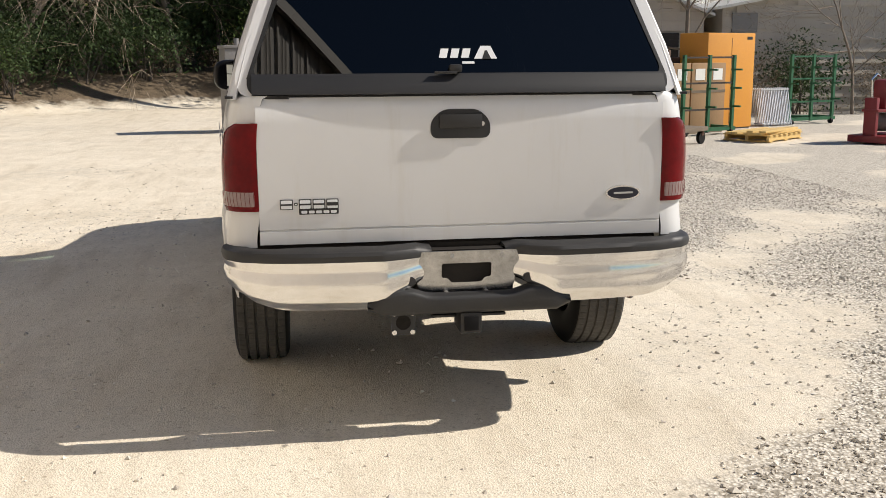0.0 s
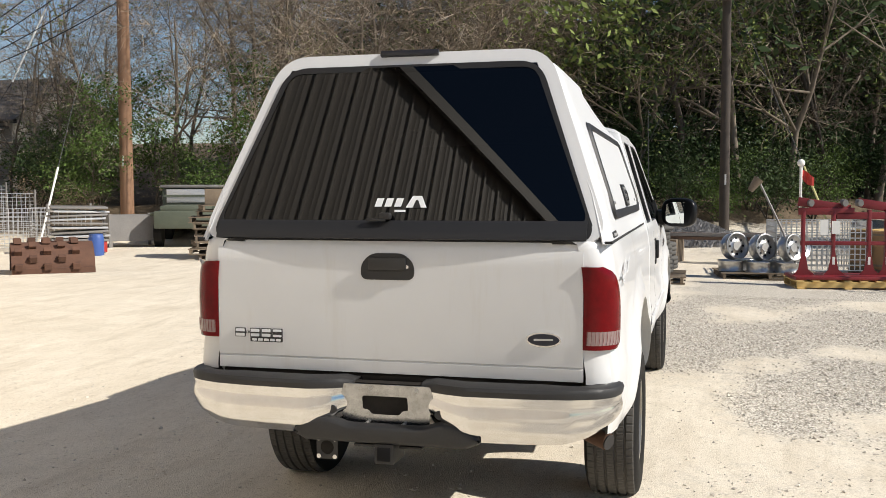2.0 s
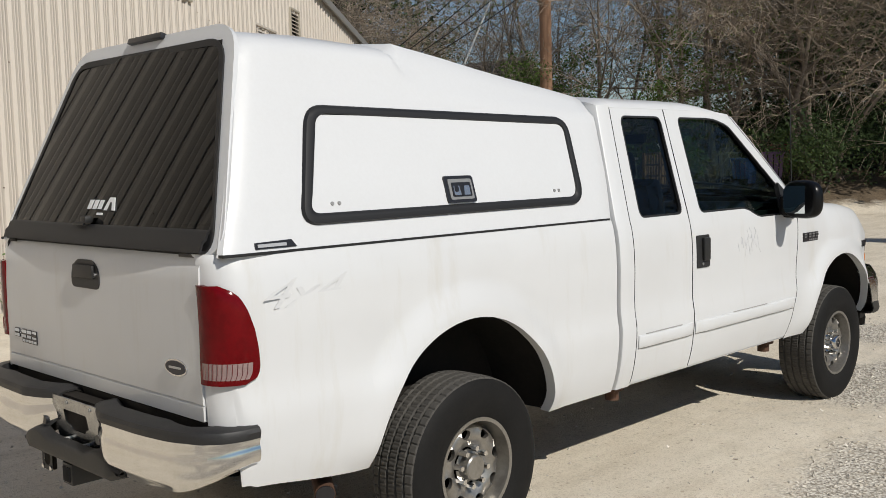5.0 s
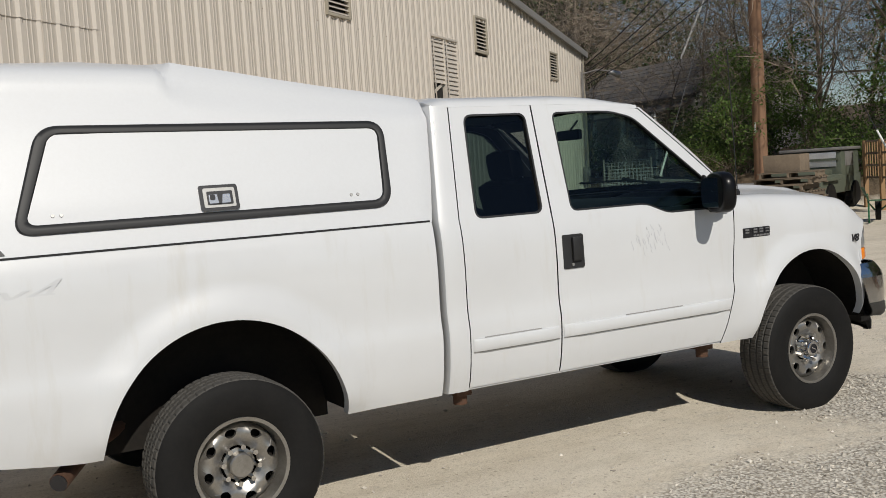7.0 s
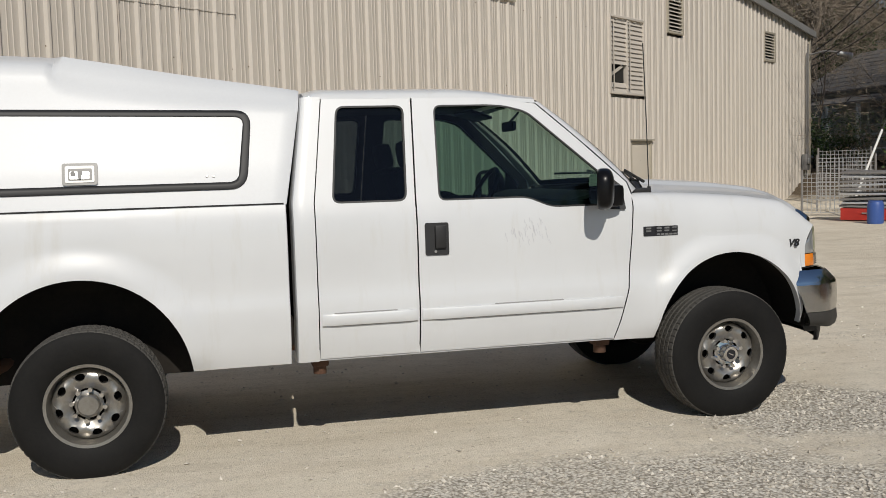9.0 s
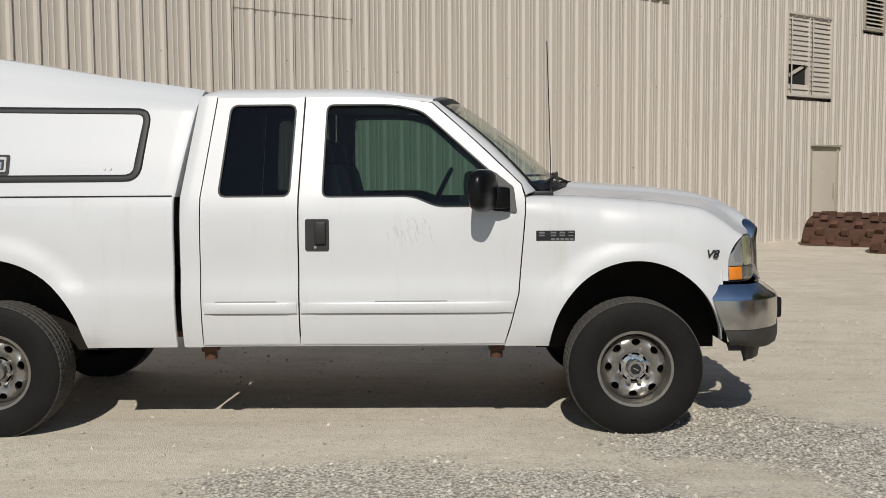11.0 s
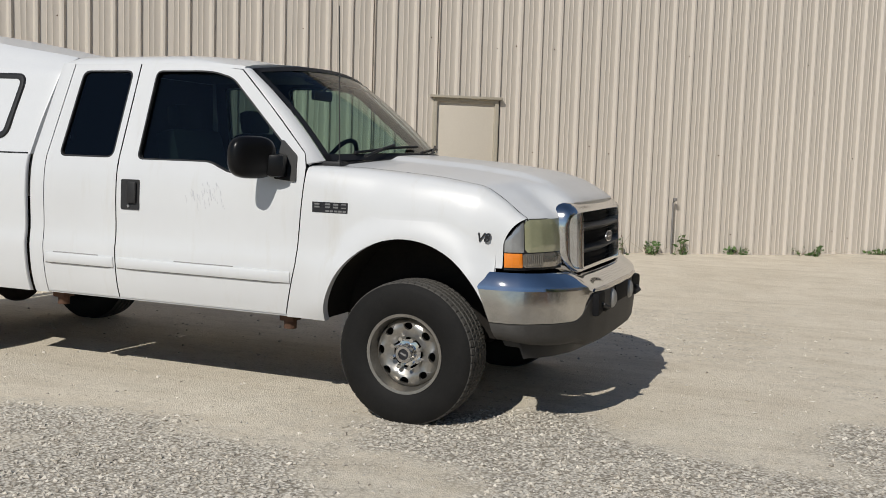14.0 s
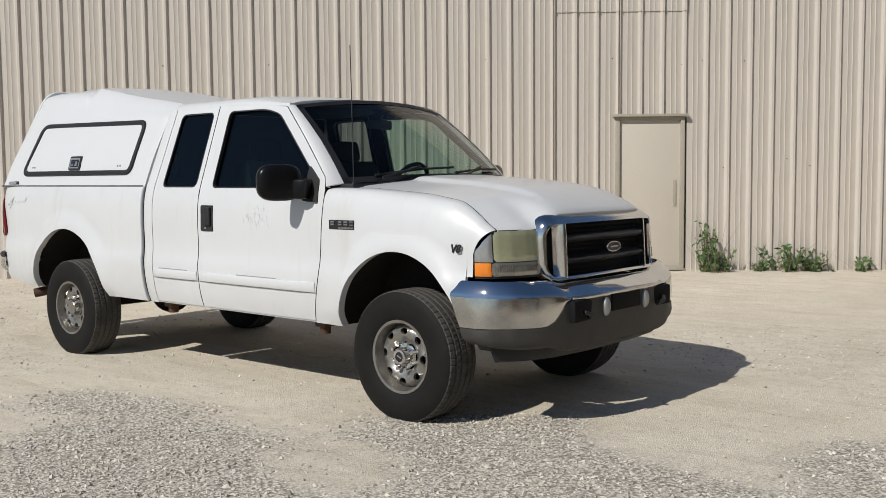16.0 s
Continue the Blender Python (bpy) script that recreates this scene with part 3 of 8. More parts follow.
def bed_side(s):
    rows = []
    arc = [(-1.06 - 0.125 * math.sin(a), 0.125 * (1 - math.cos(a))) for a in [math.pi / 2 * k / 7 for k in range(7, 0, -1)]]
    zt = lambda f, lo: [lo + (1.345 - lo) * k / 26 for k in range(27)]
    for x, dy in arc:
        rows.append([(x, s * (half_width(-1.06, z) - dy), z) for z in zt(0, 0.775 if x < -1.12 else 0.56)])
    for x in columns(-1.06, 1.026):
        lo = arch_low(x, 0.50 + 0.05 * smoothstep(-0.6, -1.1, x))
        rows.append([(x, s * half_width(x, z), z) for z in zt(0, lo)])
    for dx, dy in ((0.003, 0.003), (0.005, 0.010), (0.005, 0.022)):  # front end turned in behind the cab
        rows.append([(x + dx, y - s * dy, z) for x, y, z in [(1.026, s * half_width(1.026, z), z) for z in zt(0, 0.50)]])
    # top rail turned in under the cap
    for r in rows:
        x, y, z = r[-1]
        r.append((x, y - s * 0.02, z + 0.012))
        r.append((x, y - s * 0.10, z + 0.012))
    bm = sheet(rows, (0, s, 0))
    lip(bm, s)
    return bm


for s in RIGHT_LEFT:
    bed = part("bed_side", bed_side(s), PAINT, truck)
    thick(bed, 0.012, rim=GASKET)


def tail_lamp(s):
    """Red lens wrapped round the corner, wider at its foot."""
    rows, back = [], []
    for k in range(15):
        u = k / 14
        row = []
        for j in range(19):
            v = j / 18
            z = 0.918 + 0.337 * v
            reach = float(np.interp(v, (0, 0.03, 0.08, 0.18, 0.35, 0.55, 0.75, 0.88, 0.96, 1.0), (0.155, 0.185, 0.201, 0.208, 0.203, 0.190, 0.170, 0.148, 0.118, 0.085)))
            q = u * reach
            out = 0.010 + 0.012 * math.sin(math.pi * min(max(u, 0.02), 0.98)) ** 0.6
            a = math.pi / 2 * max(0.0, 1 - q / 0.196)
            hw = half_width(-1.06, z)
            x = -1.06 - (0.125 + out) * math.sin(a) + max(0.0, q - 0.196)
            y = hw - 0.125 + (0.125 + out) * math.cos(a)
            row.append((x, s * y, z))
        rows.append(row)
    return rows


for s in RIGHT_LEFT:
    rows = tail_lamp(s)
    lamp = thick(part("tail_light", sheet([r[4:] for r in rows], (-1, s, 0)), RED_LENS, truck, "red tail light lens"), 0.02)
    thick(part("reversing_light", sheet([r[1:5] for r in rows[1:-2]], (-1, s, 0)), REVERSE_LENS, lamp, "ribbed clear reversing light"), 0.02)
    for rim_rows in ([r[:2] for r in rows], [r[1:5] for r in rows[:2]], [r[1:5] for r in rows[-3:]]):
        thick(part("lamp_rim", sheet(rim_rows, (-1, s, 0)), RED_LENS, lamp), 0.02)
    for k in range(11):
        r = rows[1 + k]
        p = [Vector(r[j]) + Vector((-0.002, 0.002 * s, 0)) for j in (1, 2, 4)]
        part("lens_rib", pipe(p, 0.0008, 5), RED_LENS, lamp)


# tailgate
def gate_x(z):
    return -1.192 + 0.010 * (z - 0.78) - 0.006 * math.sin(math.pi * (z - 0.78) / 0.58)


def gate_sheet():
    ysn = np.linspace(-0.808, 0.808, 21)
    zs = [0.785, 0.79, 0.835, 0.840, 0.845, 0.95, 1.05, 1.15, 1.25, 1.31, 1.335, 1.35]
    rows = []
    for y in ysn:
        row = []
        for z in zs:
            x = gate_x(z) + (0.007 if z in (0.840,) else 0)
            x += 0.018 * smoothstep(1.31, 1.35, z)
            row.append((x, y, z))
        rows.append(row + [(-1.10, y, 1.352)])
    return sheet(rows, (-1, 0, 0))


gate = thick(part("tailgate", gate_sheet(), PAINT, truck, "white tailgate with black handle"), 0.03)
handle_poly = rounded([(-0.118, -0.055), (0.118, -0.055), (0.118, 0.015), (0.07, 0.058), (-0.07, 0.058), (-0.118, 0.015)], 0.04)
gz, gyc = 1.242, 0.02
hb = part("tailgate_handle", plate(handle_poly, lambda u, v, w: (gate_x(gz + v) - 0.004 + w, gyc + u, gz + v), 0.01, (-1, 0, 0)), BLACK_PLASTIC, gate, "black handle bezel", 30)
part("paddle", box((gate_x(gz) - 0.010, gyc + 0.0, gz + 0.012), (0.014, 0.17, 0.055), 0.008), BLACK_PLASTIC, hb)
part("key_lock", tube((gate_x(gz) - 0.010, -0.066, 1.243), (gate_x(gz), -0.066, 1.243), 0.009, n=14), SILVER, hb)
oval = [(0.062 * math.cos(a), 0.026 * math.sin(a)) for a in [2 * math.pi * k / 28 for k in range(28)]]


def emblem(parent, place, w, name="emblem"):
    """An oval badge: bright rim, dark field and a plain bright bar where the lettering sits."""
    sc = w / 0.124
    e = part(name, plate([(u * sc, v * sc) for u, v in oval], lambda u, v, d: place(u, v, 0.004 - d), 0.006, None), SILVER, parent, "bright-rimmed dark oval emblem", 30)
    part("field", plate([(u * sc * 0.90, v * sc * 0.80) for u, v in oval], lambda u, v, d: place(u, v, 0.0062 - d), 0.004, None), EMBLEM_BLUE, e, "", 30)
    bar = rounded([(-0.034 * sc, -0.004 * sc), (0.034 * sc, -0.002 * sc), (0.034 * sc, 0.004 * sc), (-0.034 * sc, 0.003 * sc)], 0.003)
    part("script_bar", plate(bar, lambda u, v, d: place(u, v, 0.0078 - d), 0.003, None), BADGE_GREY, e, "", 30)
    return e


def name_badge(parent, place, w, h, letters, edge, foot=-0.18, name="name_badge"):
    """Raised plain blocks in place of the lettering, over a dark strip with a row of small bars."""
    flat = lambda u0, u1, v0, v1: rounded([(u0 * w, v0 * h), (u1 * w, v0 * h), (u1 * w, v1 * h), (u0 * w, v1 * h)], 0.06 * h)
    b = part(name, plate(flat(foot, 0.5, -0.5, -0.12 if foot > -0.4 else 0.5), lambda u, v, d: place(u, v, 0.003 - d), 0.005, None), EMBLEM_BLACK, parent, "dark badge with raised bright blocks", 30)
    for u0, u1, v0, v1, slot in ((-0.5, -0.28, -0.16, 0.5, 1), (-0.26, -0.20, 0.10, 0.28, 0), (-0.18, 0.035, -0.16, 0.5, 1), (0.055, 0.27, -0.16, 0.5, 1), (0.29, 0.5, -0.16, 0.5, 2)):
        part("block_edge", plate(flat(u0, u1, v0, v1), lambda u, v, d: place(u, v, 0.0045 - d), 0.006, None), EMBLEM_BLACK, b, "", 30)
        part("block", plate(flat(u0 + edge, u1 - edge, v0 + 3.2 * edge, v1 - 3.2 * edge), lambda u, v, d: place(u, v, 0.006 - d), 0.004, None), letters, b, "", 30)
        if slot:
            vm, q = (v0 + v1) / 2, 0.055 * slot
            part("block_slot", plate(flat(u0 + 0.006, u1 - 0.006, vm - q, vm + q), lambda u, v, d: place(u, v, 0.0072 - d), 0.003, None), EMBLEM_BLACK, b, "", 30)
    for k in range(5):
        u0 = -0.14 + 0.126 * k
        part("bar", plate(flat(u0, u0 + 0.10, -0.43, -0.25), lambda u, v, d: place(u, v, 0.0045 - d), 0.003, None), letters, b, "", 30)
    return b


emblem(gate, lambda u, v, w: (gate_x(0.96 + v) - w, -0.648 - u, 0.955 + v), 0.145)
name_badge(gate, lambda u, v, w: (gate_x(0.939 + v) - w, 0.615 - u, 0.932 + v), 0.225, 0.060, LOGO_WHITE, 0.016)
# dark box of the bed behind the gaps
part("bed_floor", box((-0.07, 0, 0.80), (2.16, 1.08, 0.06)), UNDER, truck)
part("rear_sill", box((-1.13, 0, 0.755), (0.08, 1.60, 0.05), 0.01), UNDER, truck)


# rear bumper
def rear_plan(q):
    """Outline of the rear bumper in plan; q runs from the middle (0) outwards to the side (1)."""
    pts = [(-1.235, 0.0), (-1.242, 0.17), (-1.285, 0.25), (-1.312, 0.34), (-1.305, 0.58), (-1.285, 0.76), (-1.252, 0.86), (-1.20, 0.915), (-1.13, 0.935), (-1.07, 0.938)]
    ds = [0.0]
    for a, b in zip(pts, pts[1:]):
        ds.append(ds[-1] + math.hypot(b[0] - a[0], b[1] - a[1]))
    d = q * ds[-1]
    return float(np.interp(d, ds, [p[0] for p in pts])), float(np.interp(d, ds, [p[1] for p in pts]))


def rear_wing(s):
    rows = []
    for k in range(33):
        q = 0.135 + 0.865 * k / 32
        x, y = rear_plan(q)
        low = 0.530 + 0.012 * q + 0.085 * smoothstep(0.62, 1.0, q) ** 1.4 + 0.09 * (1 - smoothstep(0.13, 0.36, q))
        top = 0.738
        row = []
        for j in range(13):
            v = j / 12
            z = low + (top - low) * v
            bow = 0.022 * math.sin(math.pi * v) + 0.020 * smoothstep(0.75, 1.0, v) - 0.03 * (1 - smoothstep(0.0, 0.25, v))
            n = Vector((-1, 0.0)) if q < 0.5 else Vector((-1 + smoothstep(0.5, 0.9, q), smoothstep(0.5, 0.9, q)))
            n.normalize()
            row.append((x + n.x * bow, s * (y + n.y * bow), z))
        rows.append(row)
    return sheet(rows, (-1, s * 0.6, 0))


def rear_pad(s):
    rows = []
    for k in range(33):
        q = 0.135 + 0.865 * k / 32
        x, y = rear_plan(q)
        e = smoothstep(0.0, 0.08, (k / 32)) * 0.012
        n = Vector((-1 + smoothstep(0.5, 0.9, q), smoothstep(0.5, 0.9, q))).normalized() if q >= 0.5 else Vector((-1, 0))
        sec = [(0.006, 0.728), (0.022, 0.733), (0.027, 0.744 + e), (0.020, 0.758 + e), (0.0, 0.766 + e), (-0.06, 0.768 + e), (-0.085, 0.745)]
        rows.append([(x + n.x * o, s * (y + n.y * o), z) for o, z in sec])
    return sheet(rows, (-0.5, 0, 1))


bumper = part("rear_bumper", rear_wing(-1), CHROME, truck, "chrome step bumper with black pads")
thick(bumper, 0.006)
thick(part("chrome_wing", rear_wing(1), CHROME, bumper), 0.006)
for s in RIGHT_LEFT:
    thick(part("top_pad", rear_pad(s), GREY_PLASTIC, bumper, "weathered black plastic pad"), 0.008)
# bracket in the middle with the empty plate recess
br_outer = rounded([(-0.20, -0.125), (0.20, -0.125), (0.235, 0.10), (-0.235, 0.10)], 0.03)
br_hole = rounded([(-0.108, -0.028), (-0.082, -0.028), (-0.066, -0.052), (0.066, -0.052), (0.082, -0.028), (0.108, -0.028), (0.108, 0.042), (-0.108, 0.042)], 0.012)
part_b = part("plate_bracket", ring(br_outer, [br_hole], lambda u, v: Vector((-1.268 - 0.012 * math.sin(12 * v), 0.92 * u + 0.01, 0.668 + 0.85 * v)), (-1, 0, 0)), BRACKET, bumper, "bare metal plate bracket")
thick(part_b, 0.006)
part("plate_recess", box((-1.225, 0.01, 0.660), (0.06, 0.30, 0.19)), UNDER, bumper)
for y, z, x in ((0.165, 0.735, -1.272), (0.235, 0.643, -1.300), (-0.232, 0.643, -1.300)):
    part("bolt_hole", tube((x, y, z), (x + 0.03, y, z), 0.019, n=16), EMBLEM_BLACK, bumper)
for y, z in ((-0.07, 0.585), (0.09, 0.585), (-0.13, 0.735), (0.07, 0.735)):
    part("bolt", tube((-1.281, y, z), (-1.255, y, z), 0.008, n=10), DULL_METAL, bumper)
step_rows = []
for k in range(29):
    y = -0.405 + 0.81 * k / 28
    e = smoothstep(0.0, 0.06, 0.405 - abs(y))
    top = 0.586 + 0.024 * smoothstep(0.15, 0.25, abs(y)) - 0.034 * smoothstep(0.28, 0.405, abs(y)) - 0.016 * (1 - e)
    bot = 0.512 + 0.022 * (1 - e)
    f = -1.326 + 0.012 * (1 - e)
    step_rows.append([(f + 0.05, y, top + 0.004), (f + 0.012, y, top - 0.001), (f + 0.003, y, top - 0.008), (f, y, top - 0.018), (f, y, bot + 0.018), (f + 0.004, y, bot + 0.007), (f + 0.014, y, bot), (-1.23, y, bot - 0.004)])
thick(part("step_pad", sheet(step_rows, (-1, 0, 0)), GREY_PLASTIC, bumper, "worn black step pad"), 0.01)
# hitch receiver and trailer socket under it
hitch = part("hitch_receiver", box((-1.24, 0.0, 0.47), (0.16, 0.085, 0.085), 0.006), BLACK_PLASTIC, truck, "black square hitch receiver")
part("mouth", box((-1.323, 0.0, 0.47), (0.006, 0.058, 0.058), 0.003), GRILLE_BLACK, hitch)
part("crossbar", box((-1.10, 0.0, 0.51), (0.08, 0.62, 0.07), 0.01), UNDER, hitch)
part("safety_loop", box((-1.22, -0.10, 0.49), (0.10, 0.10, 0.012), 0.005), BLACK_PLASTIC, hitch)
part("safety_loop", box((-1.22, 0.10, 0.49), (0.10, 0.10, 0.012), 0.005), BLACK_PLASTIC, hitch)
sock = part("trailer_socket", box((-1.27, 0.265, 0.475), (0.02, 0.085, 0.095), 0.008), UNDER, truck, "trailer socket bracket")
part("socket_ring", ring(rounded([(-0.048, -0.05), (0.048, -0.05), (0.048, 0.05), (-0.048, 0.05)], 0.012),
                         [[(0.03 * math.cos(a), 0.03 * math.sin(a)) for a in [2 * math.pi * k / 16 for k in range(16)]]],
                         lambda u, v: Vector((-1.284, 0.265 + u, 0.475 + v)), (-1, 0, 0)), GREY_PLASTIC, sock)
for dy in (-0.036, 0.036):
    for dz in (-0.038, 0.038):
        part("socket_screw", tube((-1.290, 0.265 + dy, 0.475 + dz), (-1.283, 0.265 + dy, 0.475 + dz), 0.010, n=10), SILVER, sock)

# ---- cab ----
def cab_corner(s):
    zs = list(np.linspace(0.50, 1.345, 18)) + list(np.linspace(1.40, 1.915, 11))
    rows = [[] for _ in range(8)]
    for z in zs:
        up = max(0.0, z - 1.345) / 0.57
        x0, x1 = 1.060 + 0.085 * up, 1.176 + 0.075 * up
        hw = half_width(1.15, z)
        for k, (dx, dy) in enumerate(((0.0, 0.16), (0.0, 0.05), (0.002, 0.020), (0.007, 0.006), (0.017, 0.0005), (None, 0.5), (None, 1.0))):
            if dx is None:
                rows[k].append((x0 + 0.017 + (x1 - x0 - 0.017) * dy, s * hw, z))
            else:
                rows[k].append((x0 + dx, s * (hw - dy), z))
        rows[7].append((x1, s * (hw - 0.03), z))
    return sheet(rows, (0, s, 0))


def door_shape(s, xr, xf, zlow, zbelt, outline, hole):
    """A door: pressed lower panel and the frame round its window."""
    rows = []
    n = 16
    zs = list(np.linspace(zlow, zbelt, 22))
    for k in range(n + 1):
        u = k / n
        rows.append([((1 - u) * xr(z) + u * xf(z), s * half_width((1 - u) * xr(z) + u * xf(z), z), z) for z in zs])
    bm = sheet(rows, (0, s, 0))
    foot = [((k / n) * xf(zbelt) + (1 - k / n) * xr(zbelt), zbelt) for k in range(n - 1, 0, -1)]
    fr = ring(list(outline) + foot, [hole], lambda u, v: Vector((u, s * half_width(u, v), v)), (0, s, 0))
    me = bpy.data.meshes.new("tmp")
    fr.to_mesh(me)
    fr.free()
    bm.from_mesh(me)
    bpy.data.meshes.remove(me)
    bmesh.ops.remove_doubles(bm, verts=bm.verts, dist=0.001)
    return bm


QUARTER = rounded([(1.272, 1.342), (1.329, 1.866), (1.708, 1.866), (1.680, 1.342)], 0.05, 6)
FRONT_WIN = rounded([(1.854, 1.338), (1.874, 1.865), (2.20, 1.865), (2.29, 1.858), (2.418, 1.824), (2.90, 1.39), (2.915, 1.280), (2.50, 1.280), (2.36, 1.338)], 0.045, 6)
fdr = lambda z: 1.730
fdf = lambda z: float(np.interp(z, (0.50, 0.62, 0.80, 1.27), (2.865, 2.90, 2.945, 2.985)))
REAR_OUT = [(1.182, 1.30), (1.182, 1.345), (1.256, 1.905), (1.748, 1.905), (1.722, 1.345), (1.722, 1.30)]
FRONT_OUT = [(1.730, 1.27), (1.731, 1.345), (1.757, 1.905), (2.05, 1.904), (2.20, 1.897), (2.33, 1.886), (2.47, 1.866), (2.70, 1.66), (2.965, 1.405), (2.985, 1.33), (2.985, 1.27)]


def window_pane(poly, s, inset, grow=0.0):
    """Pane and its rubber seal set into a door."""
    bm = bmesh.new()
    vs = [bm.verts.new((p[0], s * (half_width(p[0], p[1]) - inset), p[1])) for p in poly]
    bm.faces.new(vs)
    bmesh.ops.triangulate(bm, faces=bm.faces)
    return facing(bm, (0, s, 0))


def seal(poly, s, w=0.022, lift=0.002):
    c = sum((Vector((p[0], p[1])) for p in poly), Vector((0, 0))) / len(poly)
    inner = []
    n = len(poly)
    for k in range(n):
        a, b = Vector(poly[k - 1][:2]), Vector(poly[(k + 1) % n][:2])
        t = (b - a).normalized()
        nrm = Vector((-t.y, t.x))
        p = Vector(poly[k][:2])
        if nrm.dot(c - p) < 0:
            nrm = -nrm
        inner.append(p + nrm * w)
    rows = [[(p[0], s * (half_width(p[0], p[1]) + lift), p[1]) for p in poly],
            [(q.x, s * (half_width(q.x, q.y) + lift), q.y) for q in inner],
            [(q.x, s * (half_width(q.x, q.y) - 0.02), q.y) for q in inner]]
    return sheet(rows, (0, s, 0), closed=True)


def trim_strip(s, x0, x1):
    rows = []
    for x in np.linspace(x0, x1, 12):
        e = min(1.0, min(x - x0, x1 - x) / 0.012 + 0.25)
        row = []
        for v, o in ((-0.032, 0.0), (-0.031, 0.014), (-0.020, 0.019), (0.020, 0.019), (0.030, 0.013), (0.032, 0.0)):
            z = 0.728 + v
            row.append((x, s * (half_width(x, z) + o * e), z))
        rows.append(row)
    return sheet(rows, (0, s, 0))


def trim_shadow_gap(s, x0, x1, z):
    """The dirty joint between a trim strip and the door."""
    return pipe([(x, s * (half_width(x, z) + 0.0015), z) for x in np.linspace(x0, x1, 12)], 0.0032, 5)


def mirror(s, parent):
    hd = bmesh.new()
    bmesh.ops.create_uvsphere(hd, u_segments=28, v_segments=18, radius=1.0)
    for v in hd.verts:  # a squared-off shell, flat towards the rear
        c = v.co
        f = lambda t: math.copysign(abs(t) ** 0.66, t)
        c.x, c.y, c.z = f(c.x), f(c.y), f(c.z)
        c.x = -0.62 if c.x < -0.62 else c.x
        v.co = Vector((2.748 + 0.92 * 0.058 * c.x - 0.39 * 0.142 * c.y, s * (1.090 + 0.39 * 0.058 * c.x + 0.92 * 0.142 * c.y), 1.376 + 0.114 * c.z))
    facing(hd, ("from", (2.748, s * 1.072, 1.376)))
    m = part("side_mirror", hd, MIRROR_BLACK, parent, "black folding side mirror", 50)
    g_poly = rounded([(-0.090, -0.082), (0.090, -0.082), (0.090, 0.082), (-0.090, 0.082)], 0.045, 6)
    turn = Matrix.Rotation(s * radians(4), 3, "Z")
    part("mirror_glass", plate(g_poly, lambda u, v, w: Vector((2.700, s * 1.078, 1.376)) + turn @ Vector((w - 0.003, u, v)), 0.006, None), MIRROR_FACE, m)
    part("arm", box((2.835, s * 0.975, 1.335), (0.10, 0.14, 0.125), 0.028, Matrix.Rotation(s * radians(-20), 3, "Z")), MIRROR_BLACK, m)
    sail = [(2.80, 1.262), (2.940, 1.250), (2.925, 1.390), (2.815, 1.480)]
    part("sail_panel", plate(rounded(sail, 0.015), lambda u, v, w: (u, s * (half_width(u, v) + 0.012 - w), v), 0.03, None), BLACK_PLASTIC, m)


def door_handle(parent, x, z, s):
    pl = lambda u, v, w: (x + u, s * (half_width(x + u, z + v) + 0.006 - w), z + v)
    h = part("door_handle", plate(rounded([(-0.066, -0.088), (0.066, -0.088), (0.066, 0.088), (-0.066, 0.088)], 0.012), pl, 0.012, None), GREY_PLASTIC, parent, "black recessed door handle", 30)
    part("grip", box((x + 0.018, s * (half_width(x, z) + 0.012), z + 0.012), (0.062, 0.022, 0.125), 0.009), BLACK_PLASTIC, h)
    part("key_lock", tube((x - 0.01, s * (half_width(x, z) + 0.004), z - 0.068), (x - 0.01, s * (half_width(x, z) + 0.010), z - 0.068), 0.008, n=10), DULL_METAL, h)


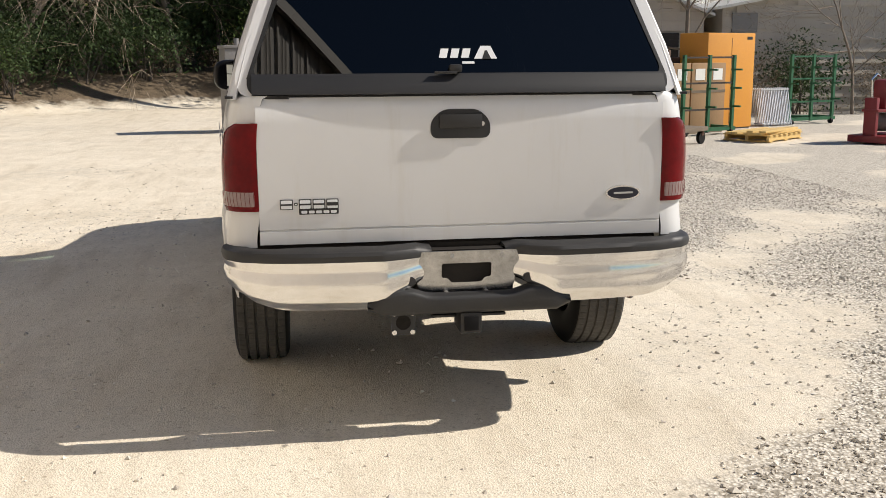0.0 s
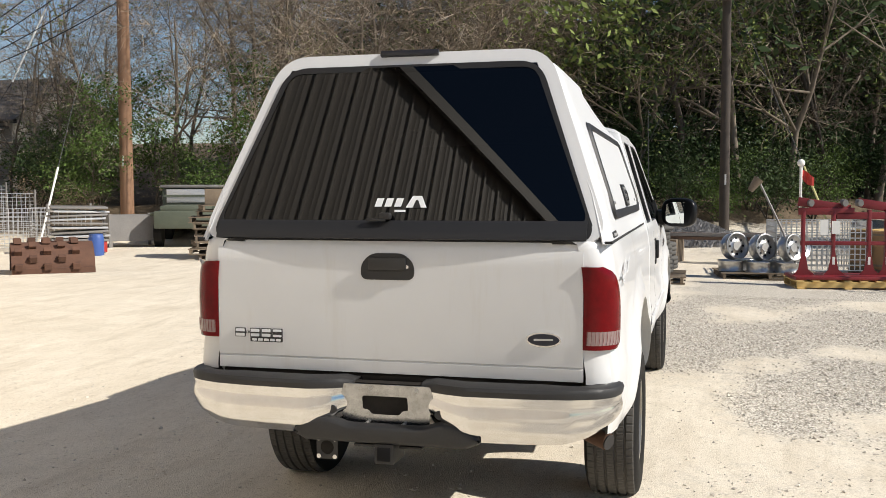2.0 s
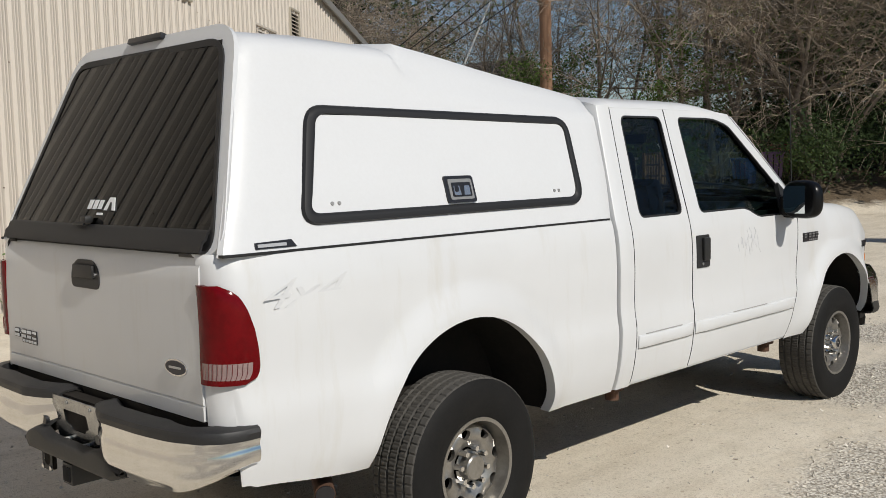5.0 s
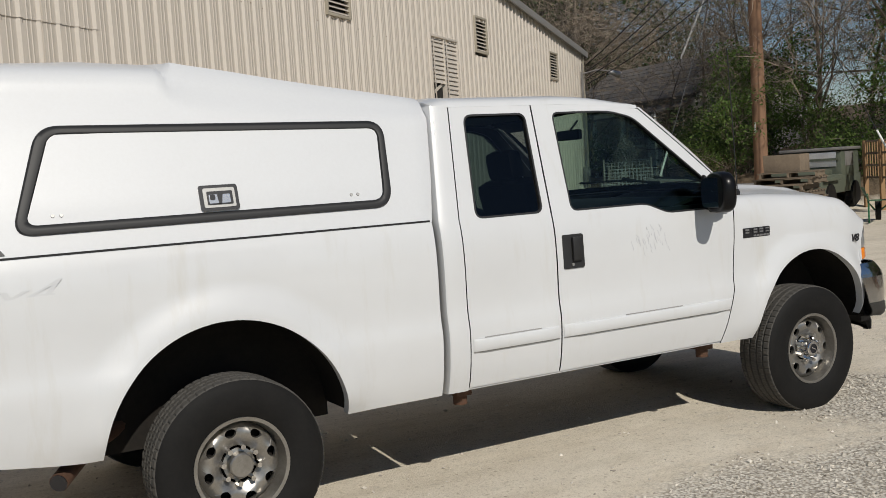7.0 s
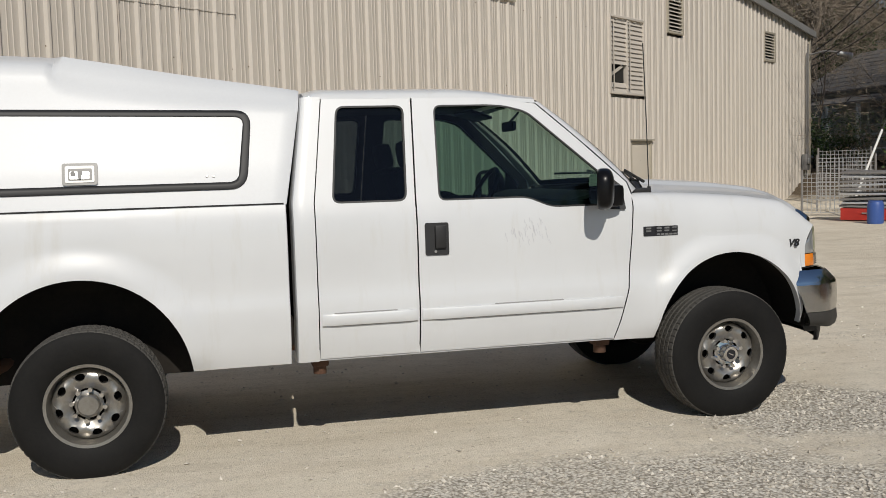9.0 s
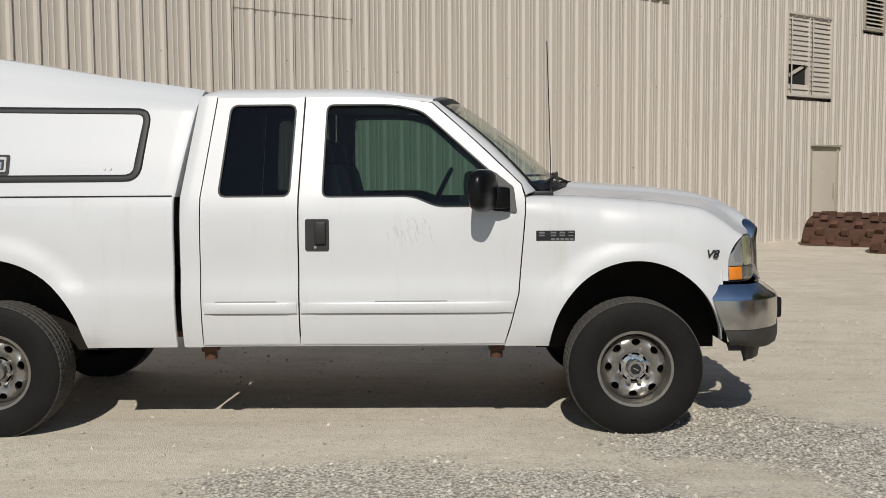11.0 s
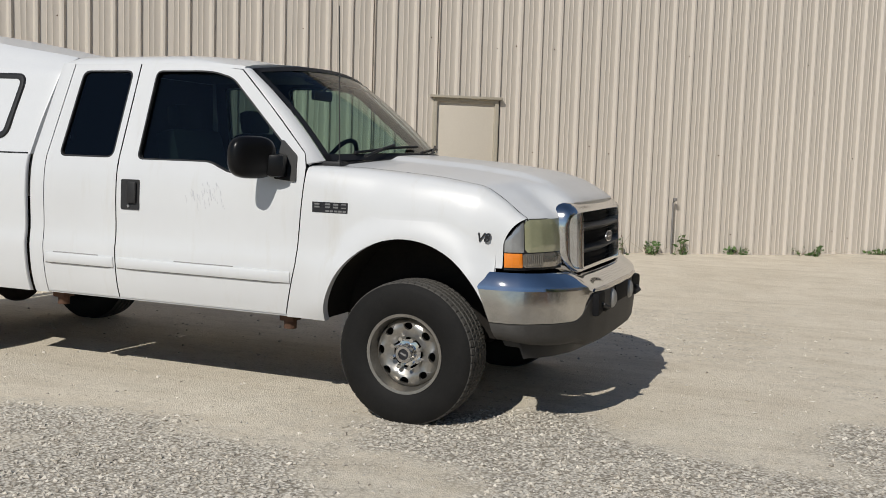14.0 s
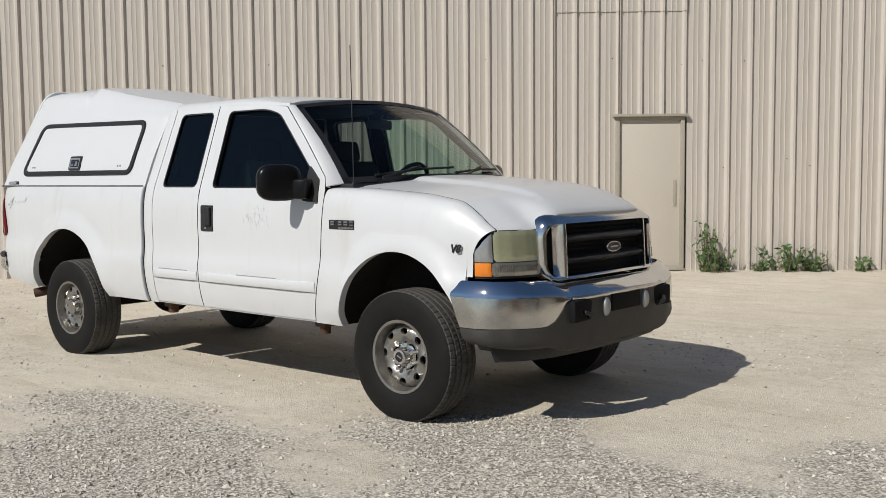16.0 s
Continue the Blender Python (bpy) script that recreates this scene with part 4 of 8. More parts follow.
cab = part("cab_body", cab_corner(-1), PAINT, truck)
thick(cab, 0.01, rim=GASKET)
thick(part("cab_corner", cab_corner(1), PAINT, cab), 0.01, rim=GASKET)
for s in RIGHT_LEFT:
    rd = part("rear_door", door_shape(s, lambda z: 1.182, lambda z: 1.722, 0.515, 1.30, REAR_OUT, QUARTER), PAINT, truck)
    thick(rd, 0.02, rim=GASKET)
    part("quarter_window", window_pane(QUARTER, s, 0.012), REAR_SIDE_GLASS, rd, "dark tinted quarter window")
    part("window_seal", seal(QUARTER, s, 0.010, 0.0), GASKET, rd)
    part("trim_strip", trim_strip(s, 1.195, 1.712), PAINT, rd)
    part("trim_joint", trim_shadow_gap(s, 1.195, 1.712, 0.694), GRIME, rd)
    part("trim_joint", trim_shadow_gap(s, 1.26, 1.60, 0.762), GRIME, rd)
    fd = part("front_door", door_shape(s, fdr, fdf, 0.515, 1.27, FRONT_OUT, FRONT_WIN), PAINT, truck)
    thick(fd, 0.02, rim=GASKET)
    part("door_window", window_pane(FRONT_WIN, s, 0.022), SIDE_GLASS, fd, "tinted door window")
    part("window_seal", seal(FRONT_WIN, s, 0.009, 0.0), GASKET, fd)
    part("trim_strip", trim_strip(s, 1.738, 2.915), PAINT, fd)
    part("trim_joint", trim_shadow_gap(s, 1.738, 2.915, 0.694), GRIME, fd)
    part("trim_joint", trim_shadow_gap(s, 2.15, 2.55, 0.762), GRIME, fd)
    door_handle(fd, 1.832, 1.133, s)
    srng = random.Random(31)
    for k in range(34):
        x, z, q = srng.gauss(2.37, 0.065), srng.gauss(1.165, 0.03), srng.uniform(0.005, 0.020)
        pts = [(x + 0.25 * q * j + srng.uniform(-0.003, 0.003), z - q * j + srng.uniform(-0.003, 0.003)) for j in range(4)]
        part("scuff", pipe([(u, s * (half_width(u, v) - 0.0004), v) for u, v in pts], srng.uniform(0.0012, 0.0022), 5), SCRATCH, fd)
    mirror(s, fd)
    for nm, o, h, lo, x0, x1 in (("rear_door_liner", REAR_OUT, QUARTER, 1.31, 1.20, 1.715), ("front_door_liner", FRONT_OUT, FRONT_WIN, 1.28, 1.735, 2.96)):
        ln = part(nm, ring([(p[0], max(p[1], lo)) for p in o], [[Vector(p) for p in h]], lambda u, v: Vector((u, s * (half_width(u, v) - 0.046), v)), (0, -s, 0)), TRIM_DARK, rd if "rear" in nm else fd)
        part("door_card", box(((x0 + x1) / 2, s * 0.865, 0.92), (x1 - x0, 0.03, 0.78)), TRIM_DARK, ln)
    part("rocker", box((2.0, s * 0.86, 0.525), (1.84, 0.10, 0.05), 0.015), PAINT, truck)

# roof: section points from the door top to the crown
ROOF = ((0.756, 1.905), (0.745, 1.925), (0.72, 1.942), (0.67, 1.955), (0.55, 1.970), (0.30, 1.984), (0.0, 1.990))
roof_section = [(-y, z) for y, z in ROOF] + [(y, z) for y, z in ROOF[-2::-1]]


def header_x(y):
    return 2.475 + 0.11 * (1 - (abs(y) / 0.74) ** 2)


def roof_sheet():
    rows = []
    for k in range(17):
        u = k / 16
        row = []
        for y, z in roof_section:
            x = 1.165 + u * (header_x(min(abs(y), 0.74)) - 1.165)
            drop = 0.055 * smoothstep(1.9, 2.6, x) ** 1.5 * (1 if abs(y) < 0.74 else 0.7) + 0.02 * (1 - smoothstep(0.0, 0.06, u))
            row.append((x, y, z - drop))
        rows.append(row)
    rows.insert(0, [(1.158, y * 0.99, min(z - 0.05, 1.90)) for y, z in roof_section])
    return sheet(rows, (0, 0, 1))


thick(part("roof", roof_sheet(), PAINT, truck), 0.02)


def cowl_x(y):
    return 3.055 + 0.235 * (1 - (abs(y) / 0.80) ** 2)


def screen_point(u, v, out=0.0):
    """u across from right (-1) to left (1), v from the cowl (0) up to the roof (1)."""
    y = u * (0.832 + (0.722 - 0.832) * v)
    xb, xt = cowl_x(u * 0.80), header_x(u * 0.685) + 0.012
    zb, zt = 1.365 + 0.02 * (1 - u * u), 1.876 + 0.054 * (1 - u * u)
    bow = math.sin(math.pi * v)
    return (xb + (xt - xb) * v + 0.018 * bow + 0.75 * out, y, zb + (zt - zb) * v + 0.018 * bow + 0.66 * out)


us = [-1, -0.955] + list(np.linspace(-0.9, 0.9, 19)) + [0.955, 1]
vs_ = [0, 0.06] + list(np.linspace(0.12, 0.9, 11)) + [0.95, 1]
ws = sheet([[screen_point(u, v) for v in vs_] for u in us], (1, 0, 1))
part("windshield", ws, WINDSHIELD, truck, "windshield with black border")
band = bmesh.new()
for rows in ([[screen_point(u, v, 0.004) for v in vs_] for u in us[:2]], [[screen_point(u, v, 0.004) for v in vs_] for u in us[-2:]],
             [[screen_point(u, v, 0.004) for v in vs_[:2]] for u in us], [[screen_point(u, v, 0.004) for v in vs_[-2:]] for u in us]):
    t_ = sheet(rows, (1, 0, 1))
    me_ = bpy.data.meshes.new("tmp")
    t_.to_mesh(me_), t_.free()
    band.from_mesh(me_)
    bpy.data.meshes.remove(me_)
part("windshield_seal", band, GASKET, truck)


def pillar(s):
    line = [(2.47, 1.868), (2.60, 1.752), (2.78, 1.586), (2.965, 1.405), (2.985, 1.345)]
    rows = []
    for k, (x, z) in enumerate(line):
        v = 1 - k / (len(line) - 1)
        a = Vector((x, s * half_width(x, z), z))
        b = Vector(screen_point(s, max(0.0, v)))
        m = (a + b) / 2 + Vector((0.005, s * 0.010, 0.006))
        a2 = a + Vector((0.006, -s * 0.025, -0.004))
        rows.append([a2, a + Vector((0.004, 0, 0.004)), (a + m) / 2 + Vector((0.002, s * 0.004, 0.003)), m, (m + b) / 2 + Vector((0.002, s * 0.003, 0.003)), b])
    top = rows[0]
    rows.insert(0, [p + Vector((-0.045, -s * 0.012, -0.004)) for p in top])
    return sheet(rows, (0.5, s, 0.5))


for s in RIGHT_LEFT:
    thick(part("windshield_pillar", pillar(s), PAINT, truck), 0.012)

# ---- front end ----
HOODX, HOODZ = (3.10, 3.30, 3.77, 4.05, 4.20, 4.30, 4.37), (1.402, 1.397, 1.365, 1.330, 1.292, 1.245, 1.197)


def nose_x(y):
    """Front edge of the hood in plan."""
    return float(np.interp(abs(y), (0, 0.30, 0.47, 0.56, 0.60, 0.70, 0.83, 0.90), (4.372, 4.368, 4.355, 4.332, 4.315, 4.285, 4.220, 4.15)))


def nose_z(y):
    return float(np.interp(abs(y), (0, 0.44, 0.50, 0.545, 0.585, 0.62, 0.83), (1.199, 1.195, 1.180, 1.150, 1.122, 1.117, 1.112)))


def hood_edge(x):
    return 0.800 + 0.028 * smoothstep(3.6, 4.2, x)


def hood_z(x, y):
    xf = nose_x(y)
    u = min(1.0, max(0.0, (x - 3.2) / (xf - 3.2)))
    base = lambda xx: float(np.interp(xx + 0.5 * (4.372 - xf) * smoothstep(3.4, 4.2, xx), HOODX, HOODZ)) - 0.060 * (abs(y) / 0.80) ** 2.2 + 0.020 * (1 - smoothstep(0.385, 0.455, abs(y))) * smoothstep(4.45, 4.05, xx)
    return base(x) + (nose_z(y) - base(xf)) * smoothstep(0.72, 1.0, u) ** 1.3


def hood_sheet():
    rows = []
    for k in range(-36, 37):
        v = k / 36
        row = []
        for j in range(33):
            u = j / 32
            y = v * 0.797
            xr = 3.105 + 0.235 * (1 - (abs(y) / 0.80) ** 2)
            x = xr + (nose_x(v * 0.826) - 0.004 - xr) * u
            y = v * (hood_edge(x) - 0.003)
            row.append((x, y, hood_z(x, y)))
        x, y, z = row[-1]
        rows.append(row + [(x + 0.004, y, z - 0.010), (x - 0.012, y, z - 0.022)])
    return sheet(rows, (0, 0, 1))


thick(part("hood", hood_sheet(), PAINT, truck, "white hood with a low centre bulge", 60), 0.010, rim=GASKET)


def fend_x(x, z):
    e = fdf(z) + 0.007 if z < 1.27 else 2.992
    return x if x > 3.116 else e + (x - 2.99) * (3.116 - e) / (3.116 - 2.99)


def shoulder(x, k):
    """A point on the fender's rounded top, k from the side (0) to the hood seam (1)."""
    a = math.pi / 2 * k
    f = smoothstep(3.8, 4.12, x)
    g = 1 - smoothstep(3.0, 3.5, x)
    z0 = 1.08 - 0.10 * f + 0.14 * g
    xx = x + (max(0.0, x - 3.90) / 0.22) * 0.098 * math.sin(a) ** 1.5
    hz, y1 = hood_z(xx, hood_edge(xx)), hood_edge(xx) + 0.003
    y0 = half_width(x, z0)
    return xx, y1 + (y0 - y1) * (math.cos(a) ** (0.62 + 0.38 * f - 0.22 * g) if k < 1 else 0.0), z0 + (hz - z0) * math.sin(a) ** 1.15


def fender(s):
    rows = []
    for x in columns(2.99, 4.12, 0.05):
        lo = arch_low(x, 0.50)
        if x > 4.085:
            lo = 0.86
        z0 = shoulder(x, 0)[2]
        row = []
        for k in range(20):
            z = lo + (z0 - lo) * k / 19
            xx = fend_x(x, z)
            row.append((xx, s * half_width(xx, z), z))
        for k in range(1, 13):
            xx, y, z = shoulder(x, k / 12)
            row.append((fend_x(xx, z), s * y, z))
        row.append((row[-1][0], row[-1][1], row[-1][2] - 0.03))
        rows.append(row)
    bm = sheet(rows, (0, s, 0.3))
    lip(bm, s)
    return bm


for s in RIGHT_LEFT:
    fn = part("front_fender", fender(s), PAINT, truck)
    thick(fn, 0.010, rim=GASKET)
    name_badge(fn, lambda u, v, w: (3.156 - s * u, s * (half_width(3.156, 1.121) + w), 1.121 + v), 0.205, 0.056, BADGE_DIM, 0.034, -0.54)
    cv = bpy.data.curves.new("engine_badge", "FONT")
    cv.body, cv.size, cv.extrude, cv.shear = "V8", 0.064, 0.003, 0.25
    cv.align_x = cv.align_y = "CENTER"
    cv.offset = 0.0012
    tb = new("engine_badge", cv)
    tb.data.materials.append(EMBLEM_BLACK)
    tb.parent = fn
    tb.matrix_basis = Matrix.Translation((4.02, s * (half_width(4.02, 1.01) + 0.006), 1.01)) @ pose(0, 0, 0, 90, 0, 0 if s < 0 else 180)
    tagged(tb, "dark engine badge")
    part("cowl_corner", box((3.07, s * 0.80, 1.352), (0.16, 0.10, 0.03), 0.01), BLACK_PLASTIC, truck)

cowl_rows = []
for y in np.linspace(-0.82, 0.82, 25):
    a, b = cowl_x(min(0.8, abs(y))) - 0.01, 3.085 + 0.235 * (1 - (min(abs(y), 0.8) / 0.80) ** 2) + 0.035
    zb = 1.362 + 0.02 * (1 - (y / 0.82) ** 2)
    cowl_rows.append([(a - 0.03, y, zb), (a + 0.01, y, zb + 0.006), (b - 0.02, y, hood_z(b, y) - 0.012), (b + 0.03, y, hood_z(b, y) - 0.03)])
cowl = thick(part("cowl", sheet(cowl_rows, (0, 0, 1)), BLACK_PLASTIC, truck, "black cowl panel"), 0.01)
for y0, y1 in ((-0.62, 0.0), (-0.02, 0.62)):
    w = part("wiper", pipe([(*screen_point(y0 / 0.8, 0.06, 0.022)[:2], screen_point(y0 / 0.8, 0.05, 0.022)[2]), screen_point((y0 + y1) / 1.6, 0.085, 0.03), screen_point(y1 / 0.8, 0.11, 0.02)], 0.008, 6), BLACK_PLASTIC, truck)
    part("wiper_arm", pipe([(cowl_x(y0) + 0.05, y0 - 0.02, 1.40), screen_point((y0 + y1) / 1.6, 0.10, 0.04)], 0.009, 6), BLACK_PLASTIC, w)
ant = part("antenna", pipe([(3.14, -0.835, 1.33), (3.13, -0.83, 1.75), (3.115, -0.825, 2.20)], 0.0032, 6), BLACK_PLASTIC, truck, "thin black whip antenna")
part("antenna_base", tube((3.14, -0.835, 1.32), (3.14, -0.835, 1.375), 0.016, 0.010), BLACK_PLASTIC, ant)


# headlights follow the nose round the corner
LAMP_PLAN = ((4.347, 0.583), (4.329, 0.68), (4.294, 0.77), (4.248, 0.838), (4.206, 0.876), (4.164, 0.899), (4.124, 0.9075))
LAMP_D = [0.0]
for a_, b_ in zip(LAMP_PLAN, LAMP_PLAN[1:]):
    LAMP_D.append(LAMP_D[-1] + math.hypot(b_[0] - a_[0], b_[1] - a_[1]))


def lamp_top(y):
    if y < 0.83:
        return 1.112
    a = math.acos(min(1.0, (y - 0.83) / 0.0785))
    return 0.98 + 0.130 * math.sin(a) ** 1.15


def lamp_point(d, z, out):
    """d metres round the lamp's front from the grille, z up, out from its face."""
    x, y = (float(np.interp(d, LAMP_D, [p[k] for p in LAMP_PLAN])) for k in (0, 1))
    e = 0.02
    x1, y1 = (float(np.interp(min(d + e, LAMP_D[-1]), LAMP_D, [p[k] for p in LAMP_PLAN])) for k in (0, 1))
    x0, y0 = (float(np.interp(max(d - e, 0), LAMP_D, [p[k] for p in LAMP_PLAN])) for k in (0, 1))
    n = Vector((y1 - y0, x0 - x1)).normalized()
    lean = 0.10 * (z - 0.86) * n.x
    return x + n.x * out - lean, y + n.y * out, z


def lamp_grid(s, d0, d1, z0, z1, out, n=12, m=8, r=0.0, dome=0.0):
    """A patch of the lamp; its top stays under the fender's curve."""
    rows = []
    for k in range(n + 1):
        d = d0 + (d1 - d0) * k / n
        edge = min(k, n - k) / n * abs(d1 - d0)
        cut = r * (1 - math.sqrt(max(0.0, 1 - (1 - min(1.0, edge / r)) ** 2))) if r else 0.0
        top = min(z1, lamp_top(lamp_point(d, z0, 0)[1]) - 0.004)
        lo, hi = z0 + cut, max(z0 + 0.01, top - cut)
        row = []
        for j in range(m + 1):
            v = j / m
            o = out + dome * min(1.0, 8 * v * (1 - v)) * min(1.0, 8 * (k / n) * (1 - k / n))
            x, y, z = lamp_point(d, lo + (hi - lo) * v, o)
            row.append((x, s * y, z))
        rows.append(row)
    return sheet(rows, (1, s * 0.6, 0))


D_END = LAMP_D[-1]
for s in RIGHT_LEFT:
    hl = part("headlight", lamp_grid(s, 0.004, 0.305, 0.941, 1.112, -0.004, 22, 10, 0.016, 0.006), YELLOWED_LENS, truck, "yellowed headlight lens")
    thick(hl, 0.02)
    thick(part("side_lens", lamp_grid(s, 0.311, D_END - 0.003, 0.941, 1.112, -0.004, 12, 8, 0.0, 0.004), SIDE_LENS, hl, "clear side lens"), 0.015)
    thick(part("turn_signal", lamp_grid(s, 0.322, D_END - 0.003, 0.864, 0.936, -0.004, 8, 5, 0.0, 0.004), AMBER_LENS, hl, "amber turn signal"), 0.015)
    thick(part("parking_light", lamp_grid(s, 0.004, 0.319, 0.864, 0.936, -0.004, 24, 5, 0.008, 0.004), PARK_LENS, hl, "clear ribbed parking light"), 0.015)
    for k in range(9):
        d = 0.20 + 0.0125 * k
        part("lens_rib", pipe([(lambda p: (p[0], s * p[1], p[2]))(lamp_point(d, z, 0.001)) for z in (0.870, 0.900, 0.930)], 0.0018, 5), PARK_LENS, hl)
    bkr = [[(lambda p: (p[0], s * p[1], p[2]))(lamp_point(D_END * k / 16, 0.850 + (lamp_top(lamp_point(D_END * k / 16, 0.9, 0)[1]) - 0.850) * j / 6, -0.014)) for j in range(7)] for k in range(17)]
    thick(part("lamp_backing", sheet(bkr, (1, s * 0.6, 0)), EMBLEM_BLACK, hl), 0.02)

# grille
def grille_x(y, z):
    return float(np.interp(abs(y), (0, 0.42, 0.53, 0.575, 0.605), (4.458, 4.428, 4.405, 4.385, 4.355))) - 0.05 * (z - 0.84) - 0.050 * smoothstep(1.125, 1.195, z) - 0.018 * (1 - smoothstep(0.808, 0.835, z))


G_OUT = rounded([(-0.604, 0.808), (0.604, 0.808), (0.604, 1.192), (-0.604, 1.192)], 0.13, 9)
G_IN = rounded([(-0.578, 0.842), (0.578, 0.842), (0.578, 1.130), (-0.578, 1.130)], 0.075, 9)
lines = []
for f, o in ((0.0, -0.10), (0.0, -0.02), (0.10, 0.0), (0.5, 0.010), (0.9, 0.004), (1.0, -0.004), (1.0, -0.06)):
    lp = [a + (b - a) * f for a, b in zip(G_OUT, G_IN)]
    lines.append([(grille_x(p[0], p[1]) + o, p[0], p[1]) for p in lp])
grille = part("grille", sheet(lines, (1, 0, 0), closed=True), CHROME, truck, "chrome grille surround with dark bars", 60)
for s in RIGHT_LEFT:
    post = [[(grille_x(y, z) + o, s * y, z) for y, o in ((0.478, -0.065), (0.466, -0.035), (0.456, -0.006), (0.446, 0.0), (0.436, -0.004), (0.432, -0.06))] for z in np.linspace(0.835, 1.137, 9)]
    part("grille_post", sheet(post, (1, 0, 0)), CHROME, grille, "", 60)
part("grille_backing", sheet([[(grille_x(y, z) - 0.075, y, z) for z in np.linspace(0.82, 1.15, 5)] for y in np.linspace(-0.585, 0.585, 15)], (1, 0, 0)), GRILLE_BLACK, grille)
for z in (0.928, 1.046):
    rows = [[(grille_x(y, z) + dx, y, z + dz) for dx, dz in ((-0.07, 0.026), (-0.016, 0.017), (-0.008, 0.010), (-0.012, 0.002), (-0.05, -0.022), (-0.07, -0.024))] for y in np.linspace(-0.425, 0.425, 15)]
    part("grille_bar", sheet(rows, (1, 0, 0)), GREY_PLASTIC, grille, "dark grey bar")
for k in range(11):
    z = 0.855 + k * 0.026
    part("mesh_slat", sheet([[(grille_x(y, z) - 0.055, y, z + dz) for dz in (-0.004, 0.004)] for y in np.linspace(-0.42, 0.42, 7)], (1, 0, 0)), GRILLE_BLACK, grille, sharp=0)
emblem(grille, lambda u, v, w: (4.448 + w, u + 0.01, 0.986 + v), 0.15)


def front_plan(q):
    pts = [(4.535, 0.0), (4.53, 0.30), (4.50, 0.58), (4.44, 0.76), (4.36, 0.88), (4.25, 0.955), (4.12, 0.985), (3.985, 0.985)]
    ds = [0.0]
    for a, b in zip(pts, pts[1:]):
        ds.append(ds[-1] + math.hypot(b[0] - a[0], b[1] - a[1]))
    d = q * ds[-1]
    return float(np.interp(d, ds, [p[0] for p in pts])), float(np.interp(d, ds, [p[1] for p in pts]))


def plan_normal(q, plan):
    a, b = plan(max(0, q - 0.04)), plan(min(1, q + 0.04))
    t = Vector((b[0] - a[0], b[1] - a[1])).normalized()
    n = Vector((t.y, -t.x))
    return n if n.x * 1 + n.y >= 0 else -n


def swept(section, q0=0.0, n=24, mirror_both=True):
    """Sweeps section(q) -> [(out, z)] round the front bumper's plan."""
    rows = []
    for k in range(-n if mirror_both else 0, n + 1):
        q = abs(k) / n
        sgn = -1 if k < 0 else 1
        x, y = front_plan(q)
        nn = plan_normal(q, front_plan)
        slant = 0.40 * smoothstep(0.72, 1.0, q)
        rows.append([(x + nn.x * o + slant * max(0.0, 0.84 - z), sgn * (y + nn.y * o), z) for o, z in section(q)])
    return sheet(rows, (1, 0, 0.1))


def chrome_low(q):
    y = front_plan(q)[1]
    return float(np.interp(y, (0, 0.52, 0.57, 0.66, 0.71, 1.0), (0.745, 0.738, 0.715, 0.610, 0.593, 0.593)))


def chrome_section(q):
    k, c = smoothstep(0.52, 0.82, q), 1 - smoothstep(0.36, 0.52, q)
    lo, up = chrome_low(q), 0.822 + 0.006 * k - 0.026 * c
    f = 1 - 0.55 * k
    e = [(-0.115 * f, up + 0.012), (-0.100 * f, up + 0.014), (-0.080 * f, up + 0.004), (-0.014 * f, up - 0.046), (-0.004, up - 0.058), (0.0, up - 0.072)]
    body = [(0.004 * math.sin(math.pi * k / 5), up - 0.072 + (lo - up + 0.072) * k / 5) for k in range(1, 6)]
    return e, e[-1:] + body + [(-0.012, lo - 0.004)]


fb = thick(part("front_bumper", swept(lambda q: chrome_section(q)[1], n=28), DUSTY_CHROME, truck, "chrome front bumper with grey valance"), 0.006)
thick(part("bumper_shelf", swept(lambda q: chrome_section(q)[0], n=28), CLEAN_CHROME, fb, "bright chrome upper face"), 0.006)


def valance_section(q):
    lo = chrome_low(q)
    bot = 0.474 + 0.03 * smoothstep(0.6, 1.0, q) - 0.035 * (1 - smoothstep(0.40, 0.52, q))
    return [(-0.01, lo), (0.002, lo - 0.008), (0.006, (lo + bot) / 2), (-0.005, bot + 0.02), (-0.03, bot), (-0.12, bot - 0.004)]


thick(part("valance", swept(valance_section, n=28), VALANCE_GREY, fb, "scuffed grey plastic valance"), 0.008)
for s in RIGHT_LEFT:
    part("tow_opening", box((4.503, s * 0.43, 0.660), (0.06, 0.25, 0.125), 0.02, Matrix.Rotation(radians(-s * 5), 3, "Z")), GRILLE_BLACK, fb)
    hk = part("tow_hook", pipe([(4.50, s * 0.40, 0.63), (4.545, s * 0.40, 0.62), (4.562, s * 0.42, 0.635), (4.545, s * 0.45, 0.65), (4.50, s * 0.45, 0.655)], 0.013, 8), BLACK_PLASTIC, fb)
    bp = bmesh.new()
    bmesh.ops.create_uvsphere(bp, u_segments=14, v_segments=10, radius=1, matrix=Matrix.Translation((4.535, s * 0.225, 0.66)) @ Matrix.Diagonal((0.03, 0.032, 0.055, 1)))
    part("rubber_stop", bp, DULL_METAL, fb, "pale rounded bumper stop")
part("centre_opening", box((4.515, 0, 0.675), (0.06, 0.33, 0.10), 0.01), GRILLE_BLACK, fb)
part("air_dam", swept(lambda q: [(-0.10, 0.50), (-0.09, 0.46), (-0.10, 0.40), (-0.13, 0.395)] if q < 0.9 else [(-0.10, 0.50), (-0.10, 0.48), (-0.11, 0.46), (-0.13, 0.455)], n=20), BLACK_PLASTIC, fb, "black air dam")


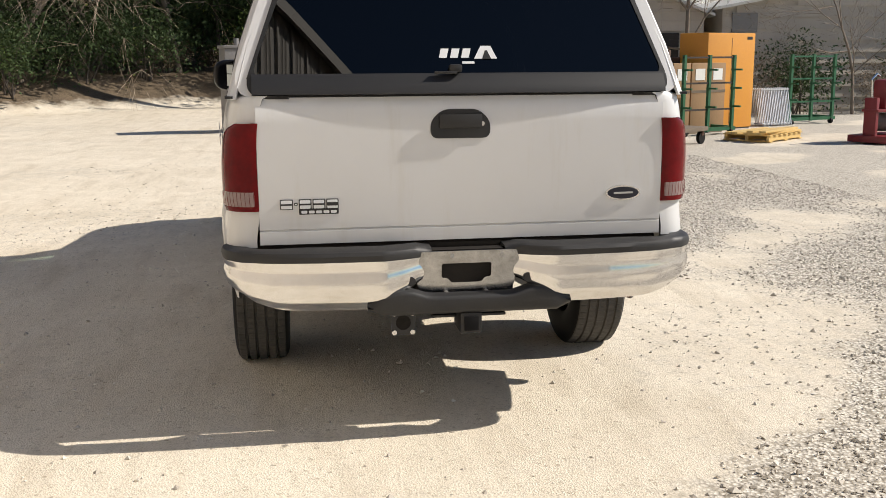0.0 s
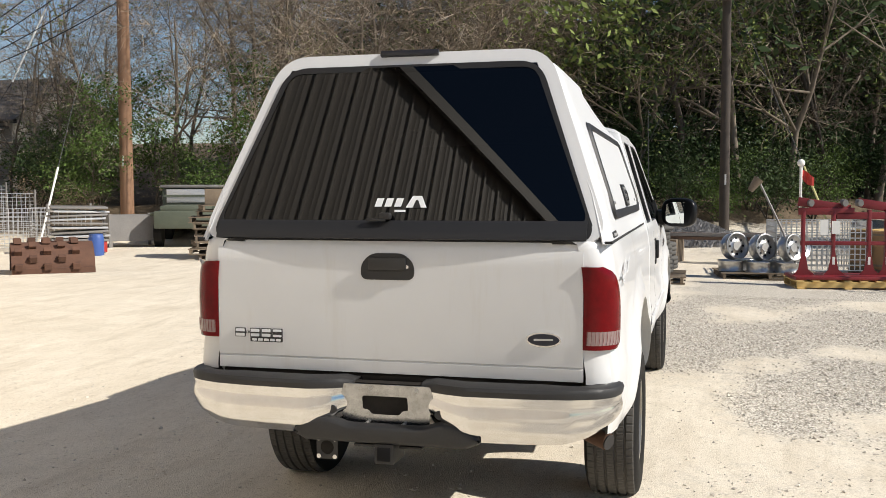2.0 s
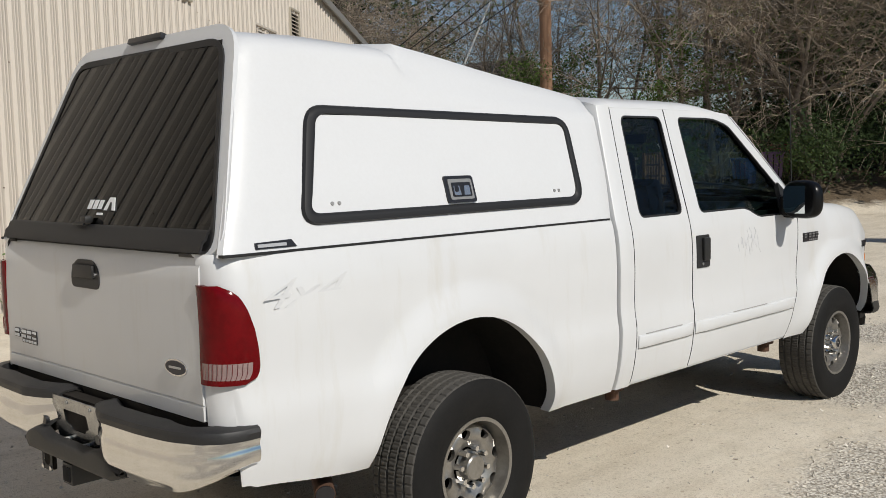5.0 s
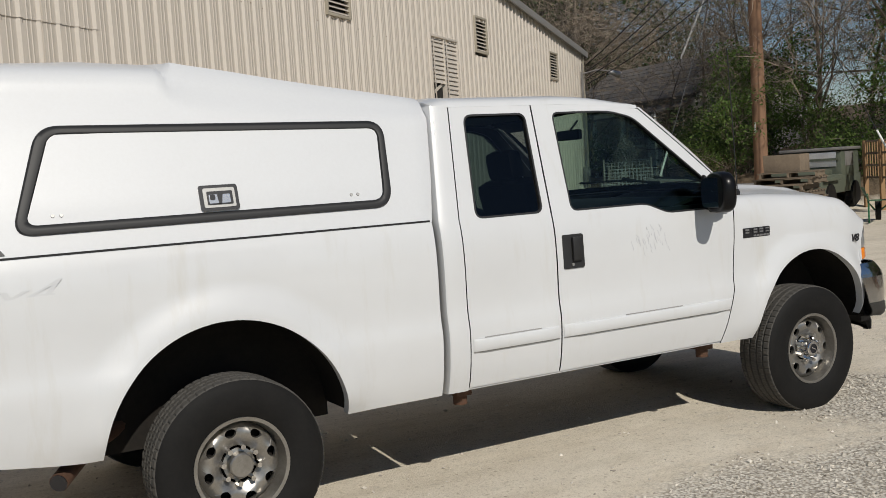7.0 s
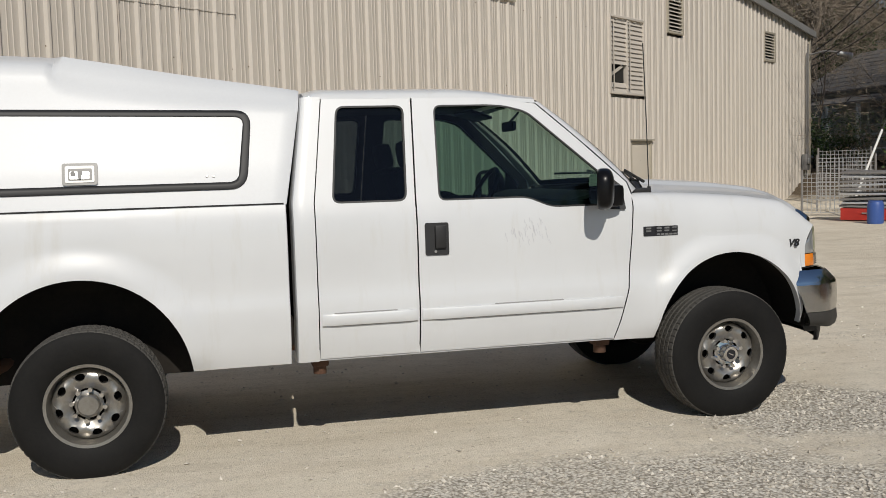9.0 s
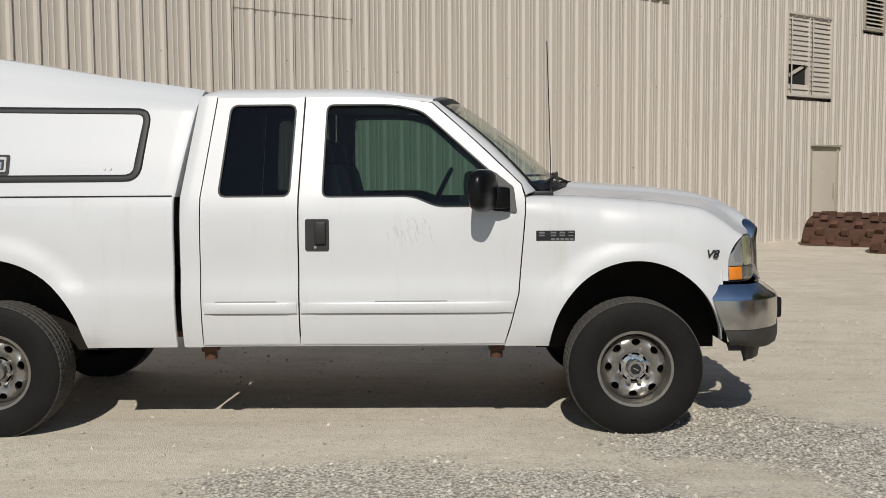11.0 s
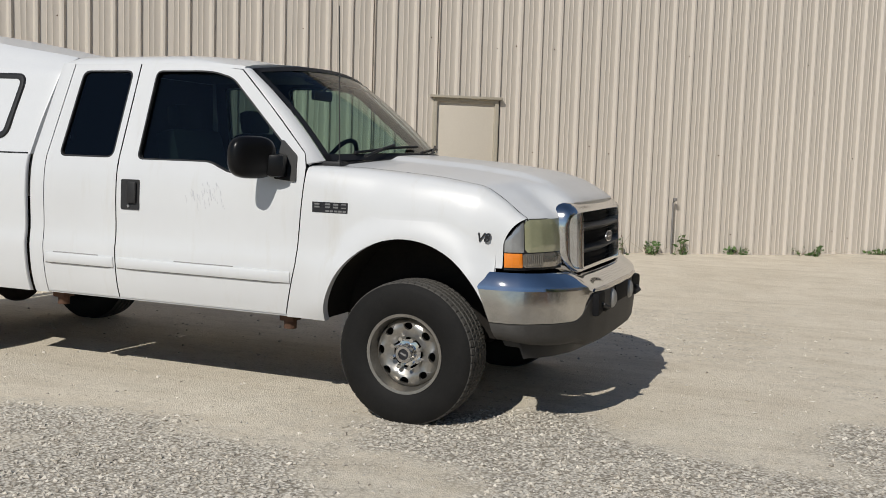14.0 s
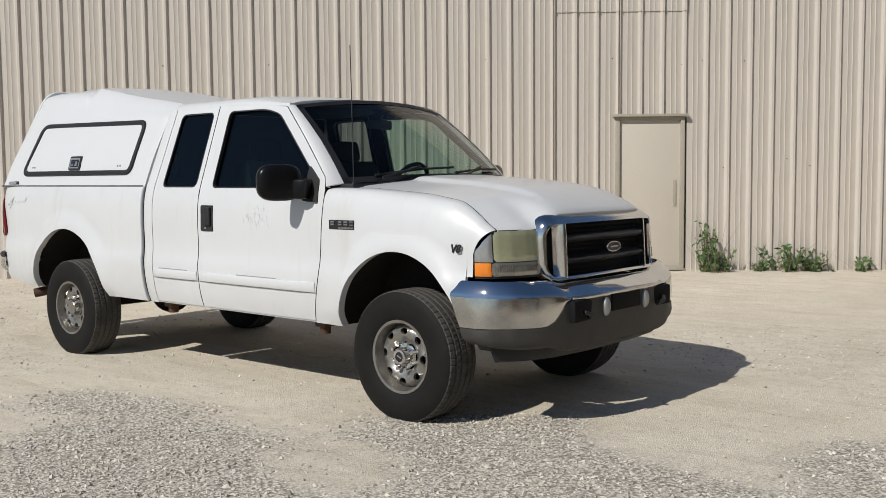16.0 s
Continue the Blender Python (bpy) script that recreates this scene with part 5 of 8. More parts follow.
# ---- wheels ----
def tyre_mesh():
    prof = [(0.215, -0.105), (0.222, -0.120), (0.245, -0.131), (0.295, -0.139), (0.345, -0.136), (0.374, -0.127), (0.388, -0.117)]
    tread = [(-0.112, 0.394, 2), (-0.082, 0.398, 2), (-0.078, 0.388, 0), (-0.070, 0.388, 0), (-0.066, 0.3995, 1), (-0.034, 0.400, 1), (-0.030, 0.389, 0), (-0.022, 0.389, 0), (-0.018, 0.4, 1)]
    tread += [(-h, r, k) for h, r, k in tread[::-1]]
    n = 360
    rows = []
    for r, h in prof:
        rows.append([(r, h, 0)] * n)
    for h, r, kind in tread:
        row = []
        for k in range(n):
            ph = (k + (2 if h > 0 else 0) + int(90 * abs(h))) % 5
            cut = 0.0050 if (kind == 2 and k % 6 == 0) or (kind == 1 and ph == 1) else 0.0
            row.append((r - cut, h, 0))
        rows.append(row)
    for r, h in prof[::-1]:
        rows.append([(r, -h, 0)] * n)
    out = []
    for row in rows:
        out.append([(row[k][0] * math.cos(2 * math.pi * k / n), row[k][1], row[k][0] * math.sin(2 * math.pi * k / n)) for k in range(n)])
    bm = bmesh.new()
    vv = [[bm.verts.new(p) for p in r] for r in out]
    for i, (a, b) in enumerate(zip(vv, vv[1:])):
        for k in range(n):
            bm.faces.new([a[k], a[(k + 1) % n], b[(k + 1) % n], b[k]]).material_index = 1 if len(prof) - 1 <= i < len(out) - len(prof) else 0
    bmesh.ops.recalc_face_normals(bm, faces=bm.faces)
    return bm


def disc_depth(r):
    """How far the rim's face lies from the wheel's middle plane, outer side negative."""
    return float(np.interp(r, (0.0, 0.085, 0.10, 0.125, 0.16, 0.178, 0.19), (-0.058, -0.058, -0.066, -0.088, -0.090, -0.072, -0.050)))


def rim_mesh():
    bm = bmesh.new()
    outer = [(0.19 * math.cos(2 * math.pi * k / 96), 0.19 * math.sin(2 * math.pi * k / 96)) for k in range(96)]
    mid = [[(r * math.cos(2 * math.pi * k / 48), r * math.sin(2 * math.pi * k / 48)) for k in range(48)] for r in (0.085,)]
    holes = []
    for k in range(8):
        a = 2 * math.pi * (k + 0.5) / 8
        c = Vector((0.151 * math.cos(a), 0.151 * math.sin(a)))
        t = Vector((-math.sin(a), math.cos(a)))
        rd = Vector((math.cos(a), math.sin(a)))
        holes.append([c + rd * 0.0195 * math.cos(b) + t * (0.026 + 0.004 * math.cos(b)) * math.sin(b) for b in [2 * math.pi * j / 18 for j in range(18)]])
    rings = [[(r * math.cos(2 * math.pi * k / 64), r * math.sin(2 * math.pi * k / 64)) for k in range(64)] for r in (0.178, 0.12)]
    # three flat bands stitched together, so that the dish keeps its curve
    for o, inn in ((outer, [rings[0]]), (rings[0], [rings[1], *holes]), (rings[1], mid)):
        b2 = ring(o, inn, lambda u, v: Vector((u, disc_depth(math.hypot(u, v)), v)), (0, -1, 0))
        me = bpy.data.meshes.new("tmp")
        b2.to_mesh(me)
        b2.free()
        bm.from_mesh(me)
        bpy.data.meshes.remove(me)
    bmesh.ops.remove_doubles(bm, verts=bm.verts, dist=1e-4)
    # hole edges turned inwards
    es = [e for e in bm.edges if e.is_boundary and 0.11 < math.hypot(e.verts[0].co.x, e.verts[0].co.z) < 0.172]
    g = bmesh.ops.extrude_edge_only(bm, edges=es)
    for v in g["geom"]:
        if isinstance(v, bmesh.types.BMVert):
            v.co.y += 0.02
    barrel = lathe([(0.224, -0.112), (0.222, -0.124), (0.206, -0.122), (0.202, -0.104), (0.198, -0.080), (0.19, -0.050), (0.185, 0.0), (0.19, 0.10)], 64)
    me = bpy.data.meshes.new("tmp")
    barrel.to_mesh(me)
    barrel.free()
    bm.from_mesh(me)
    bpy.data.meshes.remove(me)
    bmesh.ops.recalc_face_normals(bm, faces=bm.faces)
    return bm


def wheel(name, x, s, front):
    w = new(name)
    w.parent = truck
    w.empty_display_size = 0.05
    w.matrix_basis = Matrix.Translation((x, s * (0.825 if front else 0.845), 0.370)) @ pose(0, 0, 0, 0, (17 * x + 9) % 45, 0 if s < 0 else 180) @ Matrix.Scale(0.966, 4)
    return w


TYRE_ME, RIM_ME = None, None
for x, front in ((0.0, False), (WB, True)):
    for s in RIGHT_LEFT:
        w = wheel("wheel", x, s, front)
        if TYRE_ME is None:
            a, b = part("tyre", tyre_mesh(), [RUBBER, TREAD], w, "black all-terrain tyre", 24), part("rim", rim_mesh(), STEEL, w, "silver steel rim with eight holes", 40)
            TYRE_ME, RIM_ME = a.data, b.data
        else:
            for nm, me, lb in (("tyre", TYRE_ME, "black all-terrain tyre"), ("rim", RIM_ME, "silver steel rim with eight holes")):
                o = new(nm, me)
                o.parent = w
                tagged(o, lb)
        hubm = [(0.0, -0.112), (0.050, -0.112), (0.056, -0.106), (0.058, -0.062), (0.074, -0.058)] if not front else [(0.030, -0.128), (0.045, -0.128), (0.050, -0.122), (0.052, -0.062), (0.074, -0.058)]
        part("hub", lathe(hubm, 32), CHROME if front else STEEL, w, "locking front hub" if front else "rear hub cap")
        if front:
            part("hub_dial", tube((0, -0.124, 0), (0, -0.10, 0), 0.033, n=20), EMBLEM_BLACK, w)
            part("dial_bar", box((0, -0.126, 0), (0.034, 0.006, 0.006)), SILVER, w)
        for k in range(8):
            a = 2 * math.pi * k / 8
            p = (0.083 * math.cos(a), 0, 0.083 * math.sin(a))
            part("lug_nut", tube((p[0], -0.108, p[2]), (p[0], -0.055, p[2]), 0.0125, 0.0155, 6), CHROME, w)
        part("brake_drum", lathe([(0.0, -0.03), (0.17, -0.03), (0.178, -0.02), (0.178, 0.08), (0.0, 0.08)], 32), UNDER, w)

# ---- underside ----
frame_ob = part("chassis", box((1.55, -0.43, 0.60), (5.3, 0.07, 0.16), 0.01), UNDER, truck)
part("chassis_rail", box((1.55, 0.43, 0.60), (5.3, 0.07, 0.16), 0.01), UNDER, frame_ob)
for x in (-0.95, 0.85, 1.5, 2.6, 3.1):
    part("crossmember", box((x, 0, 0.60), (0.09, 0.86, 0.08), 0.01), UNDER, frame_ob)
for x, r in ((0.0, 0.055), (WB, 0.045)):
    ax = part("axle", tube((x, -0.80, TYRE_R), (x, 0.80, TYRE_R), r), UNDER, truck)
    d_ = bmesh.new()
    bmesh.ops.create_uvsphere(d_, u_segments=16, v_segments=12, radius=0.17, matrix=Matrix.Translation((x, 0.0 if x == 0 else 0.25, TYRE_R)))
    part("differential", d_, UNDER, ax)
    for s in RIGHT_LEFT:
        for k in range(4):
            part("leaf_spring", pipe([(x - 0.70 + 0.12 * k, s * 0.52, 0.56 - 0.022 * k), (x, s * 0.52, 0.47 - 0.014 * k), (x + 0.70 - 0.12 * k, s * 0.52, 0.56 - 0.022 * k)], 0.016, 6), RUST, ax)
part("driveshaft", tube((0.15, 0, 0.42), (2.2, 0.06, 0.55), 0.05), UNDER, truck)
part("transmission", box((2.55, 0, 0.62), (1.1, 0.42, 0.34), 0.08), UNDER, truck)
part("fuel_tank", box((1.0, 0.62, 0.62), (1.2, 0.30, 0.28), 0.05), UNDER, truck)
ex = part("exhaust", pipe([(2.2, -0.28, 0.50), (0.8, -0.30, 0.50), (0.30, -0.34, 0.62), (-0.25, -0.45, 0.62), (-0.58, -0.62, 0.49), (-0.735, -0.87, 0.430)], 0.040, 12), RUST, truck, "rusty tailpipe")
part("pipe_mouth", tube((-0.7385, -0.8755, 0.4285), (-0.725, -0.854, 0.4338), 0.036), EMBLEM_BLACK, ex)
for x in (1.19, 2.83):
    bk = part("body_mount", box((x, -0.80, 0.485), (0.09, 0.10, 0.05), 0.01), RUST, truck)
    part("mount_bush", tube((x, -0.80, 0.415), (x, -0.80, 0.475), 0.036), RUST, bk)
for s in RIGHT_LEFT:
    for cx, cz, a, b in ARCH:
        rows = []
        for k in range(21):
            t = math.pi * (k / 20)
            xx, zz = cx - (a + 0.035) * math.cos(t), cz + (b + 0.03) * math.sin(t)
            rows.append([(xx, s * 0.915, max(0.50, zz)), (xx, s * 0.56, max(0.50, zz))])
        wl = part("wheel_well", sheet(rows, (0, 0, -1)), UNDER, truck)
        part("well_wall", box((cx, s * 0.56, cz + 0.25), (2 * a + 0.08, 0.02, 0.55)), UNDER, wl)
part("firewall", box((3.0, 0, 0.93), (0.05, 1.60, 0.80)), UNDER, truck)
part("cab_floor", box((2.05, 0, 0.56), (1.9, 1.66, 0.04)), UNDER, truck)
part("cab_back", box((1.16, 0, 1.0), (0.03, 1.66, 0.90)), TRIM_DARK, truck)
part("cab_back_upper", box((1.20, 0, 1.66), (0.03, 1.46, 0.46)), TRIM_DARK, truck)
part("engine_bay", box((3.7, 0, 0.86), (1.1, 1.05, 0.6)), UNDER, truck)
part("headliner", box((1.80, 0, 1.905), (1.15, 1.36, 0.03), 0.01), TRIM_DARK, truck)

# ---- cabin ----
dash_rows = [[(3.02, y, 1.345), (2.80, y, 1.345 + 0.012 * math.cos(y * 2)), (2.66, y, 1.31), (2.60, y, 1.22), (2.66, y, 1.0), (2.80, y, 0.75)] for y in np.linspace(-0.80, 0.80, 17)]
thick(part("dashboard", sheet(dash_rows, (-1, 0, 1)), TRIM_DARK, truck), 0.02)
wheel_pts = [(2.49 + 0.085 * math.cos(a), 0.38 + 0.19 * math.sin(a), 1.33 + 0.165 * math.cos(a)) for a in [2 * math.pi * k / 32 for k in range(33)]]
st = part("steering_wheel", pipe(wheel_pts, 0.016, 8), TRIM_DARK, truck)
part("column", tube((2.47, 0.38, 1.26), (2.72, 0.38, 1.13), 0.045), TRIM_DARK, st)
for a in (1.2, -1.2, 3.14):
    part("spoke", pipe([(2.475, 0.38, 1.27), (2.47 + 0.08 * math.cos(a), 0.38 + 0.18 * math.sin(a), 1.27 + 0.155 * math.cos(a))], 0.014, 6), TRIM_DARK, st)


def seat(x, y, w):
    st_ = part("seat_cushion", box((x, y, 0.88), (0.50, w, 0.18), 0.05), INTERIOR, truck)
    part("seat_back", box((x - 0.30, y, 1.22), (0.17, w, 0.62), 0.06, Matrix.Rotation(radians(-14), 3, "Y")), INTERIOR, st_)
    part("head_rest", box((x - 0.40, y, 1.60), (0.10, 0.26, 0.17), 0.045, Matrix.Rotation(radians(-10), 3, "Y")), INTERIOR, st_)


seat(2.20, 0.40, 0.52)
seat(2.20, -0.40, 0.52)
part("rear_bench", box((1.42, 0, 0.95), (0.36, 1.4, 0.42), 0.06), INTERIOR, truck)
rv = part("rear_view_mirror", box((2.56, 0.0, 1.77), (0.03, 0.24, 0.065), 0.015), TRIM_DARK, truck)
part("mirror_stalk", pipe([(2.57, 0, 1.80), (2.63, 0, 1.86)], 0.008, 6), TRIM_DARK, rv)
part("sun_visor", box((2.42, 0.36, 1.86), (0.16, 0.42, 0.02), 0.008, Matrix.Rotation(radians(18), 3, "Y")), TRIM_DARK, truck)

# ---- bed cap ----
cap = thing("truck_cap", "white fibreglass bed cap with dark rear glass on the pickup", "truck cap")


def cap_top(x):
    return float(np.interp(x, (-0.95, -0.75, -0.10, 0.15, 0.6, 1.03), (2.190, 2.196, 2.178, 2.143, 2.053, 1.975)))


def cap_shoulder(x):
    return float(np.interp(x, (-0.95, -0.20, -0.11, 0.08, 0.5, 1.03), (2.05, 2.035, 1.98, 1.942, 1.89, 1.86)))


def cap_half(z):
    """Half the cap's width on its leaning side."""
    return float(np.interp(z, (1.345, 1.37, 1.55, 1.83, 2.05, 2.2), (0.918, 0.912, 0.865, 0.765, 0.672, 0.60)))


def cap_section(x):
    """Half a section, from the base up the side and over to the middle."""
    sh, top = cap_shoulder(x), cap_top(x)
    pts = [(cap_half(z), z) for z in [1.348, 1.36, 1.40, *np.linspace(1.46, sh - 0.04, 7), sh]]
    y0 = cap_half(sh)
    c = min(0.11, 0.8 * (top - sh)) * (1 - 0.55 * smoothstep(-0.20, -0.10, x))
    r2 = [(y0 - 0.012, sh + 0.35 * c), (y0 - 0.04, sh + 0.62 * c), (y0 - 0.085, sh + 0.8 * c), (y0 - 0.15, sh + 0.93 * c + 0.1 * (top - sh - c))]
    k, rise = smoothstep(-0.20, -0.10, x), top - sh
    ramp_up = [(y0 - 0.030, sh + 0.20 * rise), (y0 - 0.060, sh + 0.46 * rise), (y0 - 0.092, sh + 0.72 * rise), (y0 - 0.130, sh + 0.88 * rise)]
    r2 = [(a[0] + (b[0] - a[0]) * k, a[1] + (b[1] - a[1]) * k) for a, b in zip(r2, ramp_up)]
    yi = y0 - 0.22 + 0.04 * k
    r3 = [(yi, top - 0.035 + 0.015 * k), (yi - 0.07, top - 0.014), (yi * 0.5, top - 0.004), (0.0, top)]
    return pts + r2 + r3


def cap_lean(x, z):
    """The tail leans forward towards its top."""
    k = 1 - smoothstep(-0.95, 0.1, x)
    return x + 0.36 * (z - 1.345) * k + 0.19 * (z - 1.345) * smoothstep(0.1, 1.034, x) ** 1.5


stations = [-1.165, -1.155, -1.13, -1.09, -1.0, -0.85, -0.7, -0.5, -0.3, -0.22, -0.19, -0.16, -0.13, -0.10, -0.05, 0.0, 0.08, 0.2, 0.4, 0.6, 0.8, 0.95, 1.022, 1.034, 1.036, 1.0362]
rows = []
for i, x in enumerate(stations):
    half = cap_section(x)
    shrink = {0: 0.035, 1: 0.014, 2: 0.004}.get(i, {len(stations) - 3: 0.004, len(stations) - 2: 0.014, len(stations) - 1: 0.12}.get(i, 0.0))
    def at(y, z, s):
        zz = z - shrink * smoothstep(1.45, 2.0, z)
        return (cap_lean(x, zz), s * max(0.0, y - shrink * (1 if y > 0.02 else 0)), zz)
    rows.append([at(y, z, -1) for y, z in half] + [at(y, z, 1) for y, z in half[-2::-1]])
shell = thick(part("cap_shell", sheet(rows, ("from", (0, 0, 1.6))), CAP_PAINT, cap, "", 32), 0.012)
# base rail
for s in RIGHT_LEFT:
    part("base_seal", box((-0.07, s * 0.905, 1.352), (2.18, 0.03, 0.010)), GASKET, cap)


def rear_x(z):
    return -1.165 + 0.36 * (z - 1.345)


RW_OUT = rounded([(-0.862, 1.352), (0.862, 1.352), (0.585, 2.125), (-0.585, 2.125)], 0.10, 7)
RW_IN = rounded([(-0.824, 1.425), (0.824, 1.425), (0.566, 2.098), (-0.566, 2.098)], 0.06, 7)
place_r = lambda o: (lambda u, v: Vector((rear_x(v) - o - 0.02 * (1 - (u / 0.9) ** 2), u, v)))
rearf = part("rear_frame", ring(RW_OUT, [RW_IN], place_r(0.004), (-1, 0, 0.3)), GASKET, cap, "black rubber frame round the rear glass")
thick(rearf, 0.02)
rear_rim = part("rear_rim", ring(rounded([(-0.913, 1.348), (0.913, 1.348), (0.620, 2.180), (-0.620, 2.180)], 0.13, 7), [rounded([(-0.852, 1.352), (0.852, 1.352), (0.580, 2.118), (-0.580, 2.118)], 0.10, 7)], place_r(-0.004), (-1, 0, 0.3)), CAP_PAINT, cap)
thick(rear_rim, 0.02)
gl_rows = [[place_r(-0.001)(u * (0.838 - 0.268 * k / 10), 1.42 + 0.695 * k / 10) for k in range(11)] for u in np.linspace(-1, 1, 21)]
rear_glass = part("rear_window", sheet(gl_rows, (-1, 0, 0.3)), DARK_GLASS, cap, "dark tinted rear glass")
strip = [[(rear_x(z) - o - 0.02 * (1 - (y / 0.9) ** 2), y, z) for o, z in ((0.004, 1.358), (0.026, 1.362), (0.028, 1.398), (0.018, 1.408), (0.018, 1.428), (0.006, 1.438))] for y in np.linspace(-0.818, 0.818, 21)]
thick(part("lift_rail", sheet(strip, (-1, 0, 0)), GASKET, cap, "black lower rail of the rear window"), 0.01)
lh = part("lift_handle", box((rear_x(1.46) - 0.045, 0.035, 1.456), (0.035, 0.05, 0.03), 0.01), BLACK_PLASTIC, cap)
part("lift_lever", box((rear_x(1.44) - 0.05, 0.075, 1.44), (0.015, 0.09, 0.012), 0.005), BLACK_PLASTIC, lh)
# white sticker on the glass: a triangle mark and slanted bars
mark = lambda u, v, w: Vector(place_r(0.001)(0.0, 1.515 + v * 0.76)) + Vector((w - 0.003, -0.045 - 0.80 * u, 0))
stk = part("sticker", plate([(0.0, -0.03), (0.115, -0.03), (0.085, 0.035), (0.035, 0.035)], mark, 0.003, None), LOGO_WHITE, cap, "white shop sticker on the glass", 30)
part("sticker_notch", plate([(0.04, -0.031), (0.085, -0.031), (0.066, 0.012), (0.055, 0.012)], lambda u, v, w: mark(u, v, w - 0.001), 0.003, None), GASKET, stk, "", 30)
for k in range(3):
    u0 = -0.175 + 0.055 * k
    part("sticker_bar", plate([(u0, -0.025), (u0 + 0.038, -0.025), (u0 + 0.050, 0.022), (u0 + 0.012, 0.022)], mark, 0.003, None), LOGO_WHITE, stk, "", 30)
part("sticker_bar", plate([(-0.06, -0.055), (0.0, -0.055), (0.0, -0.043), (-0.06, -0.043)], mark, 0.003, None), LOGO_WHITE, stk, "", 30)
part("brake_light", box((-0.872, 0.008, 2.172), (0.05, 0.27, 0.024), 0.004, Matrix.Rotation(radians(20), 3, "Y")), EMBLEM_BLACK, cap, "thin dark brake light strip")


def cap_side(u, v, s, o):
    return Vector((u, s * (cap_half(v) + o), v))


H_OUT = [(-0.828, 1.432), (0.838, 1.435), (0.882, 1.850), (-0.680, 1.875)]
H_IN = [(-0.770, 1.475), (0.794, 1.475), (0.838, 1.812), (-0.636, 1.838)]
for s in RIGHT_LEFT:
    ho, hi = rounded(H_OUT, 0.09, 7), rounded(H_IN, 0.05, 7)
    hm = [(a + b) / 2 for a, b in zip(ho, hi)]
    ho2 = [a + (b - a) * 0.15 for a, b in zip(ho, hi)]
    hi2 = [a + (b - a) * 0.85 for a, b in zip(ho, hi)]
    lines = [[cap_side(p[0], p[1], s, o) for p in loop] for loop, o in ((ho, 0.002), (ho2, 0.014), (hm, 0.017), (hi2, 0.014), (hi, 0.004))]
    hatch = part("side_hatch", sheet(lines, (0, s, 0), closed=True), GASKET, cap, "white side hatch in a black rubber frame")
    hp = [[cap_side(u0 + (u1 - u0) * k / 16, v, s, 0.006) for k in range(17)] for u0, u1, v in
          [(float(np.interp(v, (1.475, 1.838), (-0.770, -0.636))), float(np.interp(v, (1.475, 1.812), (0.794, 0.838))), v) for v in np.linspace(1.472, 1.835, 11)]]
    part("hatch_panel", sheet(hp, (0, s, 0)), CAP_PAINT, hatch)
    lk = part("hatch_lock", plate(rounded([(-0.085, -0.055), (0.085, -0.055), (0.085, 0.055), (-0.085, 0.055)], 0.014), lambda u, v, w: cap_side(0.016 + u, 1.535 + v, s, 0.016 - w), 0.012, None), EMBLEM_BLACK, hatch, "chrome paddle lock in a black bezel", 30)
    for poly, m, o in ((rounded([(-0.07, -0.042), (0.07, -0.042), (0.07, 0.042), (-0.07, 0.042)], 0.01), DULL_METAL, 0.019),
                       (rounded([(-0.055, -0.03), (0.058, -0.03), (0.058, 0.028), (-0.055, 0.028)], 0.006), EMBLEM_BLACK, 0.021),
                       (rounded([(-0.048, -0.024), (0.046, -0.024), (0.046, 0.014), (-0.048, 0.014)], 0.005), SILVER, 0.023),
                       (rounded([(-0.044, -0.010), (-0.020, -0.010), (-0.020, 0.014), (-0.044, 0.014)], 0.010), EMBLEM_BLACK, 0.0245),
                       (rounded([(-0.006, -0.026), (0.006, -0.026), (0.014, 0.018), (-0.012, 0.018)], 0.004), EMBLEM_BLACK, 0.0255)):
        part("hatch_lock_face", plate(poly, lambda u, v, w: cap_side(0.016 + u, 1.535 + v, s, o - w), 0.004, None), m, hatch, "", 30)
    for x in (-0.665, -0.632, 0.637, 0.670):
        p = cap_side(x, 1.505, s, 0.004)
        part("screw", tube(p, p + Vector((0, s * 0.006, 0.002)), 0.009, 0.007, 10), DULL_METAL, hatch)
    tg = part("maker_tag", plate(rounded([(-0.10, -0.012), (0.075, -0.012), (0.055, 0.014), (-0.10, 0.010)], 0.004), lambda u, v, w: cap_side(-0.93 + u, 1.378 + v, s, 0.004 - w), 0.006, None), EMBLEM_BLACK, cap, "small dark maker's tag", 30)
    part("tag_bar", plate([(-0.09, -0.006), (0.03, -0.006), (0.03, 0.005), (-0.09, 0.005)], lambda u, v, w: cap_side(-0.93 + u, 1.378 + v, s, 0.0065 - w), 0.003, None), BADGE_GREY, tg, "", 30)

# faded decal on the bed side
for s in RIGHT_LEFT:
    cv = bpy.data.curves.new("drive_decal", "FONT")
    cv.body, cv.size, cv.extrude, cv.shear = "4x4", 0.18, 0.0003, 0.5
    cv.align_x = cv.align_y = "CENTER"
    tb = new("drive_decal", cv)
    tb.data.materials.append(DECAL)
    tb.parent = truck
    tb.matrix_basis = Matrix.Translation((-0.885, s * (half_width(-0.885, 1.205) + 0.001), 1.205)) @ pose(0, 0, 0, 92 if s < 0 else 88, 0, 0 if s < 0 else 180) @ Matrix.Diagonal((1.25, 0.80, 1, 1))
    tagged(tb, "faded grey 4x4 decal")

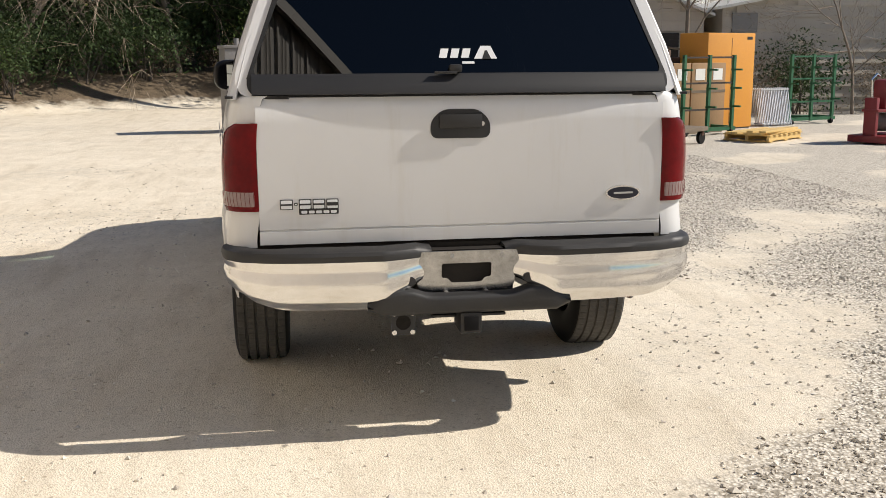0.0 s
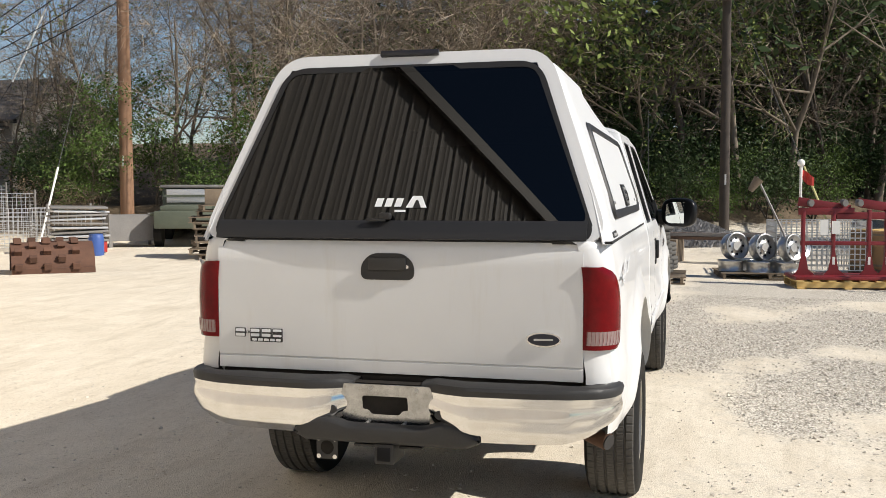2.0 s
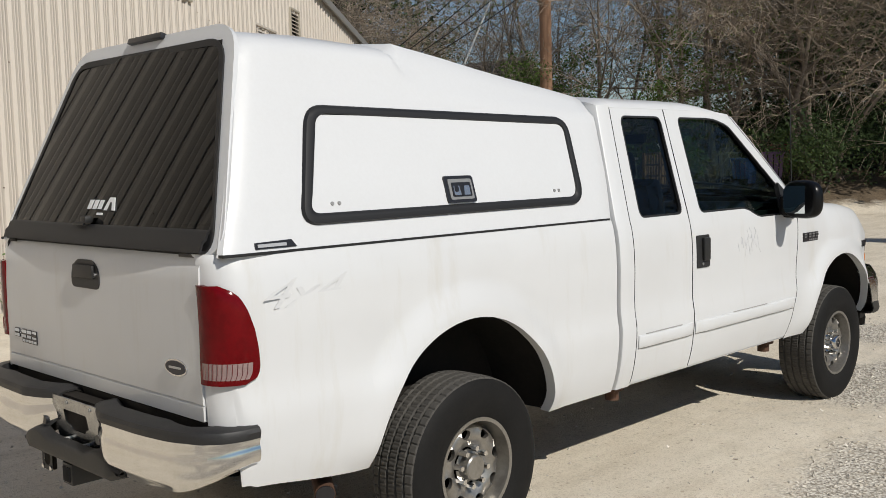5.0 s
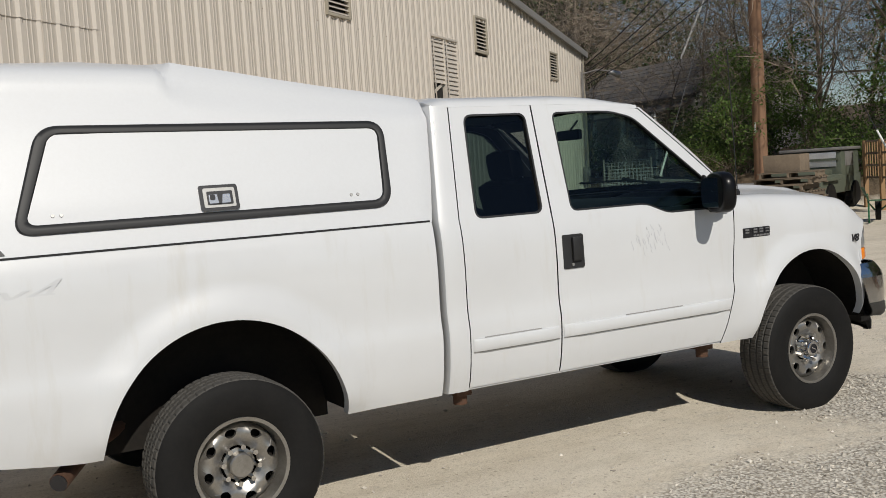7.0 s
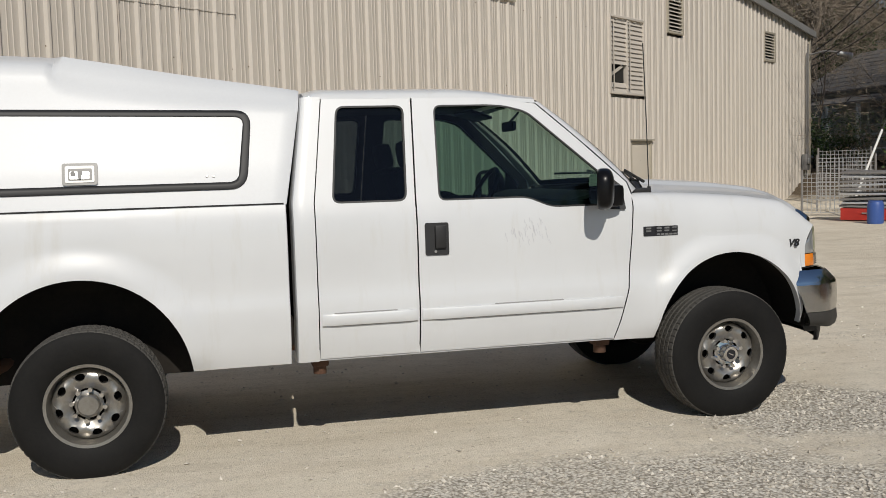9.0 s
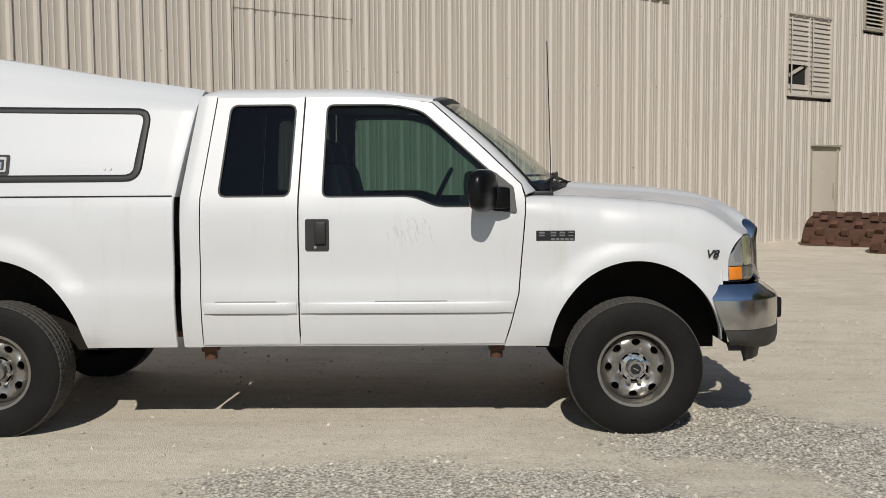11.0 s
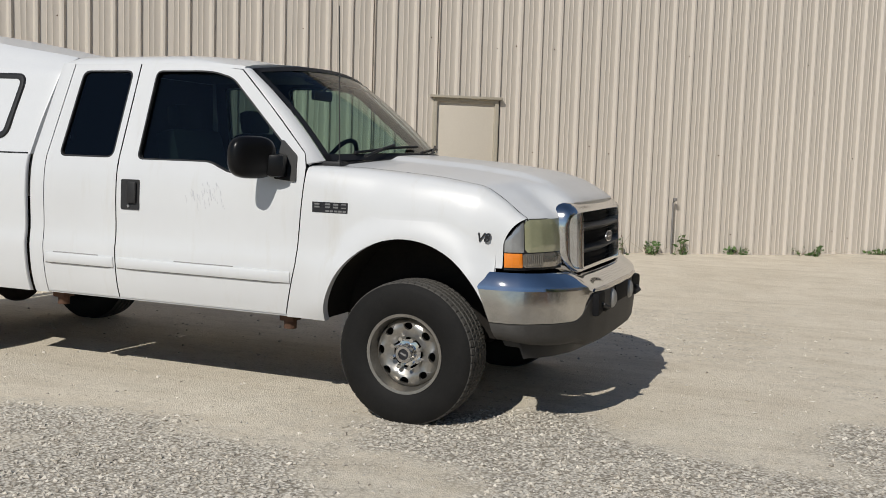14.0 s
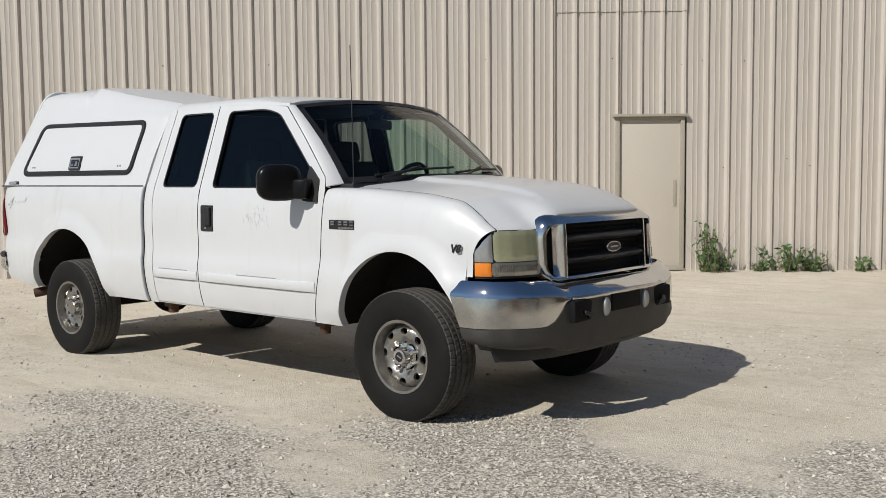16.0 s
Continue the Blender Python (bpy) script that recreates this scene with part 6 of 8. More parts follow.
# ---- yard: woods, sheds, poles and stored goods ----
BARK = worn("grey_brown_bark", (0.27, 0.22, 0.17), (0.13, 0.105, 0.08), 0.9, 0.0, 30.0, 4.0, 0.7, 0.5, vary=0.35)
DARK_BARK = worn("dark_bark", (0.085, 0.068, 0.055), (0.04, 0.032, 0.027), 0.9, 0.0, 30.0, 4.0, 0.7, 0.5, vary=0.35)
TWIG = worn("brown_twigs", (0.40, 0.325, 0.245), (0.24, 0.19, 0.14), 0.9, 0.0, 12.0, 2.0, 0.7, 0.0, vary=0.4)
WOOD = worn("weathered_pallet_wood", (0.27, 0.21, 0.15), (0.13, 0.10, 0.07), 0.85, 0.0, 30.0, 4.0, 0.7, 0.3, vary=0.4)
NEW_WOOD = worn("yellow_pine", (0.62, 0.43, 0.16), (0.48, 0.32, 0.12), 0.7, 0.0, 30.0, 4.0, 0.5, 0.2)
PLYWOOD = worn("tan_crate_board", (0.32, 0.195, 0.095), (0.23, 0.14, 0.07), 0.75, 0.0, 25.0, 2.0, 0.5, 0.1)
RED_PAINT = worn("dark_red_machine_paint", (0.20, 0.012, 0.018), (0.12, 0.010, 0.012), 0.45, 0.0, 30.0, 4.0, 0.6, 0.05)
BRIGHT_RED = worn("red_painted_steel", (0.45, 0.03, 0.02), (0.28, 0.02, 0.015), 0.5, 0.0, 30.0, 4.0, 0.6, 0.05)
GREEN_PAINT = worn("green_painted_steel", (0.02, 0.13, 0.055), (0.012, 0.07, 0.03), 0.5, 0.0, 30.0, 4.0, 0.6, 0.05)
OLIVE_PAINT = worn("faded_olive_paint", (0.10, 0.115, 0.085), (0.06, 0.07, 0.05), 0.6, 0.0, 20.0, 2.0, 0.6, 0.05)
ORANGE_PAINT = worn("orange_painted_steel", (0.62, 0.27, 0.03), (0.52, 0.21, 0.025), 0.5, 0.0, 25.0, 1.5, 0.5, 0.02)
BROWN_PAINT = worn("brown_painted_steel", (0.12, 0.065, 0.04), (0.075, 0.04, 0.026), 0.55, 0.0, 25.0, 2.0, 0.6, 0.05)
BLUE_PLASTIC = worn("blue_plastic", (0.05, 0.11, 0.35), (0.03, 0.07, 0.24), 0.45, 0.0, 25.0, 2.0, 0.5, 0.02)
PURPLE_PLASTIC = worn("purple_plastic", (0.10, 0.05, 0.13), (0.06, 0.03, 0.08), 0.45, 0.0, 25.0, 2.0, 0.5, 0.02)
GREY_STEEL = worn("weathered_grey_steel", (0.26, 0.25, 0.24), (0.16, 0.15, 0.145), 0.6, 0.3, 25.0, 2.0, 0.6, 0.1)
ALUMINIUM = worn("aluminium", (0.66, 0.67, 0.68), (0.48, 0.48, 0.48), 0.4, 0.7, 25.0, 3.0, 0.5, 0.02)
SIDING = worn("grey_board_siding", (0.52, 0.47, 0.40), (0.40, 0.355, 0.30), 0.85, 0.0, 30.0, 1.5, 0.6, 0.15, vary=0.15)
WHITE_ROOF = worn("pale_metal_roofing", (0.62, 0.61, 0.58), (0.45, 0.43, 0.40), 0.5, 0.2, 25.0, 2.0, 0.6, 0.05)
POLE_WOOD = worn("utility_pole_wood", (0.30, 0.17, 0.10), (0.17, 0.10, 0.065), 0.85, 0.0, 25.0, 1.5, 0.7, 0.3, stretch=(1, 1, 0.1))
WHITE_PIPE = plain("white_plastic_pipe", (0.75, 0.75, 0.72), 0.5)
YELLOW_PIPE = plain("yellow_plastic_guard", (0.55, 0.50, 0.22), 0.5)
WIRE = plain("black_cable", (0.02, 0.02, 0.022), 0.6)


def leaf_material(name, a, b):
    m, t, p = nodes_of(name)
    geo = t.nodes.new("ShaderNodeNewGeometry")
    n = noise_tex(t, 0.9, 2.0, 0.5)
    c = ramp(t, geo.outputs["Random Per Island"], [(0.0, a), (1.0, b)])
    t.links.new(mixed(t, 0.4, c, ramp(t, n, [(0.35, a), (0.7, b)])), p.inputs["Base Color"])
    p.inputs["Roughness"].default_value = 0.75
    p.inputs["Specular IOR Level"].default_value = 0.2
    return m


LEAF_DARK = leaf_material("dark_evergreen_leaves", (0.030, 0.050, 0.020), (0.062, 0.096, 0.034))
LEAF_GREEN = leaf_material("green_leaves", (0.055, 0.095, 0.022), (0.115, 0.175, 0.042))
LEAF_OLIVE = leaf_material("young_olive_leaves", (0.10, 0.135, 0.035), (0.19, 0.235, 0.065))
LEAF_BROWN = leaf_material("dry_brown_leaves", (0.17, 0.125, 0.082), (0.32, 0.245, 0.17))
WEED_GREEN = leaf_material("weed_leaves", (0.05, 0.10, 0.03), (0.14, 0.21, 0.08))


class Soup:
    """Gathers many small faces into one mesh."""

    def __init__(self):
        self.v, self.f = [], []

    def limb(self, a, b, r0, r1, n=4):
        d = (b - a)
        if d.length < 1e-4:
            return
        u = d.orthogonal().normalized()
        w = d.normalized().cross(u)
        k = len(self.v)
        for p, r in ((a, r0), (b, r1)):
            for j in range(n):
                t = 2 * math.pi * j / n
                self.v.append(p + (u * math.cos(t) + w * math.sin(t)) * r)
        for j in range(n):
            self.f.append((k + j, k + (j + 1) % n, k + n + (j + 1) % n, k + n + j))

    def leaf(self, p, size, rng, droop=0.0):
        a = Vector((rng.gauss(0, 1), rng.gauss(0, 1), rng.gauss(0, 0.8) - droop)).normalized()
        b = a.cross(Vector((rng.gauss(0, 1), rng.gauss(0, 1), rng.gauss(0, 1)))).normalized()
        k = len(self.v)
        self.v += [p - a * size, p + b * size * 0.45 - a * size * 0.1, p + a * size, p - b * size * 0.45 + a * size * 0.1]
        self.f.append((k, k + 1, k + 2, k + 3))

    def ribbon(self, a, b, w, rng):
        """A twig as a thin blade."""
        d = b - a
        u = d.cross(Vector((rng.gauss(0, 1), rng.gauss(0, 1), rng.gauss(0, 1)))).normalized() * w
        k = len(self.v)
        self.v += [a - u, a + u, b + u * 0.5, b - u * 0.5]
        self.f.append((k, k + 1, k + 2, k + 3))

    def part(self, name, material, parent, label="", smooth=False):
        me = bpy.data.meshes.new(name)
        me.from_pydata(self.v, [], self.f)
        me.materials.append(material)
        if smooth:
            me.polygons.foreach_set("use_smooth", [True] * len(self.f))
        ob = new(name, me)
        ob.parent = parent
        if label:
            tagged(ob, label)
        return ob


def grow(soup, tips, p, d, length, r, level, rng, spread, up, first=1):
    """A limb in bent pieces that throws side limbs; the finest are thin blades."""
    pieces = (6, 3, 2, 2)[level]
    for k in range(pieces):
        t0, t1 = 1 - 0.75 * k / pieces, 1 - 0.75 * (k + 1) / pieces
        d = (d + Vector((rng.gauss(0, 0.14), rng.gauss(0, 0.14), rng.gauss(0, 0.09) + up))).normalized()
        q = p + d * (length / pieces)
        if level < 3:
            soup.limb(p, q, r * t0, r * t1, (7, 5, 3)[level])
        else:
            soup.ribbon(p, q, max(0.006, r * t0), rng)
        if level < 3 and not (level == 0 and k < first):
            for _ in range(2):
                e = (d * (0.75 if level else 0.55) + Vector((rng.gauss(0, spread), rng.gauss(0, spread), rng.gauss(0.1, spread * 0.7)))).normalized()
                grow(soup, tips, q, e, length * rng.uniform(0.42, 0.62), r * t1 * 0.6, level + 1, rng, spread, up * 0.6)
        p = q
    if level >= 2:
        tips.append((p, d))


def bare_tree(seed, h, r, bark, per, run, hang, label, leaves=None, leaf_n=0, leaf_size=0.05):
    """A leafless tree: limbs, then per long thin shoots from each tip that arch over by hang."""
    rng = random.Random(seed)
    th = thing("bare_tree", label, "tree", group="trees on the bank")
    s, tips = Soup(), []
    grow(s, tips, Vector((0, 0, -0.4)), Vector((rng.gauss(0, 0.06), rng.gauss(0, 0.06), 1)).normalized(), h, r, 0, rng, 0.62, 0.05)
    s.part("trunk", bark, th, smooth=True)
    c, lf = Soup(), Soup()
    for p, d in tips:
        for _ in range(per):
            q, e = p, (d * 0.7 + Vector((rng.gauss(0, 0.55), rng.gauss(0, 0.55), rng.gauss(0.1, 0.45)))).normalized()
            w = rng.uniform(0.006, 0.0125)
            for _ in range(3):
                n = q + e * run * rng.uniform(0.6, 1.3) / 3
                c.ribbon(q, n, w, rng)
                q, e = n, (e + Vector((rng.gauss(0, 0.25), rng.gauss(0, 0.25), rng.gauss(-hang, 0.2)))).normalized()
                w *= 0.8
        for _ in range(leaf_n):
            lf.leaf(p + Vector((rng.gauss(0, 0.28), rng.gauss(0, 0.28), rng.gauss(0, 0.25))), leaf_size * rng.uniform(0.6, 1.3), rng, 0.3)
    c.part("twig_mass", TWIG, th)
    if leaf_n:
        lf.part("crown", leaves, th)
    return th


def leafy(name, seed, h, r, width, count, size, material, bark, label, low=0.25, first=1, puff=0.30):
    """A tree or shrub whose crown is many clumps of small leaves round its limbs."""
    rng = random.Random(seed)
    th = thing(name, label, "shrub" if name == "shrub" else "tree", group="trees on the bank")
    s, tips = Soup(), []
    stems = 5 if name == "shrub" else 1
    for _ in range(stems):
        d = Vector((rng.gauss(0, 0.35 if stems > 1 else 0.05), rng.gauss(0, 0.35 if stems > 1 else 0.05), 1)).normalized()
        grow(s, tips, Vector((rng.gauss(0, 0.15), rng.gauss(0, 0.15), -0.2)), d, h * 0.8, r, 1 if stems > 1 else 0, rng, width, 0.04, first)
    s.part("trunk", bark, th, smooth=True)
    c = Soup()
    tips = [p for p, d in tips if p.z > low * h]
    for k in range(count):
        p = tips[k % len(tips)]
        c.leaf(p + Vector((rng.gauss(0, puff), rng.gauss(0, puff), rng.gauss(0, 0.8 * puff))), size * rng.uniform(0.6, 1.4), rng, 0.2)
    c.part("crown", material, th)
    return th


def spot(x, y, turn=0.0, scale=1.0):
    return Matrix.Translation((x, y, ground_z(x, y))) @ pose(0, 0, 0, 0, 0, turn) @ Matrix.Scale(scale, 4)


GAUNT, TANGLE = "leafless tree with thin grey-brown twigs on the bank", "tree overgrown with a tangle of dry brown vines"
TALL = "tall dark evergreen tree shading the bank"
KINDS = {
    "bare": [bare_tree(11, 8.4, 0.12, BARK, 3, 1.1, 0.08, GAUNT), bare_tree(12, 9.5, 0.13, BARK, 3, 1.2, 0.12, GAUNT), bare_tree(13, 7.2, 0.09, DARK_BARK, 3, 1.0, 0.03, GAUNT)],
    "vine": [bare_tree(21, 7.2, 0.12, BARK, 6, 1.6, 0.30, TANGLE, LEAF_BROWN, 3, 0.05), bare_tree(22, 8.0, 0.13, BARK, 6, 1.8, 0.36, TANGLE, LEAF_OLIVE, 3, 0.05)],
    "olive": [bare_tree(31, 9.0, 0.15, BARK, 2, 0.7, 0.1, "slender tree in pale spring leaf on the bank", LEAF_OLIVE, 12, 0.065),
              bare_tree(32, 10.0, 0.16, DARK_BARK, 2, 0.7, 0.1, "slender tree in pale spring leaf on the bank", LEAF_OLIVE, 14, 0.06)],
    "tall": [leafy("leafy_tree", 41, 13.0, 0.20, 0.62, 5200, 0.16, LEAF_DARK, DARK_BARK, TALL, 0.30, 2, 0.55),
             leafy("leafy_tree", 42, 11.5, 0.18, 0.62, 4800, 0.15, LEAF_DARK, DARK_BARK, TALL, 0.32, 2, 0.5),
             leafy("leafy_tree", 43, 12.5, 0.19, 0.62, 4600, 0.14, LEAF_OLIVE, DARK_BARK, "tall tree with pale green leaves above the bank", 0.38, 2, 0.5)],
    "dark": [leafy("leafy_tree", 44, 5.6, 0.12, 0.7, 4800, 0.12, LEAF_DARK, DARK_BARK, "low dark evergreen tree in the shade", 0.05, 0, 0.42)],
    "green": [leafy("leafy_tree", 45, 4.4, 0.08, 0.6, 5600, 0.062, LEAF_GREEN, BARK, "young tree thick with bright green leaves", 0.12, 0, 0.20)],
    "shrub": [leafy("shrub", 61, 2.3, 0.04, 0.75, 3000, 0.052, LEAF_GREEN, DARK_BARK, "bright green leafy shrub at the foot of the bank", 0.1, 1, 0.24),
              leafy("shrub", 62, 1.9, 0.035, 0.8, 2600, 0.05, LEAF_GREEN, DARK_BARK, "bright green leafy shrub at the foot of the bank", 0.1, 1, 0.22)],
    "dshrub": [leafy("shrub", 63, 2.4, 0.04, 0.75, 3200, 0.075, LEAF_DARK, DARK_BARK, "dark green leafy shrub in the shade of the bank", 0.08, 1, 0.28)],
    "brush": [leafy("shrub", 64, 1.5, 0.02, 0.9, 1500, 0.03, LEAF_BROWN, TWIG, "dry brown brush at the foot of the bank", 0.05, 1, 0.2)],
}
FIRST = set()


def plant(kind, x, y, scale, rng, free=True):
    src = rng.choice(KINDS[kind])
    m = spot(x, y, rng.uniform(0, 360), scale * rng.uniform(0.88, 1.12))
    if not free:
        return
    if src.name in FIRST:
        o = copy_thing(src, m)
        o.scale = m.to_scale()
    else:
        FIRST.add(src.name)
        src.matrix_basis = m


prng = random.Random(5)


def in_the_way(x, y, off, roll):
    """Ground taken by the house and the barn, and the thin growth in front of the porch."""
    if 22.6 < x < 31.8 and 21.4 < y < 31.4:
        return True
    bx, by = x - 30.6, y + 10.4
    if -1.0 < 0.767 * bx - 0.64 * by < 22.0 and abs(0.64 * bx + 0.767 * by) < 4.0:
        return True
    return off > 1.0 and -1.6 < (y + 5.6) - 1.2 * (x + 0.6) < 3.6 and (roll * 37.0) % 1.0 > 0.22


def strew(kinds, y0, y1, step, off0, off1, scale=1.0, keep=1.0):
    """Plants of some kinds along the bank between y0 and y1, off0 to off1 metres behind its foot."""
    y = y0
    while y < y1:
        yy, off = y + prng.uniform(-0.45, 0.45) * step, prng.uniform(off0, off1)
        x, kind, roll = bank_line(yy) + off, prng.choice(kinds), prng.random()
        w = Vector((x, yy, 0)) - WALL_C
        clear = w.dot(WALL_N) > 1.5 or w.dot(WALL_U) > S1 + 1.5
        if roll < keep and clear and not (23.4 < x < 31.5 and 21.0 < yy < 26.2) and math.hypot(x - 20.3, yy - 14.9) > 0.9:
            plant(kind, x, yy, scale, prng, not in_the_way(x, yy, off, roll))
        y += step


# by the building: thin bare trees against the sky, green growth round the pole, dry brush on the slope
strew(["bare"], 15.5, 30.0, 2.3, 5.0, 15.0, 0.9, 0.9)
strew(["bare", "bare", "brush"], 16.5, 30.0, 2.2, 2.0, 5.0, 0.62, 0.85)
strew(["green", "shrub", "green"], 13.0, 17.0, 1.1, 2.2, 4.0, 0.78)
strew(["shrub", "brush", "shrub"], 8.5, 18.5, 1.2, 0.9, 2.4, 0.75)
strew(["brush", "dshrub"], 9.0, 32.0, 1.0, 0.8, 7.0, 0.7)
strew(["brush", "bare"], 18.0, 27.0, 1.3, 2.5, 7.0, 0.6)
# tangle and green growth round the house's near end
for x, y, kind, k in ((23.9, 20.4, "shrub", 0.9), (25.4, 20.6, "bare", 0.7), (23.4, 18.6, "shrub", 0.9), (26.2, 20.2, "green", 0.7), (27.4, 20.8, "olive", 0.7), (22.0, 22.6, "brush", 1.0),
                      (21.6, 24.5, "bare", 0.55), (21.4, 27.5, "brush", 1.1), (21.2, 22.9, "dshrub", 0.7), (29.0, 20.5, "vine", 0.9), (20.6, 19.0, "bare", 0.6)):
    plant(kind, x, y, k, random.Random(int(x * 10 + y)))
# dense brown tangle and a dark crown past the pole
for x, y, kind, k in ((23.7, 10.8, "vine", 0.95), (24.4, 9.2, "vine", 1.0), (25.2, 8.0, "vine", 1.0), (27.4, 9.6, "dark", 0.9)):
    plant(kind, x, y, k, random.Random(int(9 * x + y)))
# hazy trees behind the barn
for x, y, kind, k in ((38.0, -8.0, "olive", 1.1), (41.0, -11.0, "tall", 0.9), (45.0, -13.0, "olive", 1.3), (36.5, -6.0, "vine", 1.2), (43.0, -9.0, "tall", 1.0), (49.0, -17.0, "tall", 1.1), (52.0, -22.0, "olive", 1.4), (47.0, -10.0, "dark", 1.2)):
    plant(kind, x, y, k, random.Random(int(7 * x - y)))
# wooded slope beyond the house
for x, y in ((27, 34), (30, 37), (33, 40), (29, 40), (36, 44), (33, 46), (25.5, 31.5), (38, 40), (31, 43)):
    plant("vine", x, y, 1.25, prng)
    plant("tall" if x % 2 else "dark", x + 3.0, y + 2.0, 1.1, prng)
# brown vine tangle beside the pole
strew(["vine", "vine", "vine", "bare"], 7.0, 15.0, 0.95, 3.0, 5.6, 0.95)
strew(["vine"], 6.0, 14.0, 1.7, 7.0, 11.0, 1.15)
strew(["dark"], 4.0, 13.0, 2.0, 11.0, 16.0, 0.9)
# the dark wood: high crowns over a shaded understorey
strew(["tall", "olive", "tall"], -10.0, 1.0, 2.0, 1.6, 3.6, 0.95)
strew(["tall", "olive"], -11.0, 1.5, 2.6, 5.0, 8.5, 1.05)
strew(["olive"], 1.0, 9.0, 1.5, 3.0, 9.0, 0.9)
strew(["tall"], -12.0, 2.5, 3.4, 10.0, 15.0, 1.05)
strew(["bare", "vine", "bare"], -9.0, 6.5, 2.3, 2.5, 6.5, 0.9)
strew(["dark"], -14.0, 9.0, 1.9, 8.5, 13.0, 1.0)
strew(["dark"], -12.0, 9.0, 2.4, 14.0, 19.0, 1.1)
strew(["dshrub", "dshrub", "brush", "shrub"], -9.0, 8.5, 1.3, 0.9, 3.2, 0.85)
strew(["dshrub"], -9.0, 9.0, 1.9, 4.0, 7.5, 1.1)
# behind the sheds, and low growth at their feet
strew(["bare", "vine"], -30.0, -9.0, 2.6, -11.0, -6.5, 0.95)
for x, y, kind, k in ((19.2, -9.35, "bare", 0.66), (18.6, -13.6, "bare", 0.42), (19.2, -12.4, "dshrub", 0.6), (19.0, -14.6, "brush", 1.0), (19.1, -16.2, "dshrub", 0.7),
                      (19.2, -11.3, "brush", 0.9), (19.8, -7.2, "brush", 0.8), (18.9, -17.6, "brush", 1.0)):
    plant(kind, x, y, k, prng)
for kind in KINDS:  # every pattern stands somewhere on the bank
    for k, src in enumerate(KINDS[kind]):
        if src.name not in FIRST:
            src.matrix_basis = spot(bank_line(2.0 + 1.3 * k) + 9.0, 2.0 + 1.3 * k)


# ---- sheds and the house on the bank ----
def board_house(name, x0, y0, y1, eave_z, ridge_y, ridge_z, depth, label, roof_mat, board=0.235):
    """A gabled shed, its boarded end towards the yard."""
    h = thing(name, label, "shed")
    base = min(ground_z(x0, y0), ground_z(x0, y1)) - 0.2

    def top(y):
        return float(np.interp(y, (min(y0, y1), ridge_y, max(y0, y1)), (eave_z, ridge_z, eave_z)))

    b = bmesh.new()
    prof = [(y0, base), (y1, base), (y1, eave_z), (ridge_y, ridge_z), (y0, eave_z)]
    f = [b.verts.new((x0 + 0.03, y, z)) for y, z in prof]
    g = [b.verts.new((x0 + depth, y, z)) for y, z in prof]
    b.faces.new(f), b.faces.new(g[::-1])
    for k in range(5):
        b.faces.new([f[k], g[k], g[(k + 1) % 5], f[(k + 1) % 5]])
    bmesh.ops.recalc_face_normals(b, faces=b.faces)
    wl = part("wall", b, SIDING, h, sharp=0)
    z = base
    while z < ridge_z - 0.05:  # lapped boards
        ya, yb = min(y0, y1), max(y0, y1)
        zt = min(z + board, ridge_z - 0.02)
        if zt > eave_z:
            f0 = (zt - eave_z) / (ridge_z - eave_z)
            ya, yb = ya + (ridge_y - ya) * f0, yb + (ridge_y - yb) * f0
        if yb - ya > 0.15:
            bb = bmesh.new()
            vs = [bb.verts.new(p) for p in ((x0 - 0.045, ya, z), (x0 - 0.045, yb, z), (x0 + 0.004, yb, zt), (x0 + 0.004, ya, zt), (x0 + 0.03, ya, z), (x0 + 0.03, yb, z))]
            bb.faces.new(vs[:4]), bb.faces.new([vs[0], vs[4], vs[5], vs[1]])
            facing(bb, (-1, 0, 0))
            part("board", bb, SIDING, wl, sharp=0)
        z += board
    r = bmesh.new()
    for ya in (min(y0, y1) - 0.25, max(y0, y1) + 0.25):
        ze = eave_z - 0.25 * (ridge_z - eave_z) / max(0.1, abs(ridge_y - ya) - 0.25)
        pts = [(x0 - 0.25, ya, ze), (x0 - 0.25, ridge_y, ridge_z + 0.02), (x0 + depth + 0.2, ridge_y, ridge_z + 0.02), (x0 + depth + 0.2, ya, ze)]
        lo = [r.verts.new(p) for p in pts]
        hi = [r.verts.new((p[0], p[1], p[2] + 0.07)) for p in pts]
        r.faces.new(lo[::-1]), r.faces.new(hi)
        for k in range(4):
            r.faces.new([lo[k], lo[(k + 1) % 4], hi[(k + 1) % 4], hi[k]])
    bmesh.ops.recalc_face_normals(r, faces=r.faces)
    part("roof", r, roof_mat, h, "pale corrugated metal roof", sharp=0)
    return h


shed = board_house("shed", 21.0, -6.3, -10.2, 2.60, -8.22, 3.40, 5.0, "small grey board shed with a pale metal roof", WHITE_ROOF)
louv = part("shutter", box((20.95, -8.70, 1.76), (0.08, 1.75, 0.66)), EMBLEM_BLACK, shed, "black slatted opening")
for k in range(7):
    part("shutter_slat", box((20.88, -8.70, 1.47 + 0.096 * k), (0.06, 1.75, 0.035)), BLACK_PLASTIC, louv, sharp=0)
shed.matrix_basis = Matrix.Translation((21.0, -6.3, 0)) @ pose(0, 0, 0, 0, 0, -17) @ Matrix.Translation((-21.0, 6.3, 0))
shed2 = board_house("shed", 20.0, -10.6, -25.0, 2.72, -17.5, 3.95, 5.0, "long grey board shed with a pale metal roof", WHITE_ROOF, 0.30)
part("shed_window", box((19.97, -11.2, 2.35), (0.05, 0.7, 0.5)), GREY_STEEL, shed2)
